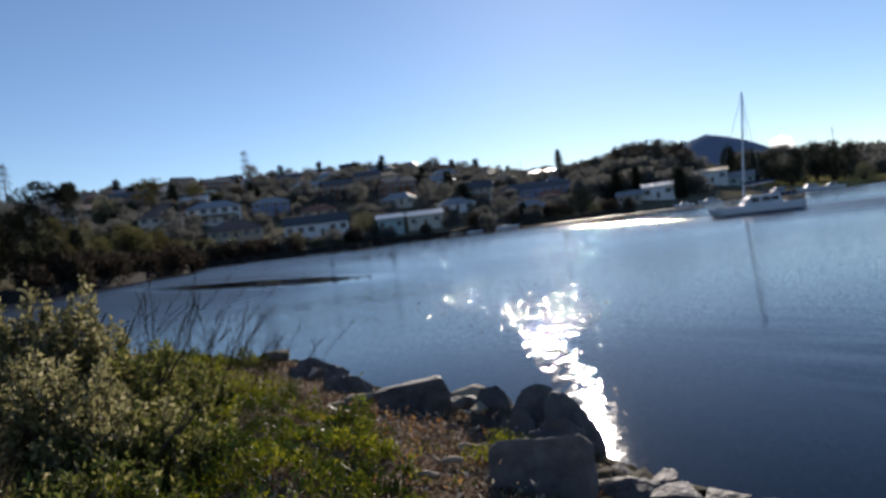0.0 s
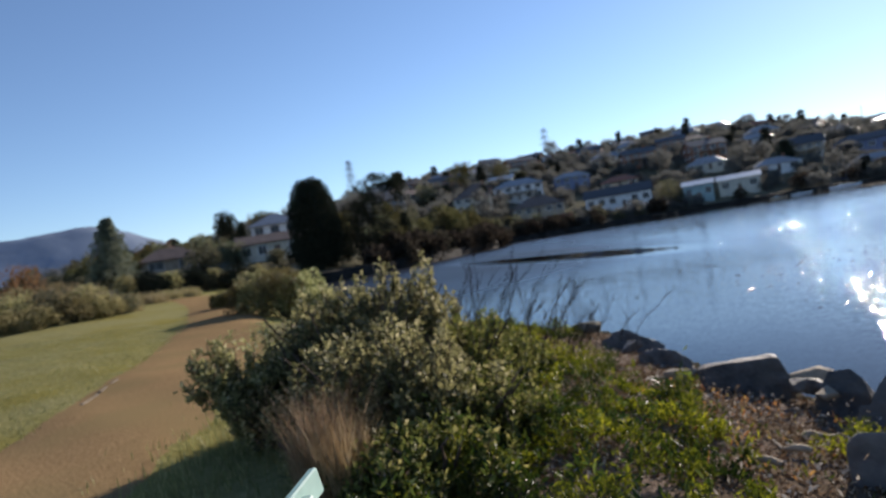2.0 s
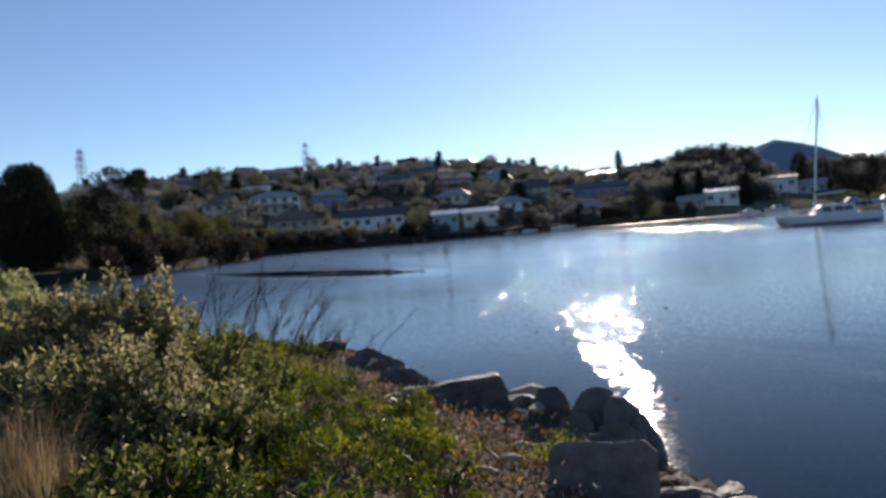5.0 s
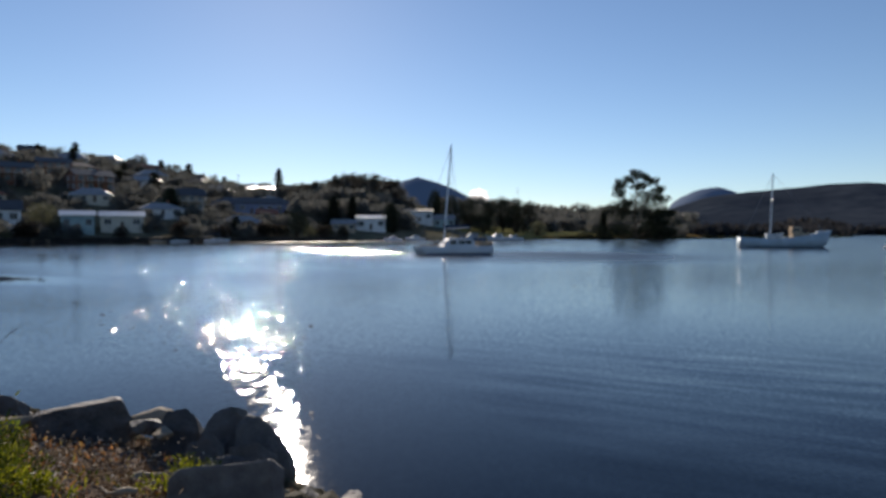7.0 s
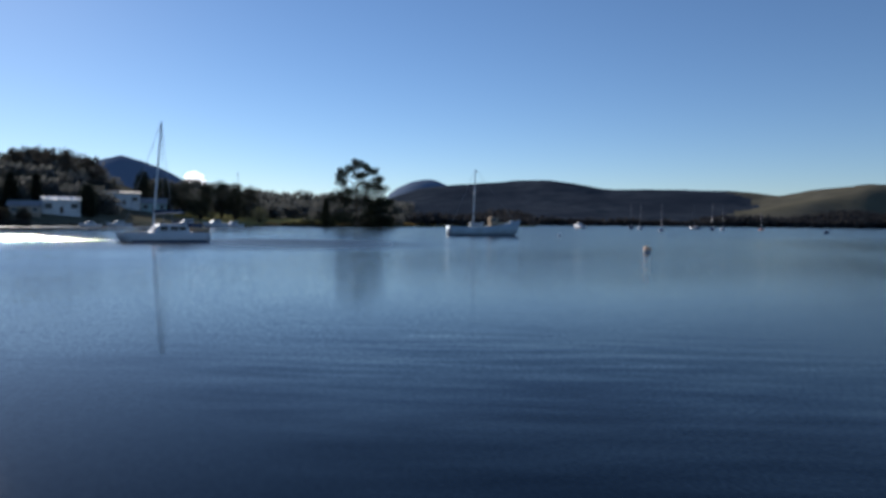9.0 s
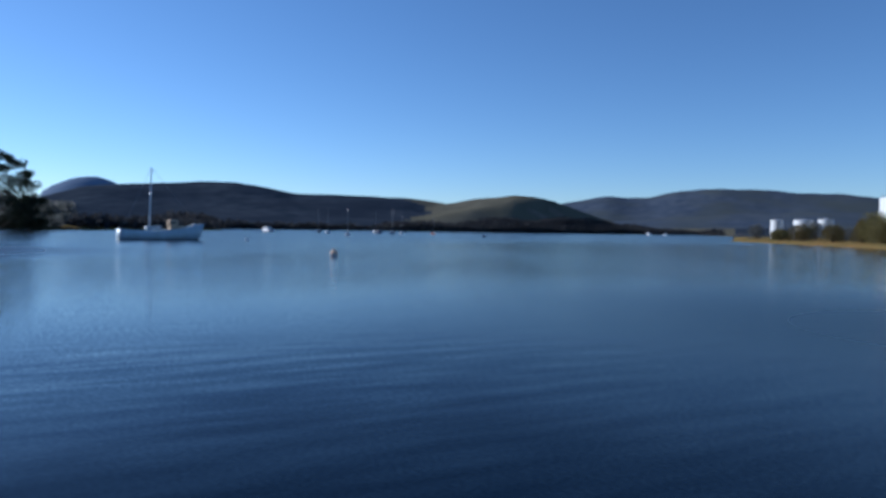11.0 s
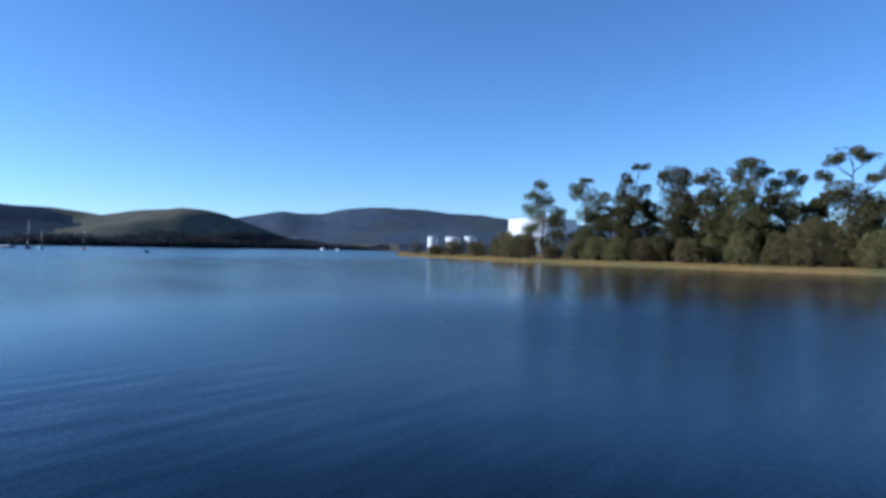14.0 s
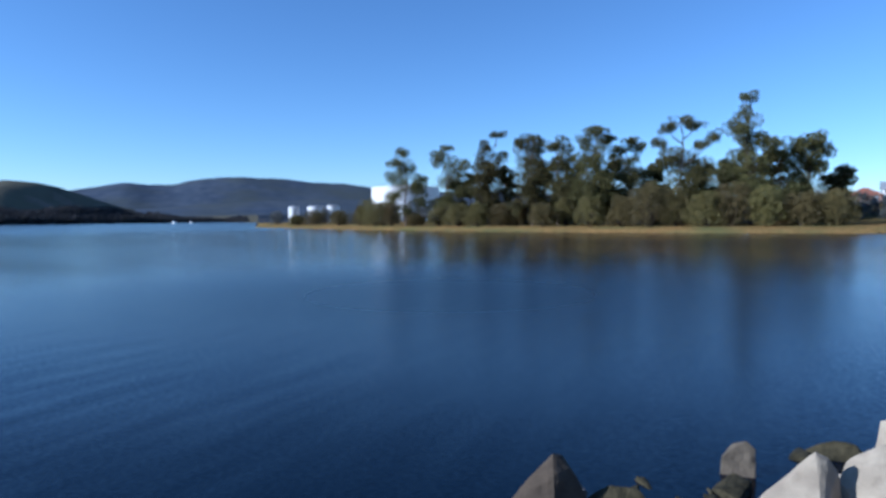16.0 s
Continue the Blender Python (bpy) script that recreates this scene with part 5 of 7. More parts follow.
for i, (az, r, el, s) in enumerate([(24.3, 296, 3.95, 6), (25.7, 300, 3.4, 9), (27.3, 290, 3.1, 11), (29.0, 300, 2.95, 8), (30.3, 290, 3.25, 8), (31.4, 305, 3.0, 9), (32.6, 310, 2.85, 8)]):
    x, y = polar(az, r)
    tree(x, y, "dome", 2.4 + r * math.tan(radians(el)) - ground_z(x, y), s, "leaf_dark", "dark tree behind the moorings", 730 + i, 70, 0.75, low=0.25)

kinds = []
for i, (kind, h, s, leaf, label, per) in enumerate([
        ("dome", 7, 8, "leaf_garden", "rounded leafy garden tree between houses", 40), ("dome", 5, 6.5, "leaf_dark", "dark rounded shrub between houses", 36),
        ("gum", 12, 9, "leaf_gum", "open gum tree between houses", 26), ("cypress", 9, 4, "leaf_dark", "dark upright conifer between houses", 16),
        ("dome", 9, 9, "leaf_gum", "broad olive-green tree between houses", 42), ("dome", 4, 6, "leaf_garden", "low spreading garden shrub", 34), ("dome", 5, 6.5, "leaf_bank", "dark brownish shrub along the far bank", 36)]):
    x, y = polar(-27 + i * 1.7, 236 + 9 * i)
    kinds.append(tree(x, y, kind, h, s, leaf, label, 60 + i, per, 0.85, group="garden trees on the hillside"))
JOINED, LIGHT = [], []
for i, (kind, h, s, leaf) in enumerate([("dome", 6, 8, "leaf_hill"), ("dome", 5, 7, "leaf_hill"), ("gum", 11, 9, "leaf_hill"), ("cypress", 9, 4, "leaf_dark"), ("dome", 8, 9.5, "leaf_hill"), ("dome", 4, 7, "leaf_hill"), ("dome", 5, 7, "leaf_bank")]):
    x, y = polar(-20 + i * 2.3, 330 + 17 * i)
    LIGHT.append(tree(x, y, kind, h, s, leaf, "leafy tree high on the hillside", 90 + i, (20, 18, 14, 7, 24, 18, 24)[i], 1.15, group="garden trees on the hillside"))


def scatter(kind, m, single):
    """A copy of a garden tree; beyond the countable ones it goes into the joined hillside greenery."""
    if single:
        copy_thing(kind, m)
    else:
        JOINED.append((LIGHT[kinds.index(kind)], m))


def join_greenery():
    for part_name, name, label in (("crown", "hillside_greenery", "dense trees and shrubs between the hillside houses"), ("trunk", "hillside_trunks", "trunks and limbs of the hillside trees")):
        def covering(row):
            return next(c for c in row[0].children if c.name.split(".")[0] == part_name).data.materials[0].name

        rows, groups = sorted(JOINED, key=covering), {}
        for kind, m in rows:
            me = next(c for c in kind.children if c.name.split(".")[0] == part_name).data
            co = np.empty(len(me.vertices) * 3, np.float32)
            me.vertices.foreach_get("co", co)
            co = np.c_[co.reshape(-1, 3), np.ones(len(me.vertices))] @ np.array(m).T
            groups.setdefault(me.materials[0].name, []).append(co[:, :3])
        mats = [bpy.data.materials[k] for k in groups]
        v = np.concatenate([c for g in groups.values() for c in g])
        if part_name == "crown":
            f = np.arange(len(v)).reshape(-1, 4)
            slot = np.concatenate([np.full(sum(len(c) for c in g) // 4, i) for i, g in enumerate(groups.values())])
        else:
            fs, slot, at = [], [], 0
            for kind, m in rows:
                me = next(c for c in kind.children if c.name.split(".")[0] == part_name).data
                q = np.empty(len(me.polygons) * 4, np.int32)
                me.polygons.foreach_get("vertices", q)
                fs.append(q.reshape(-1, 4) + at)
                at += len(me.vertices)
            f, slot = np.concatenate(fs), None
        tagged(new(name, quick_mesh(name, v, f, mats, slot)), label, "trees", kind="stuff")


rng = np.random.RandomState(5)
made = 0
while made < 1350:
    az, r = rng.uniform(-62, 14), rng.uniform(150, 500) if rng.uniform() < 0.8 else rng.uniform(100, 200)
    x, y = polar(az, r)
    if shore_distance(np.array([x]), np.array([y]))[0] < 6 or any(math.hypot(x - p, y - q) < s * 0.62 for p, q, s in TAKEN):
        continue
    scatter(kinds[int(rng.choice(6, p=[0.32, 0.2, 0.02, 0.09, 0.2, 0.17]))], placed(x, y, rng.uniform(0, 360), rng.uniform(0.4, 0.95) * (0.75 if r < 240 else 1.0), None, rng.uniform(0.8, 1.15)), r < 190)
    made += 1
made = 0
while made < 800:
    az, r = rng.uniform(-30, 14), rng.uniform(205, 470)
    x, y = polar(az, r)
    if shore_distance(np.array([x]), np.array([y]))[0] < 8 or any(math.hypot(x - p, y - q) < s * 0.6 for p, q, s in TAKEN):
        continue
    scatter(kinds[(0, 1, 4, 5)[int(rng.randint(4))]], placed(x, y, rng.uniform(0, 360), rng.uniform(0.4, 0.75), None, rng.uniform(0.8, 1.1)), False)
    made += 1
for az in np.arange(11.5, 22.2, 0.5):
    for r in (255, 285, 310):
        x, y = polar(az + rng.uniform(-0.4, 0.4), r + rng.uniform(-10, 10))
        if any(math.hypot(x - p, y - q) < s for p, q, s in TAKEN):
            continue
        k = (4, 1, 4, 1)[int(rng.randint(4))]
        scatter(kinds[k], placed(x, y, rng.uniform(0, 360), rng.uniform(0.85, 1.2) * (1.0 if k == 4 else 1.4) * (1.1 if r > 270 and 13 < az < 21 else 0.9)), False)
for az in np.arange(25, 46, 0.5):
    for r in (330, 380, 430):
        x, y = polar(az + rng.uniform(-0.4, 0.4), r + rng.uniform(-25, 25))
        scatter(kinds[1], placed(x, y, rng.uniform(0, 360), rng.uniform(1.0, 1.5) * (r / 330) ** 2), False)
run = SHORE[SHORE.index((-46.5, 72)):SHORE.index((110, 214))]
for a, b in zip(run, run[1:]):
    n = int(math.hypot(b[0] - a[0], b[1] - a[1]) / (2.0 if a[0] < -40 else 3.6))
    for i in range(n):
        x, y = a[0] + (b[0] - a[0]) * (i + rng.uniform(0, 1)) / n, a[1] + (b[1] - a[1]) * (i + rng.uniform(0, 1)) / n
        az = math.degrees(math.atan2(x, y))
        x, y = polar(az, math.hypot(x, y) + rng.uniform(0.5 if az < -18 else 2.0, 7))
        if any(math.hypot(x - p, y - q) < s * 0.36 for p, q, s in TAKEN) or rng.uniform() < (0.1 if az < -12 else 0.25):
            continue
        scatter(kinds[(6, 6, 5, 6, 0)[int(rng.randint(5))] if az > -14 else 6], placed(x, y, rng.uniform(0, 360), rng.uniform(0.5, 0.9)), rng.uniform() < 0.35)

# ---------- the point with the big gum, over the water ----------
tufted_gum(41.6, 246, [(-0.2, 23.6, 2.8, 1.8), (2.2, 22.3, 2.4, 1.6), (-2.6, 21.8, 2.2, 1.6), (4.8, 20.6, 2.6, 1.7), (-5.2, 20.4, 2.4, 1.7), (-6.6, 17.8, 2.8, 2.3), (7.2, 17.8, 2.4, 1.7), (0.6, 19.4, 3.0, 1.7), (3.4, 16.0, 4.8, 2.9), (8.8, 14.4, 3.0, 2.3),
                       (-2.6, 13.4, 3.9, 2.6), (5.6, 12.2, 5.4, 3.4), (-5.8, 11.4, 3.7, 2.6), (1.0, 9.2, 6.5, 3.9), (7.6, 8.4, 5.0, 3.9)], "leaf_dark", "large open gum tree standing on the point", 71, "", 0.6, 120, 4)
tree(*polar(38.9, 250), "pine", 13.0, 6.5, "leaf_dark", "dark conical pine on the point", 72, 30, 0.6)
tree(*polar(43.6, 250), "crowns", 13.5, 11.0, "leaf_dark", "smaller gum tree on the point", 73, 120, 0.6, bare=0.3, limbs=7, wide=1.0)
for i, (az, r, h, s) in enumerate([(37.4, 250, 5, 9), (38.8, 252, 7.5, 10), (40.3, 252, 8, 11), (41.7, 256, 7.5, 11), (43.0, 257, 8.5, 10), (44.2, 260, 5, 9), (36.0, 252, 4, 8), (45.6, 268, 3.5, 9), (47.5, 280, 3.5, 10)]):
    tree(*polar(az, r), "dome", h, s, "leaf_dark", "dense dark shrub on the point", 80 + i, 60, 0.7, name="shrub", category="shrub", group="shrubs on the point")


def far_woods():
    """Countless small trees along the shore of the distant hills, in one mesh."""
    rng = np.random.RandomState(77)
    n = 90000
    az, r = rng.uniform(43, 99, n), rng.uniform(300, 1720, n)
    x, y = r * np.sin(np.radians(az)), r * np.cos(np.radians(az))
    z, d = land_height(x, y), shore_distance(x, y)
    clear = wobble(x, y, 160, 31) + 0.5 * wobble(x, y, 60, 32)
    shore = (d > 4) & (d < 30 + 12 * clear) & (az > 47)
    c = np.stack([x, y, z], -1)[shore]
    tall = np.repeat(np.clip(4.5 + 7.0 * clear[shore], 1.5, 12.0) * rng.uniform(0.5, 1.25, len(c)), 11)
    c = np.repeat(c, 11, 0)
    c += rng.normal(0, 1, c.shape) * np.array([3.2, 3.2, 0])
    c[:, 2] += tall * rng.uniform(0.1, 1.0, len(c))
    out = rng.normal(0, 1, c.shape)
    belt = (d > 3) & (d < 62 + 16 * clear) & (az > 71)
    e = np.repeat(np.stack([x, y, z], -1)[belt], 14, 0)
    e += rng.normal(0, 1, e.shape) * np.array([5.0, 5.0, 0])
    e[:, 2] += rng.uniform(0.05, 1.0, len(e)) * np.repeat(np.clip(8 + 5 * clear[belt], 3, 13) * rng.uniform(0.6, 1.2, int(belt.sum())), 14)
    c, out = np.concatenate([c, e]), np.concatenate([out, rng.normal(0, 1, e.shape)])
    me = leaf_mesh("far_woods", rng, c, out, 3.6, 2.8, M["leaf_woods"])
    return tagged(new("far_woods", me), "dark eucalypt trees along the distant shore", "forest", kind="stuff")


M["leaf_woods"] = foliage("distant_forest_leaves", (0.036, 0.037, 0.042), (0.072, 0.068, 0.068), 0.25, (0.10, 0.088, 0.075), 0.9)
far_woods()


def steam(az, r, el, wide):
    """A puff of steam standing behind the trees, made bright by an added glow."""
    x, y = polar(az, r)
    m, t, b = tree_of("white_steam")
    b.inputs["Base Color"].default_value, b.inputs["Roughness"].default_value = (0.9, 0.9, 0.9, 1), 1.0
    tr = t.nodes.new("ShaderNodeBsdfTranslucent")
    tr.inputs["Color"].default_value = (0.95, 0.95, 0.95, 1)
    mx = t.nodes.new("ShaderNodeMixShader")
    mx.inputs[0].default_value = 0.75
    # added glow stands in for sunlight scattered inside the cloud
    b.inputs["Emission Color"].default_value, b.inputs["Emission Strength"].default_value = (1, 0.98, 0.95, 1), 1.3
    t.links.new(b.outputs[0], mx.inputs[1])
    t.links.new(tr.outputs[0], mx.inputs[2])
    t.links.new(mx.outputs[0], t.nodes["Material Output"].inputs["Surface"])
    bm = bmesh.new()
    rs = np.random.RandomState(4)
    for i in range(16):
        px, pz, s = rs.normal(0, 0.22), rs.uniform(-0.4, 0.28), rs.uniform(0.16, 0.3)
        v = bmesh.ops.create_icosphere(bm, subdivisions=3, radius=s * wide, matrix=Matrix.Translation((px * wide, rs.normal(0, 0.15) * wide, pz * wide)))["verts"]
        for q in v:
            q.co += q.co.normalized() * 0.16 * wide * noise.fractal(q.co * 5 / wide, 1.0, 2.0, 4)
    me = bpy.data.meshes.new("steam_cloud")
    for f in bm.faces:
        f.smooth = True
    bm.to_mesh(me)
    bm.free()
    me.materials.append(m)
    ob = new("steam_cloud", me)
    ob.matrix_world = pose(x, y, 2.4 + r * math.tan(radians(el)), 0, 0, -az)
    return tagged(ob, "small bright white cloud low over the trees", "cloud", kind="backdrop")


steam(28.2, 2200, 3.1, 56)

# ---------- moored boats ----------
def catamaran(x, y, turn, label):
    t = thing("catamaran", pose(x, y, 0, 0, 0, turn), label, "boat")
    for s in (-1, 1):
        h = part("hull", hull_mesh(8.4, 1.3, 0.95, 0.35, 0.12, 0.7, 0.1), M["hull_white"], t, "", True)
        h.location = (0, s * 1.75, 0)
        st = part("stripe", block(bmesh.new(), -0.2, s * 0.62, 0.0, 7.2, 0.05, 0.24), M["hull_navy"], h)
    part("bridge_deck", block(bmesh.new(), -0.3, 0, 0.62, 5.4, 3.2, 0.34, None, 0.08), M["hull_white"], t)
    bm = bmesh.new()
    loft(bm, [[(-2.3, -1.6, 0.93), (1.3, -1.35, 0.93), (1.3, 1.35, 0.93), (-2.3, 1.6, 0.93)], [(-2.1, -1.4, 1.85), (0.5, -1.15, 1.85), (0.5, 1.15, 1.85), (-2.1, 1.4, 1.85)]])
    cab = part("cabin", bm, M["hull_white"], t)
    for s in (-1, 1):
        for px in (-1.6, -0.8, 0.2):
            part("window", block(bmesh.new(), px, s * 1.46, 1.2, 0.66, 0.16, 0.42), M["glass"], cab)
    part("windscreen", block(bmesh.new(), 0.95, 0, 1.15, 0.1, 2.0, 0.4, pose(0, 0, 0, 0, -42)), M["glass"], cab)
    part("bimini", block(bmesh.new(), -2.6, 0, 2.15, 1.7, 2.6, 0.1, None, 0.04), M["canvas"], t)
    for s in (-1.1, 1.1):
        part("bimini_post", rod(bmesh.new(), (-3.3, s, 0.95), (-3.2, s, 2.2), 0.03), M["steel"], t)
    part("dinghy", hull_mesh(2.0, 1.0, 0.4, 0.1, 0.2, 0.9), M["tan_cover"], t).location = (-3.6, 0, 1.05)
    part("trampoline", block(bmesh.new(), 2.9, 0, 0.72, 1.9, 2.4, 0.03), M["canvas"], t)
    part("cross_beam", rod(bmesh.new(), (3.8, -1.7, 0.8), (3.8, 1.7, 0.8), 0.08), M["alloy"], t)
    part("deck_cover", block(bmesh.new(), 2.3, -1.2, 0.92, 2.2, 0.7, 0.16, None, 0.05), M["tan_cover"], t)
    top = spars(t, 0.92, 1.6, 10.7, 4.6, 3.0, 0.11)
    for px, py in ((3.9, 0), (-0.6, 2.1), (-0.6, -2.1)):
        part("stay", rod(bmesh.new(), top, (px, py, 0.95), 0.02, 0.02, 4), M["steel"], t)


catamaran(31.85, 65.8, 167, "small white cruising catamaran moored in the bay")


def workboat(x, y, turn, label):
    t = thing("workboat", pose(x, y, 0, 0, 0, turn), label, "boat")
    part("hull", hull_mesh(13.6, 3.6, 1.5, 0.6, 0.22, 0.85, 0.9, 17), M["hull_pale"], t, "", True)
    part("waterline", block(bmesh.new(), -0.4, 0, 0.0, 11.2, 3.3, 0.14), M["antifoul"], t)
    part("deck_house", block(bmesh.new(), 2.1, 0, 1.45, 2.4, 2.0, 0.9, None, 0.1), M["tan_cover"], t)
    wh = part("wheelhouse", block(bmesh.new(), 1.5, 0, 2.3, 1.4, 1.7, 1.0, pose(0, 0, 0, 0, 8), 0.1), M["tan_cover"], t)
    for s in (-0.86, 0.86):
        part("window", block(bmesh.new(), 1.45, s, 2.65, 0.9, 0.05, 0.4), M["glass"], wh)
    part("engine_box", block(bmesh.new(), 1.9, -0.5, 1.35, 1.8, 1.9, 0.45), M["roof_dark"], t)
    part("dinghy", hull_mesh(2.6, 1.2, 0.5, 0.15, 0.2, 0.9), M["hull_white"], t).location = (-1.7, -0.8, 1.75)
    part("bow_rail", rod(rod(bmesh.new(), (4.2, 0, 2.0), (6.3, 0, 2.4), 0.04), (5.1, 0, 1.8), (5.1, 0, 2.8), 0.05), M["hull_white"], t)
    part("anchor_winch", block(bmesh.new(), 5.0, 0, 2.0, 0.8, 0.7, 0.7, None, 0.1), M["hull_white"], t)
    top = spars(t, -2.2, 1.5, 10.2, -2.0, 0, 0.14)
    for px in (6.3, -6.2):
        part("stay", rod(bmesh.new(), top, (px, 0, 1.8), 0.022, 0.022, 4), M["steel"], t)


workboat(93.0, 70.6, -36, "old pale blue wooden workboat with one mast")


def buoy(x, y, d, mat, label):
    t = thing("mooring_buoy", pose(x, y, 0), label, "buoy", "mooring buoys")
    bm = bmesh.new()
    bmesh.ops.create_uvsphere(bm, u_segments=16, v_segments=10, radius=d / 2, matrix=Matrix.Translation((0, 0, d * 0.3)) @ Matrix.Diagonal((1, 1, 1.12, 1)))
    part("float", bm, M[mat], t, "", True)
    part("ring", rod(bmesh.new(), (0, 0, d * 0.8), (0, 0, d * 1.08), 0.05), M["steel"], t)
    part("band", rod(bmesh.new(), (0, 0, 0.02), (0, 0, 0.16), d * 0.49, d * 0.5, 16), M["hull_white"], t)


buoy(52.5, 22.7, 0.64, "buoy_paint", "weathered pale orange mooring buoy")
buoy(*polar(59.3, 118), 0.55, "hull_white", "small white mooring buoy")
GROUP = "moored boats in the outer bay"
cruiser(*polar(60.9, 318), 55, 9.5, "white motor cruiser on its mooring", group=GROUP)
yacht(*polar(65.2, 320), 30, 8.5, "hull_navy", "dark-hulled yacht with bare mast", group=GROUP)
yacht(*polar(66.0, 300), 25, 8.0, "hull_white", "white yacht with bare mast", group=GROUP)
yacht(*polar(67.7, 225), 20, 6.4, "hull_white", "small white sloop with blue sail cover", 1.3, group=GROUP)
yacht(*polar(70.2, 345), 60, 8.5, "hull_navy", "dark-hulled sloop with bare mast", group=GROUP)
yacht(*polar(71.6, 300), 15, 8.5, "hull_navy", "dark-hulled yacht with bare mast", group=GROUP)
yacht(*polar(72.4, 310), 18, 7.5, "hull_white", "white yacht with bare mast", group=GROUP)
yacht(*polar(75.2, 330), 12, 7.0, "hull_orange", "orange-hulled yacht with a thin mast", 1.2, group=GROUP)
yacht(*polar(79.7, 232), 5, 5.6, "hull_navy", "small dark blue day boat without a mast", 0, group=GROUP)
cruiser(*polar(93.6, 900), 20, 12, "white ferry far up the estuary", group=GROUP)
cruiser(*polar(94.9, 920), 10, 11, "white launch far up the estuary", group=GROUP)
yacht(*polar(5.9, 188), -10, 7.0, "hull_white", "white yacht moored under the far gardens", 1.15, group="boats along the far shore")
cruiser(*polar(27.6, 205), 168, 8.5, "white motor boat with blue canopy", "hull_navy", "boats along the far shore")
cruiser(*polar(29.8, 212), 175, 8.0, "white motor boat beside the park", group="boats along the far shore")
cruiser(*polar(31.2, 214), 160, 6.5, "small white runabout beside the park", group="boats along the far shore")
cruiser(*polar(20.6, 196), 170, 5.5, "small white runabout below the boathouse", group="boats along the far shore")
cruiser(*polar(22.6, 200), 165, 6.5, "small white launch below the boathouse", group="boats along the far shore")
yacht(*polar(3.0, 190), 5, 5.0, "hull_white", "upturned white dinghy by the jetty", 0, "dinghy", group="boats along the far shore")
yacht(*polar(1.4, 190), 9, 4.5, "tan_cover", "buff dinghy by the jetty", 0, "dinghy", group="boats along the far shore")

# ---------- the wooded point and its storage tanks ----------
def storage_tank(az, r, dia, h, label):
    x, y = polar(az, r)
    t = thing("storage_tank", pose(x, y, ground_z(x, y), 0, 0, -az), label, "tank", "storage tanks")
    bm = bmesh.new()
    bmesh.ops.create_cone(bm, cap_ends=True, segments=48, radius1=dia / 2, radius2=dia / 2, depth=h + 1, matrix=Matrix.Translation((0, 0, h / 2 - 0.5)))
    part("shell", bm, M["tank"], t, "", False)
    bm = bmesh.new()
    bmesh.ops.create_cone(bm, cap_ends=True, segments=48, radius1=dia / 2 * 0.99, radius2=0.3, depth=dia * 0.05, matrix=Matrix.Translation((0, 0, h + dia * 0.025)))
    part("roof", bm, M["tank"], t)
    bm = bmesh.new()
    for k in (0.98,):
        for i in range(48):
            a, b = 2 * math.pi * i / 48, 2 * math.pi * (i + 1) / 48
            rod(bm, (dia / 2 * k * math.cos(a), dia / 2 * k * math.sin(a), h + 1.0), (dia / 2 * k * math.cos(b), dia / 2 * k * math.sin(b), h + 1.0), 0.05, 0.05, 4)
    part("railing", bm, M["steel"], t)
    for i in range(24):
        a = -2.2 + 0.05 * i
        part("step", block(bmesh.new(), (dia / 2 + 0.4) * math.cos(a), (dia / 2 + 0.4) * math.sin(a), h * (i + 1) / 24, 0.9, 0.5, 0.08), M["steel"], t)


storage_tank(112.8, 300, 31, 15.2, "large white cylindrical storage tank behind trees")
storage_tank(103.2, 385, 6.0, 9.3, "small white cylindrical storage tank")
storage_tank(105.0, 385, 9.0, 9.2, "white cylindrical storage tank beside shrubs")
storage_tank(106.5, 385, 7.0, 9.4, "white cylindrical storage tank beside shrubs")
POINT = "gums on the point"
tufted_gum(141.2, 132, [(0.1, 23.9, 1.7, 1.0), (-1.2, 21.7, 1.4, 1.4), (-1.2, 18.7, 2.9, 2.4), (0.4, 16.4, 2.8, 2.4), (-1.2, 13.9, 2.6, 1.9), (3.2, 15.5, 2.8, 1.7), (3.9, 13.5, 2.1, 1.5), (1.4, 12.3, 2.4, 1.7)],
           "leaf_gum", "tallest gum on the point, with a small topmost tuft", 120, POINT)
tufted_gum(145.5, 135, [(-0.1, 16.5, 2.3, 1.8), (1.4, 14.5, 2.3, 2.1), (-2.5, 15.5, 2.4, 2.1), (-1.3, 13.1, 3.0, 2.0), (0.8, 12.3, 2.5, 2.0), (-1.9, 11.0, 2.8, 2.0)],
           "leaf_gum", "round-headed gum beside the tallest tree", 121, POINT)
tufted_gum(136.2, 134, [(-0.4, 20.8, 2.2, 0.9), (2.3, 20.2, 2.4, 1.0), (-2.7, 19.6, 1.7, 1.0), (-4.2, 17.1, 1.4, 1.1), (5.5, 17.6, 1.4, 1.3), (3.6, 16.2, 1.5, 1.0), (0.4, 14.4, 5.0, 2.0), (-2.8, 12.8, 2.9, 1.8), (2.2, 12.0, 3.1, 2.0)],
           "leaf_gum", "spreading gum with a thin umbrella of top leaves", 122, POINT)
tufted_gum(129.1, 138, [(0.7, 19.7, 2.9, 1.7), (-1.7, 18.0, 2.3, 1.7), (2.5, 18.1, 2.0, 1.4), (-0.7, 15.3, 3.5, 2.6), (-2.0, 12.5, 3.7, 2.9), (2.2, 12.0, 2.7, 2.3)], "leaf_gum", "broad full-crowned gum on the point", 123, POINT)
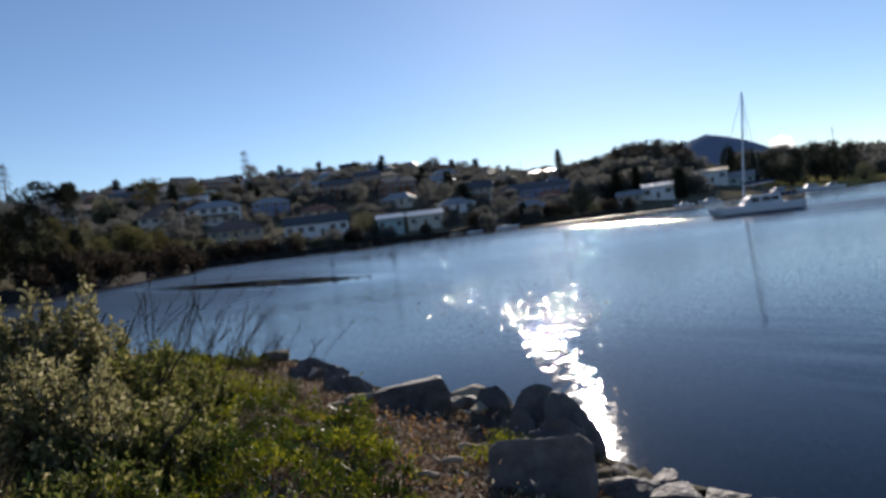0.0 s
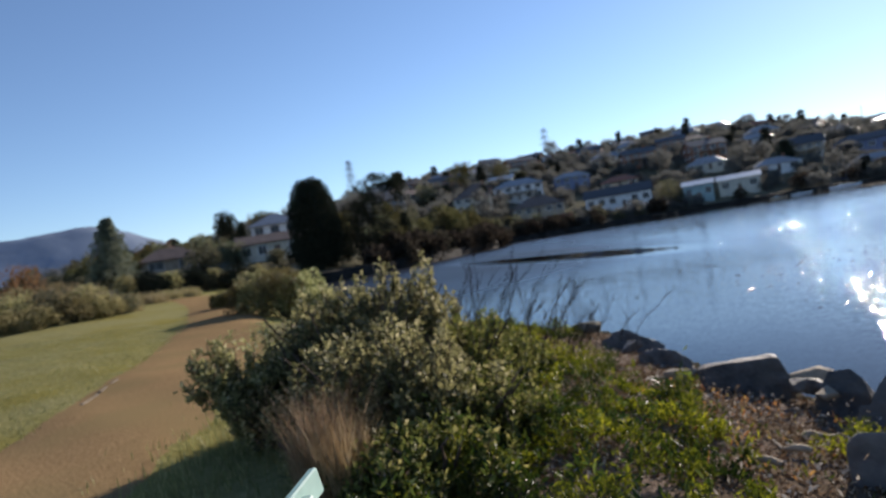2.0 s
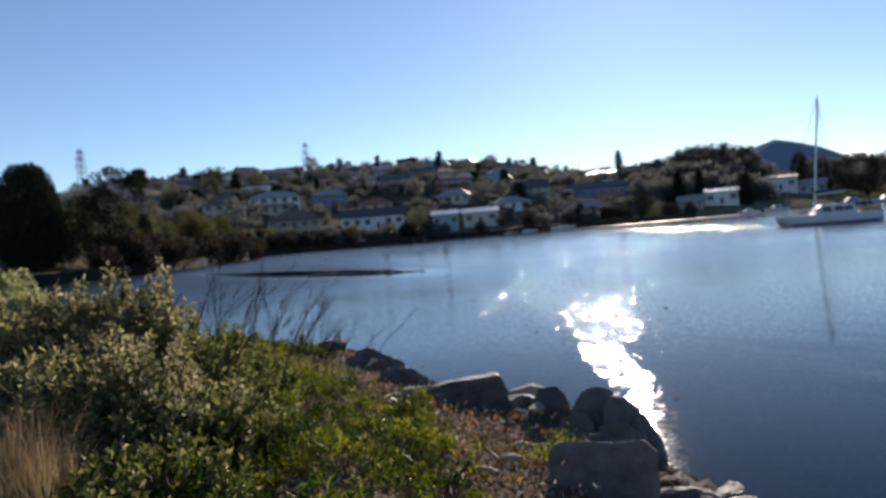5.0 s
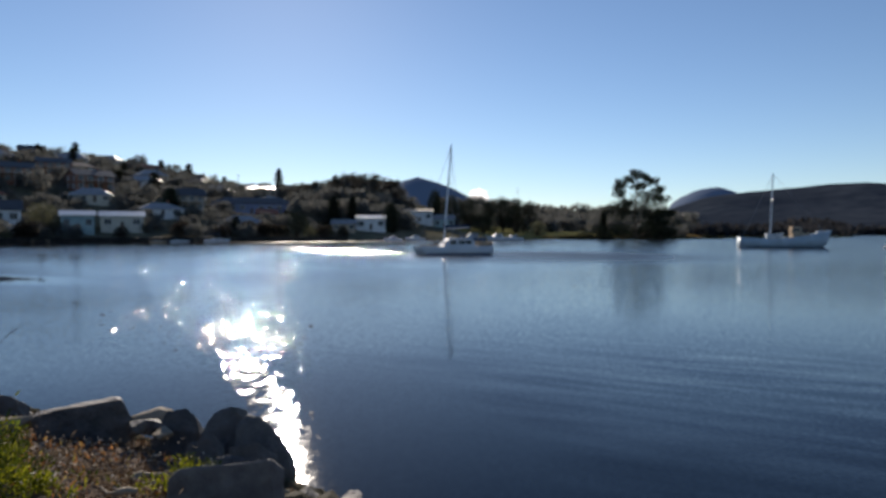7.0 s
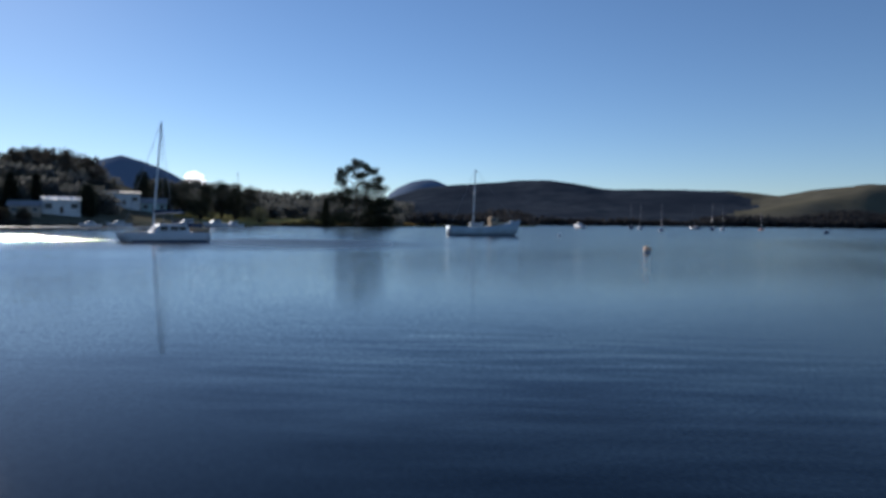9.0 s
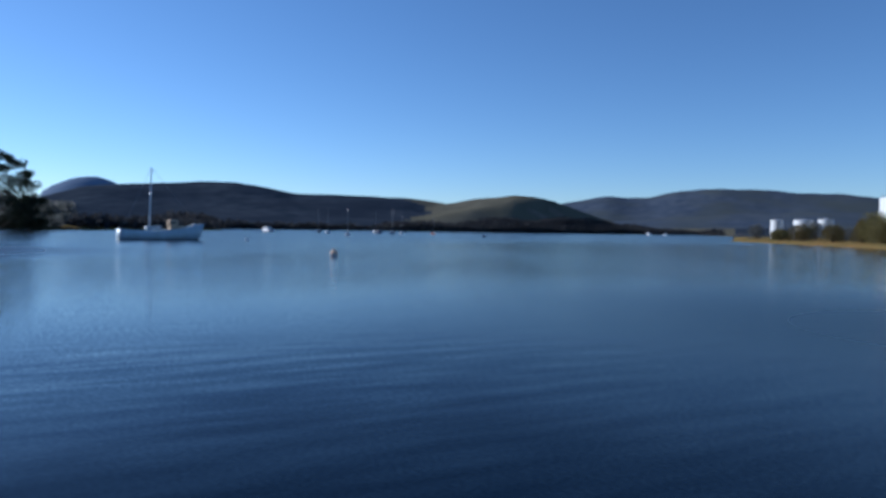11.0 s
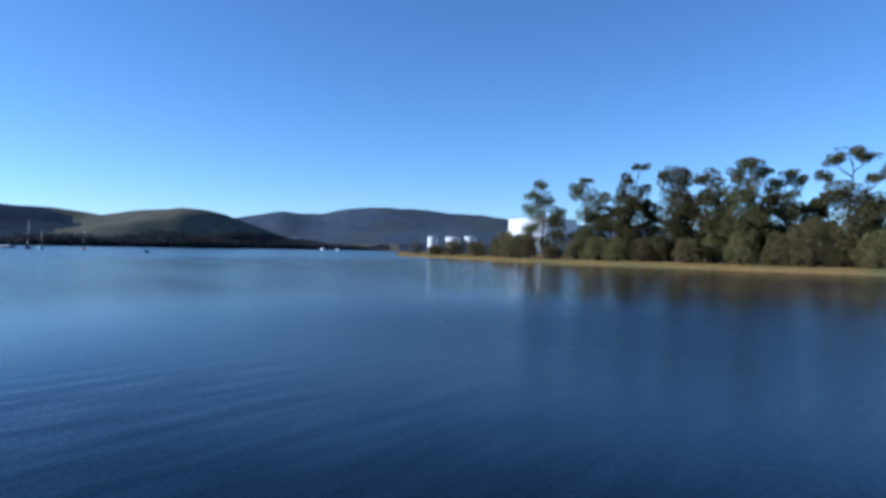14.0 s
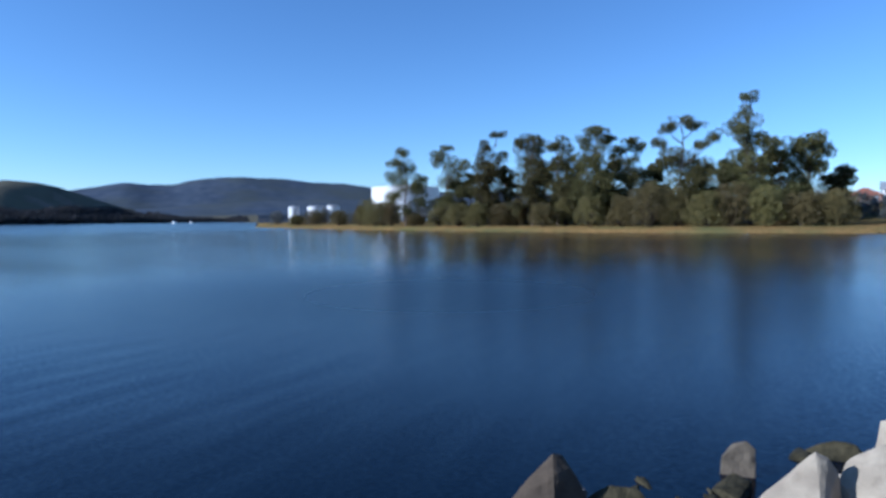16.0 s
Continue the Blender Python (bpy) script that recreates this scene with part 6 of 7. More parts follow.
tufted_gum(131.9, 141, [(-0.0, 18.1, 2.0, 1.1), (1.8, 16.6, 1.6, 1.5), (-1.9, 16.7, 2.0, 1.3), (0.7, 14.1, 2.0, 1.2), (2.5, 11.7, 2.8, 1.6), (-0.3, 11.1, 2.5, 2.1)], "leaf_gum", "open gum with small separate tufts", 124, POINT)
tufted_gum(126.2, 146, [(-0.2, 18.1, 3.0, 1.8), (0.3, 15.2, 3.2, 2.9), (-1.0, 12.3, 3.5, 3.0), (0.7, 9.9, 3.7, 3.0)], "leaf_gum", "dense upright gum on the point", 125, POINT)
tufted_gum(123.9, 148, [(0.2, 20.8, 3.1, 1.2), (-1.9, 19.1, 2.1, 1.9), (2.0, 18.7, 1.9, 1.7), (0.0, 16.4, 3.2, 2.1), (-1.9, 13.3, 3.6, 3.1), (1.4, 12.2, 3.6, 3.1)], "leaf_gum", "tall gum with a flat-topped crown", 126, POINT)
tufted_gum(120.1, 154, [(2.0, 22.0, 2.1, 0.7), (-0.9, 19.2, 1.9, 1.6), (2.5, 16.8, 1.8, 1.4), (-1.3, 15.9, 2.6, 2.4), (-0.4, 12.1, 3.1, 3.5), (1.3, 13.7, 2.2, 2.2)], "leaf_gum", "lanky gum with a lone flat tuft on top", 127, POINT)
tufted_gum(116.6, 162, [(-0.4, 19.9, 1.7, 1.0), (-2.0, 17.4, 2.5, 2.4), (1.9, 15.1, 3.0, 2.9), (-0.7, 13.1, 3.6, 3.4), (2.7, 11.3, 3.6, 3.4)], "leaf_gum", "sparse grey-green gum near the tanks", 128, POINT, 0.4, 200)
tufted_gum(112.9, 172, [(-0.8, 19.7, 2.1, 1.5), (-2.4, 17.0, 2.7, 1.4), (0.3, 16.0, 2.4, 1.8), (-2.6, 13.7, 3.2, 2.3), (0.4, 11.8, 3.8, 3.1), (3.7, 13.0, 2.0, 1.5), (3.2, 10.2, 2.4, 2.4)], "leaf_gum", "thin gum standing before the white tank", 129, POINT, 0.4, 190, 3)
for i, (az, r, el, s) in enumerate([(118.6, 161, 4.1, 7), (121.8, 157, 4.7, 8), (125.0, 155, 5.1, 8), (127.6, 151, 5.4, 8), (130.6, 149, 5.4, 8), (133.6, 147, 4.5, 8), (137.8, 143, 4.4, 9), (139.5, 141, 4.7, 8), (143.4, 143, 5.1, 8), (147.2, 143, 3.9, 8)]):
    x, y = polar(az, r)
    tree(x, y, "crowns", 2.4 + r * math.tan(radians(el)) - ground_z(x, y), s, "leaf_gum", "younger gum filling the wood on the point", 135 + i, 150, 0.40, group=POINT, bare=0.05, limbs=13, wide=1.0)
for i, (az, el, w, back) in enumerate([(103.5, 0.9, 1.6, 8), (105.0, 1.0, 1.7, 8), (107.0, 1.2, 2.0, 8), (108.9, 2.1, 1.5, 12), (110.2, 1.7, 2.0, 9), (111.6, 2.3, 2.0, 11), (113.7, 1.0, 1.8, 9), (115.8, 1.2, 2.0, 12), (117.5, 2.0, 2.8, 8),
                                       (119.2, 2.5, 2.2, 9), (121.2, 1.6, 2.2, 13), (122.6, 2.4, 1.8, 15), (124.8, 2.4, 2.6, 7), (126.8, 2.2, 2.0, 13), (128.9, 2.8, 3.2, 6), (131.5, 3.2, 2.6, 7), (133.6, 3.3, 3.4, 6), (135.8, 3.4, 2.8, 9),
                                       (138.0, 3.6, 3.2, 7), (140.0, 3.3, 3.0, 8), (142.5, 3.5, 3.2, 7), (145.0, 3.2, 3.4, 8), (147.2, 2.4, 2.8, 9), (109.6, 2.5, 2.4, 14), (110.9, 2.7, 2.2, 14)]):
    r = np.interp(az, [100, 106, 112, 122, 136, 150], [253, 202, 160, 136, 119, 117]) + back
    x, y = polar(az, r)
    tree(x, y, "dome", (2.4 + r * math.tan(radians(el)) - ground_z(x, y)) * (0.66, 0.9, 0.78)[i % 3], r * radians(w) * (0.95, 1.15, 0.85)[i % 3], "leaf_shrub", "rounded olive-green coastal shrub on the point", 150 + i, 330, 0.30, name="shrub", category="shrub",
         group="shrubs along the point")
rng = np.random.RandomState(9)
for az in np.arange(101, 152, 1.1):
    for back in (32, 55):
        r = np.interp(az, [100, 106, 112, 122, 136, 150], [253, 202, 160, 136, 119, 117]) + back + rng.uniform(-8, 8)
        x, y = polar(az + rng.uniform(-0.5, 0.5), r)
        if az < 118 and rng.uniform() < 0.6:
            continue
        scatter(kinds[(0, 1, 4, 5)[int(rng.randint(4))]], placed(x, y, rng.uniform(0, 360), rng.uniform(0.45, 0.72)), False)
join_greenery()


# ---------- the near bank: path, lawn edge, hedge ----------
def ribbon(pts, name, mat, lift, label, category, across=8):
    """A strip laid on the ground along points (x, y, half width)."""
    dense = []
    for a, b in zip(pts, pts[1:]):
        n = max(2, int(math.hypot(b[0] - a[0], b[1] - a[1]) / 0.35))
        dense += [tuple(a[k] + (b[k] - a[k]) * i / n for k in range(3)) for i in range(n)]
    dense.append(pts[-1])
    d = np.array(dense)
    for _ in range(12):
        d[1:-1] = 0.25 * d[:-2] + 0.5 * d[1:-1] + 0.25 * d[2:]
    tan = np.gradient(d[:, :2], axis=0)
    tan /= np.linalg.norm(tan, axis=1, keepdims=True)
    nor = np.stack([-tan[:, 1], tan[:, 0]], -1)
    s = np.linspace(-1, 1, across)
    wav = 1 + 0.06 * wobble(d[:, 0], d[:, 1], 1.7, 41)
    x = d[:, 0:1] + nor[:, 0:1] * s * d[:, 2:3] * wav[:, None]
    y = d[:, 1:2] + nor[:, 1:2] * s * d[:, 2:3] * wav[:, None]
    z = land_height(x, y) + lift - 0.03 * (np.abs(s) > 0.99)
    v = np.stack([x, y, z], -1).reshape(-1, 3)
    i, j = np.meshgrid(np.arange(len(d) - 1), np.arange(across - 1), indexing="ij")
    f = np.stack([i * across + j, i * across + j + 1, (i + 1) * across + j + 1, (i + 1) * across + j], -1).reshape(-1, 4)
    me = quick_mesh(name, v, f, [mat], smooth=True)
    if me.polygons[0].normal.z < 0:
        me.flip_normals()
    return tagged(new(name, me), label, category, kind="structure")


ribbon([(-3.0, -6, 1.25), (-4.6, -1.5, 1.25), (-6.0, 3.1, 1.2), (-8.0, 6.2, 1.25), (-11.3, 10.2, 1.4), (-16.2, 15.4, 1.6), (-24, 23.6, 1.8), (-33, 32, 2.0), (-43, 39, 2.0)], "path", M["path"], 0.025,
       "packed brown gravel footpath through the lawn", "path")
bm = bmesh.new()
for i, (x, y) in enumerate([(-9.1, 5.95), (-9.42, 6.32), (-9.74, 6.69), (-10.3, 7.3)]):
    block(bm, x, y, ground_z(x, y) - 0.05, 0.46, 0.06, 0.08, pose(0, 0, 0, 0, 0, 131), 0.012)
edging = thing("path_edging", pose(0, 0, 0), "worn pale stone edging between path and lawn", "edging")
part("kerb_stone", bm, M["tan_rock"], edging)


def blades(name, x, y, h, w, mat, label, category, rng, spread=0.35, kind="stuff", bend=0.5):
    """Grass blades as narrow bent strips rooted at x, y."""
    n = len(x)
    z = land_height(x, y) - 0.02
    a = rng.uniform(0, 2 * math.pi, n)
    out = np.stack([np.cos(a), np.sin(a)], -1) * (rng.uniform(0, 1, n) * spread)[:, None]
    hh = h * rng.uniform(0.5, 1.2, n)
    side = np.stack([-np.sin(a), np.cos(a)], -1) * (w / 2)
    base, p = np.stack([x, y], -1), []
    for t, k in ((0.0, 1.0), (0.55, 0.8)):
        c = base + out * hh[:, None] * t ** (1 + bend)
        for s in (-1, 1):
            p.append(np.concatenate([c + s * side * k, (z + hh * t)[:, None]], 1))
    tip = np.concatenate([base + out * hh[:, None], (z + hh * 0.98)[:, None]], 1)
    v = np.stack([p[0], p[1], p[2], p[3], tip], 1).reshape(-1, 3)
    q = (np.arange(n) * 5)[:, None]
    f = np.concatenate([q + [0, 1, 3], q + [0, 3, 2], q + [2, 3, 4]])
    me = quick_mesh(name, v, f, [M[mat]])
    return me


def stuff(name, me, label, category):
    return tagged(new(name, me), label, category, kind="stuff")


rng = np.random.RandomState(21)
# lawn turf on the far side of the path
n = 60000
az, r = rng.uniform(-66, -42, n), rng.uniform(0, 1, n) ** 0.5 * 26 + 6.5
x, y = r * np.sin(np.radians(az)), r * np.cos(np.radians(az))
line = np.interp(x, [-43, -33, -24, -16.2, -11.3, -8.0, -6.0, -4.6], [39, 32, 23.6, 15.4, 10.2, 6.2, 3.1, -1.5])
keep = (y < line - 1.9 - 0.25 * wobble(x, y, 1.3, 44))
stuff("lawn_grass", blades("lawn_grass", x[keep], y[keep], 0.055, 0.016, "grass", "", "", rng, 0.8), "short mown lawn with dry patches", "grass")
# ragged grass along the near side of the path
n = 5000
t = rng.uniform(0, 1, n)
x = np.interp(t, [0, 0.3, 0.6, 1], [-3.6, -5.0, -7.6, -16]) + rng.normal(0.45, 0.35, n)
y = np.interp(t, [0, 0.3, 0.6, 1], [1.5, 4.2, 8.4, 17.2]) - 0.35 + rng.normal(0, 0.3, n)
stuff("verge_grass", blades("verge_grass", x, y, 0.13, 0.012, "grass", "", "", rng, 0.6), "ragged grass verge beside the path", "grass")


def sedge_clump(x, y, h, spread, label, seed, mat="leaf_sedge", n=1500, wide=0.03):
    rs = np.random.RandomState(seed)
    a, q = rs.uniform(0, 2 * math.pi, n), rs.uniform(0, 1, n) ** 0.7 * spread * 0.5
    bx, by = x + q * np.cos(a), y + q * np.sin(a)
    ob = new("grass_tussock", blades("grass_tussock", bx, by, h, wide, mat, "", "", rs, 0.45))
    return tagged(ob, label, "grass tussock", "tussocks at the lawn's edge")


for i, (az, r, h, s) in enumerate([(-63.5, 43, 1.5, 4), (-61.2, 45, 1.3, 4), (-58.6, 47, 1.9, 4), (-56.2, 48, 2.1, 4), (-53.2, 47, 1.2, 3), (-51.0, 54, 0.9, 3), (-49.4, 58, 0.8, 2), (-47.9, 60, 0.8, 2)]):
    sedge_clump(*polar(az, r), h, s, "pale tussock grass at the lawn's edge", 300 + i, n=800)
for i, (az, r, h, s) in enumerate([(-64.8, 41.5, 1.6, 3.6), (-62.9, 42, 1.7, 3.2), (-61.3, 41.8, 1.2, 2.8), (-60.2, 43.5, 2.0, 3.4), (-58.9, 42, 1.2, 2.6), (-57.8, 43.5, 2.0, 3.0), (-56.4, 43, 1.6, 2.8), (-55.4, 44, 2.0, 2.6), (-54.2, 44, 1.3, 2.4),
                                   (-53.0, 45.5, 1.0, 2.2), (-59.6, 48, 2.3, 4.4), (-57.0, 49, 2.4, 4.2), (-62.2, 48, 2.3, 4.4)]):
    tree(*polar(az, r), "dome", h, s, ("leaf_scrub", "leaf_garden", "leaf_scrub", "leaf_sedge")[i % 4], "rounded olive scrub at the lawn's edge", 320 + i, 110, 0.17, name="shrub", category="shrub", group="scrub at the lawn's edge", lobes=13)
for i, (az, r, h, s) in enumerate([(-43.6, 31, 1.5, 1.9), (-42.4, 30, 2.0, 2.4), (-40.8, 29, 2.2, 2.6), (-39.2, 29, 2.1, 2.4), (-45.4, 38, 0.8, 1.6), (-38.0, 27.5, 1.5, 1.9)]):
    tree(*polar(az, r), "dome", h, s, "leaf_near" if i % 2 else "leaf_shrub", "dense grey-green shrub beside the path", 340 + i, 190, 0.13, name="shrub", category="shrub", group="shrubs beside the path")

for i, az in enumerate(np.arange(-52.5, -40.5, 0.85)):
    tree(*polar(az, 74 + 3 * math.sin(i * 1.7)), "dome", (2.3, 1.8, 2.6, 2.0)[i % 4], (2.4, 3.0, 2.6)[i % 3], "leaf_dark" if i % 4 else "leaf_scrub", "low dark shrub at the end of the lawn", 360 + i, 60, 0.26, name="shrub", category="shrub", group="low shrubs at the lawn's end")

# ---------- boulders of the near shore ----------
DARK, PALE = "dark angular dolerite boulder on the bank", "pale quarried boulder at the water's edge"
G = "shore boulders"
def stone(az, r, z, sx, sy, sz, seed, mat="rock", label=DARK, turn=None, **form):
    x, y = polar(az, r)
    return rock(x, y, z, sx, sy, sz, seed, mat, label, turn, group=G, **form)


hewn(-4.5, 7.3, [(-0.40, -0.25, 0.71), (0.0, -0.27, 0.77), (0.37, -0.25, 0.78), (0.52, -0.2, 0.46), (0.36, -0.32, 0.18), (-0.24, -0.32, 0.22), (-0.36, 0.0, 0.70), (0.33, 0.0, 0.76), (0.47, 0.1, 0.4), (-0.3, 0.3, -0.1), (0.4, 0.3, -0.1)], 401, "rock",
     "large dark boulder with a sloping flat top", G, 0.022)
hewn(2.7, 6.7, [(-0.24, -0.2, 0.2), (0.22, -0.24, 0.2), (-0.24, -0.1, 0.48), (-0.10, 0.0, 0.69), (0.05, -0.02, 0.74), (0.15, -0.1, 0.66), (0.24, 0.1, 0.42), (-0.24, 0.24, 0.0), (0.25, 0.25, 0.0)], 402, "rock", "dark broken boulder by the water", G, 0.04)
hewn(6.0, 6.55, [(-0.26, -0.24, 0.2), (0.28, -0.2, 0.2), (-0.20, -0.12, 0.52), (-0.08, 0.0, 0.70), (0.09, 0.0, 0.74), (0.24, 0.06, 0.66), (0.3, -0.1, 0.45), (-0.2, 0.24, 0.0), (0.26, 0.24, 0.0)], 403, "rock", "dark broken boulder with a pale vein", G, 0.04)
hewn(9.3, 6.4, [(-0.26, -0.24, 0.1), (0.30, -0.22, 0.1), (-0.24, -0.1, 0.60), (-0.14, 0.02, 0.69), (-0.02, -0.02, 0.66), (0.10, -0.04, 0.55), (0.28, -0.05, 0.28), (-0.2, 0.22, 0.0), (0.34, 0.22, 0.0)], 404, "rock", "dark rounded boulder sloping down to the water", G, 0.03)
hewn(4.5, 6.1, [(-0.20, -0.1, 0.3), (0.16, -0.1, 0.28), (-0.12, 0.02, 0.55), (0.08, 0.04, 0.60), (0.18, 0.1, 0.48), (-0.14, 0.14, 0.2), (0.16, 0.16, 0.2)], 405, "rock", "small grey rock between boulders", G, 0.04)
hewn(8.2, 5.9, [(-0.22, -0.12, 0.3), (0.24, -0.12, 0.2), (-0.16, 0.0, 0.54), (0.06, 0.03, 0.56), (0.24, 0.06, 0.42), (-0.2, 0.18, 0.2), (0.24, 0.18, 0.1)], 412, "rock", "low grey rock between boulders", G, 0.03)
hewn(6.4, 4.85, [(-0.36, -0.22, 0.1), (0.34, -0.22, 0.1), (-0.38, -0.34, 0.80), (-0.30, -0.34, 0.87), (0.28, -0.32, 0.86), (0.38, -0.2, 0.74), (-0.3, 0.2, 0.66), (0.3, 0.22, 0.66), (-0.4, 0.34, 0.1), (0.42, 0.34, 0.0)], 407, "grey_rock",
     "broad smooth dark boulder beside the water", G, 0.02)
stone(6.2, 5.75, 0.42, 0.42, 0.22, 0.18, 406, "rock", "flat grey slab between boulders", -8)
stone(0.7, 7.2, 0.50, 0.5, 0.24, 0.22, 408, "pale_rock", "long pale sandstone block between boulders", 20)
stone(-8.5, 7.4, 0.60, 0.46, 0.26, 0.16, 409, "pale_rock", "thin pale slab beside a large boulder", -5)
hewn(-9.9, 9.3, [(-0.34, -0.2, 0.2), (0.36, -0.2, 0.1), (-0.32, -0.1, 0.46), (-0.08, 0.0, 0.52), (0.16, -0.04, 0.44), (0.38, 0.0, 0.30), (-0.3, 0.28, 0.0), (0.36, 0.28, 0.0)], 410, "rock", "low dark wedge of rock at the bank's edge", G)
hewn(-12.2, 10.6, [(-0.5, -0.25, 0.2), (0.5, -0.25, 0.1), (-0.44, -0.1, 0.52), (-0.14, 0.0, 0.60), (0.2, -0.05, 0.48), (0.54, 0.0, 0.30), (-0.4, 0.3, 0.0), (0.5, 0.3, 0.0)], 411, "rock", "long dark wedge of rock at the bank's edge", G)
stone(-15.6, 12.0, 0.50, 0.6, 0.4, 0.20, 415, "tan_rock", "weathered pale stone on the bank")
stone(-12.4, 8.7, 0.72, 0.3, 0.25, 0.2, 416)
stone(0.6, 6.9, 0.52, 0.24, 0.2, 0.16, 417)
stone(1.4, 6.5, 0.56, 0.22, 0.18, 0.14, 418, "pale_rock", "small pale stone among boulders")
stone(-0.6, 6.75, 0.56, 0.2, 0.16, 0.14, 419)
stone(2.4, 7.3, 0.25, 0.45, 0.4, 0.35, 420)
for i, (az, r, z, s) in enumerate([(12.6, 5.6, 0.10, 0.5), (14.6, 5.35, 0.12, 0.4), (16.8, 5.4, 0.10, 0.46), (19.0, 5.3, 0.04, 0.36), (21.0, 5.1, 0.08, 0.4), (24.8, 5.25, 0.0, 0.34), (13.2, 4.9, 0.26, 0.5), (11.8, 5.1, 0.25, 0.4), (17.0, 4.7, 0.25, 0.5), (21.5, 4.5, 0.3, 0.5), (27, 4.4, 0.25, 0.5)]):
    stone(az, r, z, s, s * 0.85, s * 0.6, 430 + i, ("rock", "mossy")[i % 2], "weedy dark stone at the water's edge")
# boulders on the other side of the standing place
hewn(126.0, 4.7, [(-0.01, 0.0, 0.82), (0.05, 0.05, 0.8), (-0.15, -0.05, 0.68), (-0.34, -0.1, 0.44), (-0.52, 0.0, 0.1), (-0.35, 0.35, 0.0), (0.02, -0.3, 0.25), (0.0, -0.12, 0.7), (0.1, -0.02, 0.72), (0.22, 0.0, 0.52), (0.3, 0.05, 0.1), (0.3, 0.3, 0.0), (0.0, 0.4, 0.0)], 451, "brown_rock", "pointed brown boulder at the water", G, 0.02)
hewn(131.0, 4.8, [(-0.22, -0.2, 0.1), (0.26, -0.2, 0.1), (-0.19, -0.1, 0.52), (-0.05, 0.0, 0.58), (0.16, 0.0, 0.57), (0.23, -0.05, 0.48), (-0.2, 0.2, 0.3), (0.24, 0.2, 0.2), (-0.2, 0.25, 0.0), (0.24, 0.25, 0.0)], 452, "mossy", "low dark squarish boulder at the water", G, 0.03)
hewn(139.4, 6.9, [(-0.05, -0.1, -0.1), (0.25, -0.1, -0.1), (-0.04, -0.08, 0.16), (0.04, 0.0, 0.26), (0.17, 0.0, 0.32), (0.25, 0.0, 0.25), (0.0, 0.15, 0.1), (0.24, 0.15, 0.1), (-0.05, 0.2, -0.1), (0.25, 0.2, -0.1)], 453, "tan_rock", "small tan stone standing in the water", G, 0.03)
stone(139.9, 6.45, 0.0, 0.5, 0.3, 0.16, 465, "mossy", "weedy stone standing in the water")
stone(144.6, 7.6, -0.01, 0.44, 0.3, 0.14, 454, "mossy", "low weedy stone standing in the water")
hewn(146.6, 7.75, [(-0.28, -0.15, -0.1), (0.3, -0.15, -0.1), (-0.26, -0.05, 0.03), (-0.12, 0.0, 0.11), (0.02, 0.02, 0.17), (0.2, 0.0, 0.16), (0.28, 0.0, 0.08), (-0.2, 0.2, 0.0), (0.28, 0.2, 0.0)], 455, "mossy", "broad brown stone standing in the water", G, 0.025)
hewn(144.6, 4.75, [(0.05, 0.0, 1.0), (-0.06, -0.03, 0.88), (-0.21, -0.08, 0.73), (-0.36, -0.12, 0.55), (-0.5, 0.0, 0.2), (-0.42, 0.3, 0.0), (0.05, -0.4, 0.25), (0.08, -0.22, 0.68), (0.12, 0.02, 0.96), (0.17, 0.04, 0.88), (0.2, 0.05, 0.58), (0.28, 0.15, 0.0), (0.0, 0.45, 0.0)], 456, "pale_rock", "sharp-edged pale boulder on the near shore", G, 0.018)
hewn(148.5, 5.0, [(-0.16, -0.2, 0.4), (-0.15, -0.1, 0.78), (-0.12, 0.0, 0.88), (-0.03, 0.02, 0.94), (0.09, 0.03, 1.02), (0.22, 0.03, 1.07), (0.55, 0.05, 1.1), (0.5, -0.35, 0.83), (0.1, -0.45, 0.58), (-0.15, -0.4, 0.0), (0.55, -0.4, 0.2), (0.55, 0.4, 0.2), (-0.15, 0.35, 0.2)], 457, "pale_rock", PALE, G, 0.025)
hewn(150.5, 5.9, [(-0.15, -0.2, 0.4), (-0.15, -0.1, 0.74), (-0.12, -0.05, 0.93), (0.05, -0.05, 0.97), (0.4, -0.1, 1.0), (0.4, -0.2, 0.3), (-0.12, 0.3, 0.83), (0.4, 0.3, 0.88), (-0.15, 0.3, 0.0), (0.4, 0.3, 0.0), (-0.15, -0.25, 0.0), (0.4, -0.25, 0.0)], 458, "pale_rock", "squarish pale boulder behind a larger one", G, 0.02)
stone(146.5, 5.4, 0.38, 0.3, 0.3, 0.5, 459, "pale_rock", "small pale stone between boulders")
stone(136.0, 4.45, 0.22, 0.4, 0.36, 0.36, 460, "mossy", "weedy stone at the water's edge")
stone(138.6, 4.6, 0.22, 0.3, 0.26, 0.28, 461, "tan_rock", "small tan stone at the water's edge")
stone(154.0, 4.6, 0.5, 0.7, 0.6, 0.8, 462, "pale_rock", PALE)
stone(121.0, 4.3, 0.3, 0.5, 0.45, 0.5, 463, "rock", "dark boulder at the water's edge")


rs0 = np.random.RandomState(18)
for i in range(20):
    stone(rs0.uniform(131, 142), rs0.uniform(5.2, 6.4), rs0.uniform(-0.07, -0.02), rs0.uniform(0.12, 0.34), rs0.uniform(0.12, 0.26), rs0.uniform(0.12, 0.16), 470 + i, "mossy", "small weedy stone just under the water")


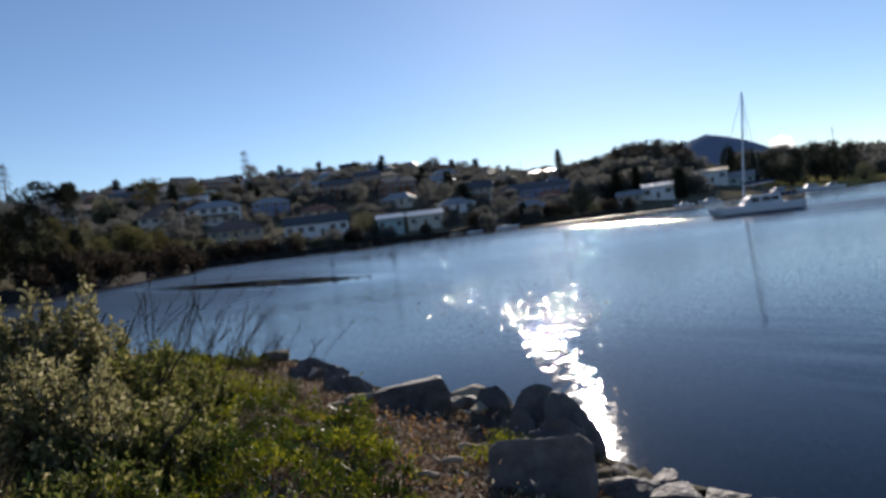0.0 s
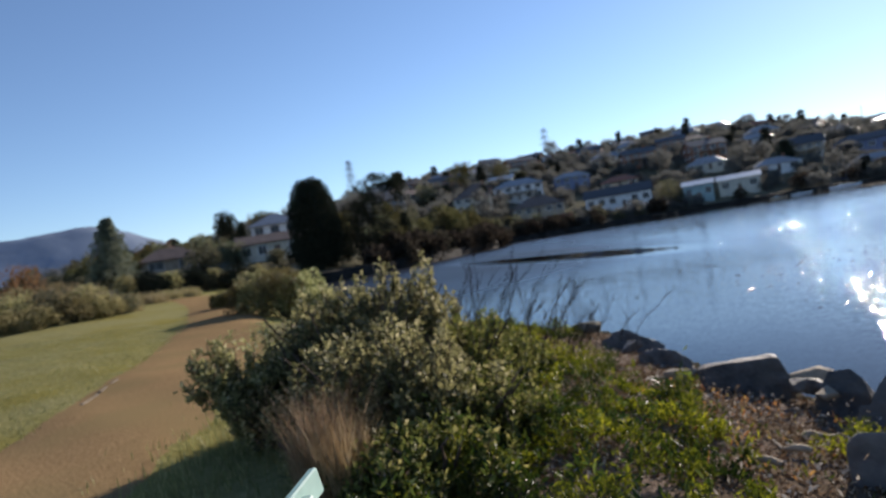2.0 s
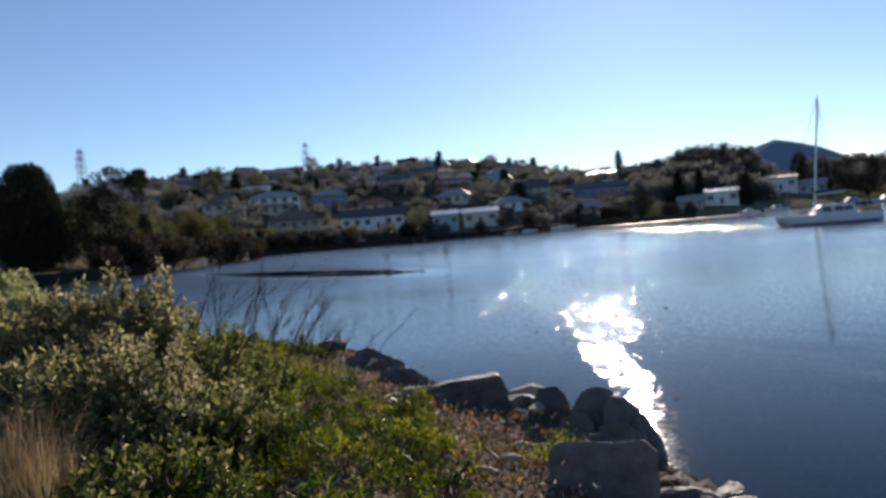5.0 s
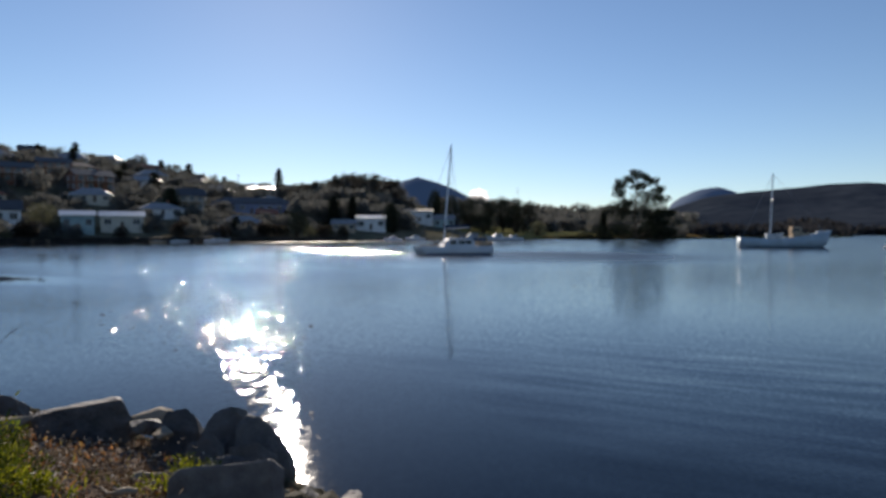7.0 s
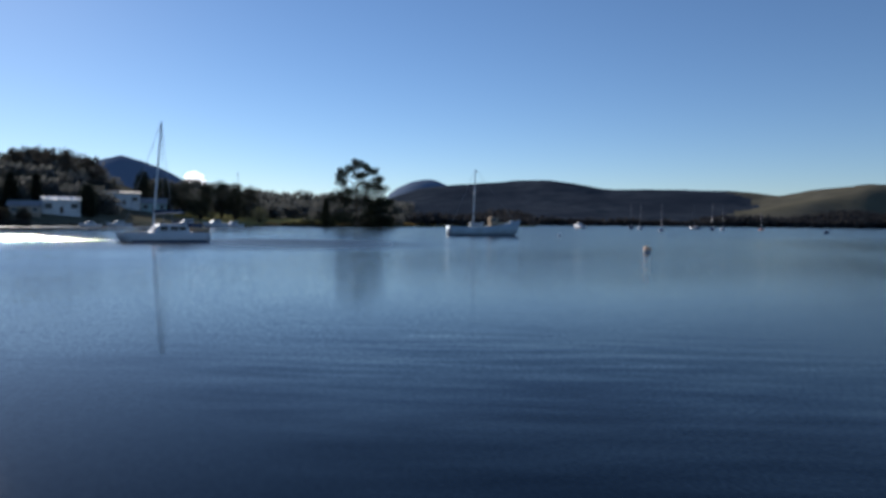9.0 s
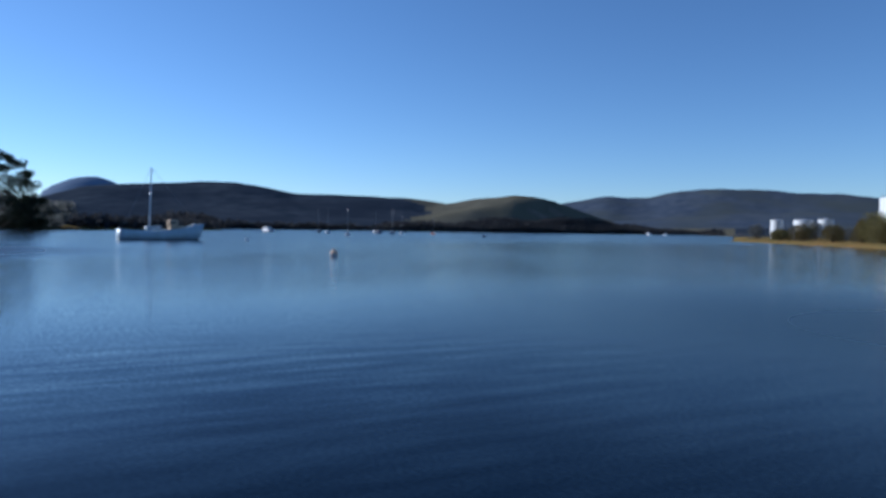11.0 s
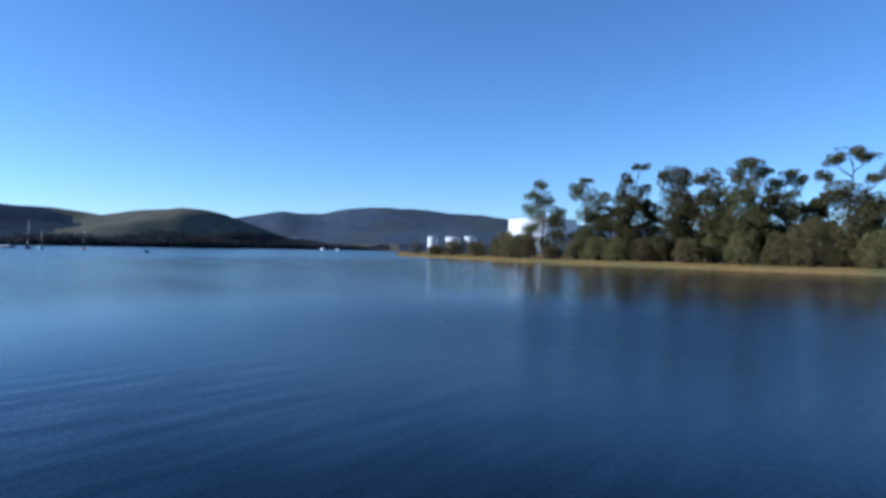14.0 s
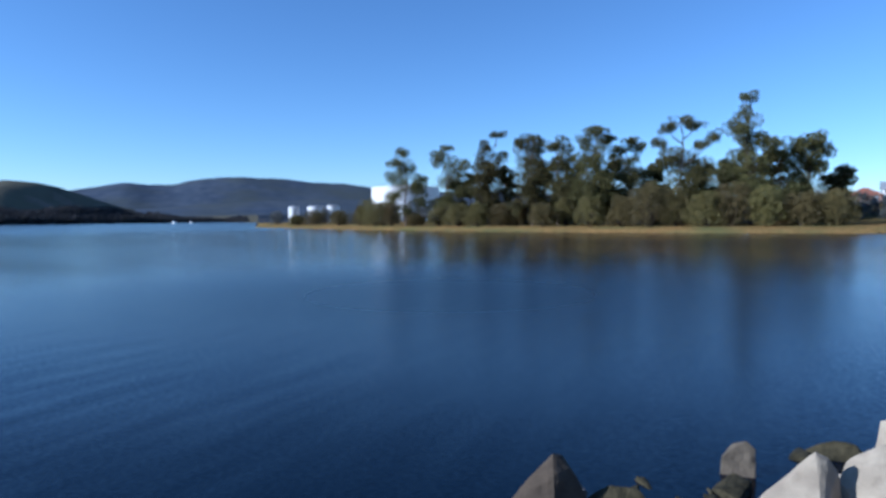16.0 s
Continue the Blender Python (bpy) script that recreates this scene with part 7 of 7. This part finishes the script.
for i in range(40):
    stone(rs0.uniform(132.5, 143.5), rs0.uniform(4.35, 4.95), rs0.uniform(0.16, 0.3), rs0.uniform(0.1, 0.24), rs0.uniform(0.1, 0.2), rs0.uniform(0.1, 0.18), 530 + i, ("weed_stone", "mossy", "weed_stone", "tan_rock")[i % 4], "small stone with yellow-green weed at the water's edge")
for i in range(26):
    stone(rs0.uniform(127, 145), rs0.uniform(4.9, 5.7), rs0.uniform(0.0, 0.12), rs0.uniform(0.14, 0.34), rs0.uniform(0.12, 0.28), rs0.uniform(0.12, 0.26), 490 + i, ("mossy", "rock")[i % 2], "weedy stone at the water's edge")


def cobbles():
    """Small stones of the waterline, too many to count."""
    rs = np.random.RandomState(19)
    n = 900
    az = np.concatenate([rs.uniform(112, 156, 420), rs.uniform(-18, 30, n - 420)])
    x0 = np.linspace(2, 14, 200)
    edge = []
    for a in az:
        px, py = x0 * math.sin(radians(a)), x0 * math.cos(radians(a))
        d = shore_distance(px, py)
        edge.append(x0[int(np.argmin(np.abs(d)))])
    r = np.array(edge) + rs.normal(-0.1, 0.45, n)
    x, y = r * np.sin(np.radians(az)), r * np.cos(np.radians(az))
    z, s = land_height(x, y), rs.uniform(0.03, 0.11, n)
    base = np.array([(1, 0, 0), (-1, 0, 0), (0, 1, 0), (0, -1, 0), (0, 0, 0.7), (0, 0, -0.7), (0.7, 0.7, 0.3), (-0.7, 0.6, 0.35), (0.6, -0.7, 0.3), (-0.7, -0.65, 0.3)])
    bm = bmesh.new()
    for p in base:
        bm.verts.new(p)
    bmesh.ops.convex_hull(bm, input=bm.verts)
    bmesh.ops.triangulate(bm, faces=bm.faces)
    bm.verts.index_update()
    tri = np.array([[v.index for v in f.verts] for f in bm.faces])
    bv = np.array([v.co[:] for v in bm.verts])
    bm.free()
    v = bv[None] * s[:, None, None] * rs.uniform(0.7, 1.3, (n, len(bv), 3))
    v += np.stack([x, y, z], -1)[:, None]
    f = (tri[None] + (np.arange(n) * len(bv))[:, None, None]).reshape(-1, 3)
    stuff("cobbles", quick_mesh("cobbles", v.reshape(-1, 3), f, [M["cobble"]]), "small wet and pale cobbles along the waterline", "stones")


M["cobble"] = foliage("mixed_cobbles", (0.035, 0.03, 0.022), (0.14, 0.12, 0.085), 0.0, (0.24, 0.21, 0.16), 0.85)
cobbles()

# ---------- groundcover, chips and weeds on the bank ----------
def in_mat(az, r):
    """Where the yellow-green creeper grows on the bank."""
    far = np.interp(az, [-40, -26, -21, -18, -15, -12, -9, -6.5, -5], [6.5, 11.0, 9.6, 8.6, 7.6, 6.8, 6.0, 4.9, 4.0])
    near = np.interp(az, [-40, -26, -10, -5], [3.2, 3.1, 3.1, 3.4])
    patch = ((az - 3.2) / 2.6) ** 2 + ((r - 5.25) / 0.42) ** 2 < 1
    fringe = (az > -26) & (az < -16.5) & (r > 10.6) & (r < 12.2)
    return ((az > -40) & (az < -5) & (r < far) & (r > near)) | patch | fringe


def mound(x, y):
    return np.clip(0.13 + 0.30 * wobble(x, y, 1.0, 51) + 0.14 * wobble(x, y, 0.35, 52), 0.02, 0.5)


def creeper(n, seed, mat, test, size, name, label, lift=1.0, gap=-0.35):
    rs = np.random.RandomState(seed)
    az, r = rs.uniform(-42, 8, n), 3.0 + 9.4 * rs.uniform(0, 1, n) ** 0.75
    x, y = r * np.sin(np.radians(az)), r * np.cos(np.radians(az))
    k = test(az + 1.4 * wobble(x, y, 0.8, 53), r + 0.35 * wobble(x, y, 0.7, 54)) & (shore_distance(x, y) > 0.5)
    k &= wobble(x, y, 0.55, 55) + 0.6 * wobble(x, y, 1.6, 56) > gap
    x, y = x[k], y[k]
    m = len(x)
    top = mound(x, y) * lift
    c = np.stack([x, y, land_height(x, y) + top * rs.uniform(0.35, 1.0, m)], -1)
    out = np.stack([rs.normal(0, 0.5, m), rs.normal(0, 0.5, m), np.full(m, 0.9)], -1)
    stuff(name, leaf_mesh(name, rs, c, out, size, size * 0.3, M[mat]), label, "groundcover")


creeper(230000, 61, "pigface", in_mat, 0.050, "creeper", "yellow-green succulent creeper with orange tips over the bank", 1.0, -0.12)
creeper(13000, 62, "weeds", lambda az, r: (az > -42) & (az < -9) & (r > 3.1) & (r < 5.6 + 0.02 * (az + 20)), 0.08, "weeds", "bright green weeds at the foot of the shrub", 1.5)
creeper(13000, 65, "creeper_red", lambda az, r: (az > -14) & (az < 6) & (r > 4.2) & (r < 7.0 - 0.06 * (az + 10)), 0.055, "red_creeper", "orange and red creeper runners over gravel", 0.4, 0.08)
creeper(9000, 66, "pigface", lambda az, r: (az > -10) & (az < 7) & (r > 4.0) & (r < 5.6), 0.06, "creeper_patch", "sparse yellow-green creeper among dry leaves", 0.5, 0.0)

# added pale leaves: highlights on the greenery painted as colour, with some dry leaf
creeper(5200, 67, "glint_leaf", lambda az, r: (az > -38) & (az < 6) & (r > 3.2) & (r < 6.6), 0.045, "fallen_leaves", "pale leaves standing in for glints and dry leaves on the creeper and weeds", 1.1, -0.5)


def chips():
    rs = np.random.RandomState(63)
    n = 22000
    az, r = rs.uniform(-26, 14, n), rs.uniform(4.0, 12.5, n)
    x, y = r * np.sin(np.radians(az)), r * np.cos(np.radians(az))
    k = shore_distance(x, y) > 0.15
    x, y = x[k], y[k]
    m = len(x)
    c = np.stack([x, y, land_height(x, y) + rs.uniform(0.0, 0.035, m)], -1)
    out = np.stack([rs.normal(0, 1, m), rs.normal(0, 1, m), rs.normal(0, 0.25, m)], -1)
    stuff("bark_chips", leaf_mesh("bark_chips", rs, c, out, 0.05, 0.026, M["chips"]), "scattered bark chips, shells and dry leaves", "litter")


chips()


def driftwood(x, y, length, turn, label):
    w = Tubes(6)
    pts = [(length * (t - 0.5), 0.05 * math.sin(4 * t), 0.02 * math.sin(7 * t)) for t in np.linspace(0, 1, 7)]
    w.add(pts, [0.022, 0.028, 0.026, 0.024, 0.02, 0.016, 0.008])
    ob = new("driftwood", w.mesh("driftwood", M["pale_rock"]))
    ob.matrix_world = pose(x, y, ground_z(x, y) + 0.045, 0, 0, turn)
    return tagged(ob, label, "driftwood")


for i, (az, r, ln, turn) in enumerate([(-4.2, 4.75, 0.35, 130), (-2.0, 5.1, 0.3, 150), (-6.5, 5.3, 0.25, 100), (-10.5, 7.4, 0.5, 60), (0.4, 5.6, 0.28, 20)]):
    driftwood(*polar(az, r), ln, turn, "bleached stick lying on the bank")

# ---------- the big shrub beside the path ----------
def near_shrub(lobes, label, seed, shoots=120, leaf="leaf_near", size=0.058, spires=(), boughs=()):
    """A dense coastal shrub: lobes (bearing, distance, radius, top) thick with leafy shoots."""
    rs = np.random.RandomState(seed)
    cx, cy = polar(lobes[0][0], lobes[0][1])
    cz = ground_z(cx, cy)
    t = thing("shrub", pose(cx, cy, cz), label, "shrub")
    wood, lc, lo = Tubes(4), [], []

    def shoot(base, tip, leaves):
        mid = base.lerp(tip, 0.5) + Vector(rs.normal(0, 0.03, 3))
        wood.add([base, mid, tip], [0.006, 0.005, 0.002])
        d = (tip - base).normalized()
        for i in range(leaves):
            s = 0.25 + 0.75 * (i + rs.uniform(0, 1)) / leaves
            p = base.lerp(mid, s * 2) if s < 0.5 else mid.lerp(tip, s * 2 - 1)
            a = Vector(rs.normal(0, 1, 3))
            lc.append(tuple(p + a * 0.008))
            lo.append(tuple(d * 0.7 + a * 0.6))

    for az, r, rad, top in lobes:
        x, y = polar(az, r)
        g = ground_z(x, y)
        c = Vector((x - cx, y - cy, 0))
        h = top - g
        for i in range(5):
            a = rs.uniform(0, 6.28)
            wood.add([c + Vector((rs.normal(0, 0.08), rs.normal(0, 0.08), g - cz - 0.05)), c + Vector((math.cos(a) * rad * 0.4, math.sin(a) * rad * 0.4, h * 0.45 + g - cz)),
                      c + Vector((math.cos(a) * rad * 0.75, math.sin(a) * rad * 0.75, h * 0.8 + g - cz))], [0.022, 0.014, 0.006])
        for i in range(int(shoots * rad * (0.6 + h))):
            d = Vector(rs.normal(0, 1, 3)).normalized()
            d.z = abs(d.z) * 1.0 - 0.12
            k = rs.uniform(0.55, 0.97)
            lump = 1 + 0.3 * noise.noise(Vector((x, y, 0)) + d * 2.3)
            tip = c + Vector((d.x * rad * k * lump, d.y * rad * k * lump, g - cz + h * (0.25 + 0.84 * max(0.0, d.z) * k * lump)))
            base = tip - (d * 0.5 + Vector((0, 0, 0.75))) * rs.uniform(0.16, 0.34)
            shoot(base, tip, 26)
    for az, r, top in spires:
        x, y = polar(az, r)
        g = ground_z(x, y)
        b = Vector((x - cx, y - cy, top - cz - 0.55))
        for i in range(4):
            shoot(b + Vector(rs.normal(0, 0.05, 3)), b + Vector((rs.normal(0, 0.06), rs.normal(0, 0.06), 0.55 - 0.08 * i)), 46)
    for a0, r0, z0, a1, r1, z1 in boughs:
        p, q = Vector((*polar(a0, r0), z0)) - Vector((cx, cy, cz)), Vector((*polar(a1, r1), z1)) - Vector((cx, cy, cz))
        wood.add([p, p.lerp(q, 0.5) + Vector((0, 0, 0.05)), q], [0.014, 0.010, 0.004])
        for i in range(34):
            b = p.lerp(q, rs.uniform(0.15, 1.0))
            shoot(b, b + Vector((rs.normal(0, 0.07), rs.normal(0, 0.07), rs.uniform(0.03, 0.2))), 18)
    under("branchwork", wood.mesh("branchwork", M["twig"]), t)
    under("foliage", leaf_mesh("foliage", rs, np.array(lc), np.array(lo), size, size * 0.5, M[leaf]), t)
    return t


near_shrub([(-33.5, 7.0, 1.0, 2.32), (-37.3, 6.7, 1.0, 2.28), (-40.5, 6.5, 0.75, 2.0), (-30.0, 6.9, 0.7, 2.2), (-35.5, 5.6, 0.9, 1.9), (-31.0, 5.5, 0.8, 1.8), (-38.3, 5.5, 0.5, 1.6)],
           "large grey-green coastal shrub beside the path", 501, 190, spires=[(-32.4, 6.9, 2.36), (-29.3, 7.0, 2.36), (-34.8, 6.8, 2.24), (-38.6, 6.6, 2.16), (-31.0, 7.0, 2.25), (-36.4, 6.5, 2.2)])
near_shrub([(-42.6, 6.4, 0.55, 1.74), (-44.8, 6.5, 0.3, 1.58), (-40.6, 4.9, 0.4, 1.3)],
           "sprawling grey-green shrub overhanging the path", 502, 175, spires=[(-46.6, 6.6, 1.9), (-44.5, 6.4, 1.95)], boughs=[(-45.5, 6.5, 1.2, -49.8, 6.7, 1.62), (-45.5, 6.4, 1.1, -49.4, 6.5, 1.36), (-45.0, 6.3, 1.1, -48.2, 6.3, 1.5), (-45.0, 6.6, 1.2, -48.0, 6.9, 1.74), (-45.0, 6.2, 1.0, -47.4, 6.0, 1.25)])
near_shrub([(-27.2, 6.6, 0.75, 1.8), (-24.0, 7.3, 0.65, 1.5), (-27.5, 5.2, 0.7, 1.42), (-24.0, 5.6, 0.55, 1.25), (-30.5, 4.4, 0.55, 1.3), (-35.0, 4.3, 0.5, 1.25)],
           "low leafy shrub with yellowing leaves on the bank", 503, 170, "leaf_near2")
near_shrub([(-45.5, 4.0, 0.36, 1.02), (-42.5, 3.7, 0.4, 1.0), (-47.5, 4.2, 0.25, 0.98)], "low dark green weeds at the path's edge", 504, 170, "weeds_dark", 0.05)


def dead_grass(az, r, h, spread, label, seed):
    rs = np.random.RandomState(seed)
    x, y = polar(az, r)
    n = 900
    q, a = rs.uniform(0, 1, n) ** 0.6 * spread * 0.35, rs.uniform(0, 6.28, n)
    ob = new("grass_tussock", blades("grass_tussock", x + q * np.cos(a), y + q * np.sin(a), h, 0.0042, "leaf_straw", "", "", rs, 0.62, bend=1.2))
    return tagged(ob, label, "grass tussock")


dead_grass(-40.6, 4.65, 0.76, 0.65, "dry straw-coloured grass tussock in the shrub", 511)
dead_grass(-39.2, 4.5, 0.60, 0.6, "dry russet grass tussock in the shrub", 512)


def bare_twigs(az0, az1, r, tops, label, seed, n=22):
    rs = np.random.RandomState(seed)
    cx, cy = polar((az0 + az1) / 2, r)
    cz = ground_z(cx, cy)
    t = thing("bare_bush", pose(cx, cy, cz), label, "bush")
    for i in range(n):
        w = Tubes(4)
        az = az0 + (az1 - az0) * (i + rs.uniform(0, 1)) / n
        x, y = polar(az, r + rs.uniform(-0.4, 0.5))
        h = np.interp(az, *zip(*tops)) * rs.uniform(0.65, 1.0) - cz
        p = Vector((x - cx, y - cy, ground_z(x, y) - cz - 0.03))
        lean = Vector((rs.normal(0.28, 0.22), rs.normal(0, 0.2), 0)) * h
        stem = [p + lean * u ** 1.8 + Vector((rs.normal(0, 0.012), 0, h * (u - 0.06 * u * u))) for u in np.linspace(0, 1, 6)]
        w.add(stem, [0.0055, 0.005, 0.0042, 0.0036, 0.003, 0.002])
        for j in range(9):
            k = int(rs.randint(1, 5))
            b = stem[k].lerp(stem[k + 1], rs.uniform(0, 1))
            d = (stem[k + 1] - stem[k]).normalized() * rs.uniform(0.08, 0.26) + Vector((rs.normal(0, 0.05), rs.normal(0, 0.05), 0.02))
            w.add([b, b + d * 0.5 + Vector((0, 0, -0.01)), b + d], [0.003, 0.0025, 0.0018])
        under("stem", w.mesh("stem", M["dark_twig"]), t)
    return t


bare_twigs(-27.5, -15.5, 8.6, [(-28, 2.45), (-24, 2.35), (-20, 2.15), (-15, 1.8)], "leafless dark twigs rising above the bank", 521, 44)
bare_twigs(-14.8, -11.5, 10.6, [(-15, 1.35), (-11, 1.2)], "thin dry stalks among the shore stones", 522, 4)

# ---------- the bench ----------
def bench(m, label):
    t = thing("bench", m, label, "bench")
    for i, z in enumerate((0.56, 0.68, 0.80)):
        part("back_slat", block(bmesh.new(), 0, -0.02 * i, z, 1.7, 0.035, 0.095, pose(0, 0, 0, 10), 0.006), M["mint"], t)
    for i in range(4):
        part("seat_slat", block(bmesh.new(), 0, 0.10 + 0.115 * i, 0.42, 1.7, 0.095, 0.035, None, 0.006), M["mint"], t)
    for x in (-0.62, 0.62):
        part("leg", block(bmesh.new(), x, 0.46, -0.05, 0.06, 0.06, 0.47, None, 0.008), M["mint"], t)
        part("back_post", block(bmesh.new(), x, 0.015, -0.05, 0.06, 0.05, 0.92, pose(0, 0, 0, 3), 0.008), M["mint"], t)
        part("seat_rail", block(bmesh.new(), x, 0.25, 0.36, 0.05, 0.5, 0.06, None, 0.006), M["mint"], t)


bench(pose(-1.37, 1.08, 0.775, 0, 0, 111) @ pose(0, 0, 0, 0, 0, 180), "mint-green painted slatted bench beside the shrub")
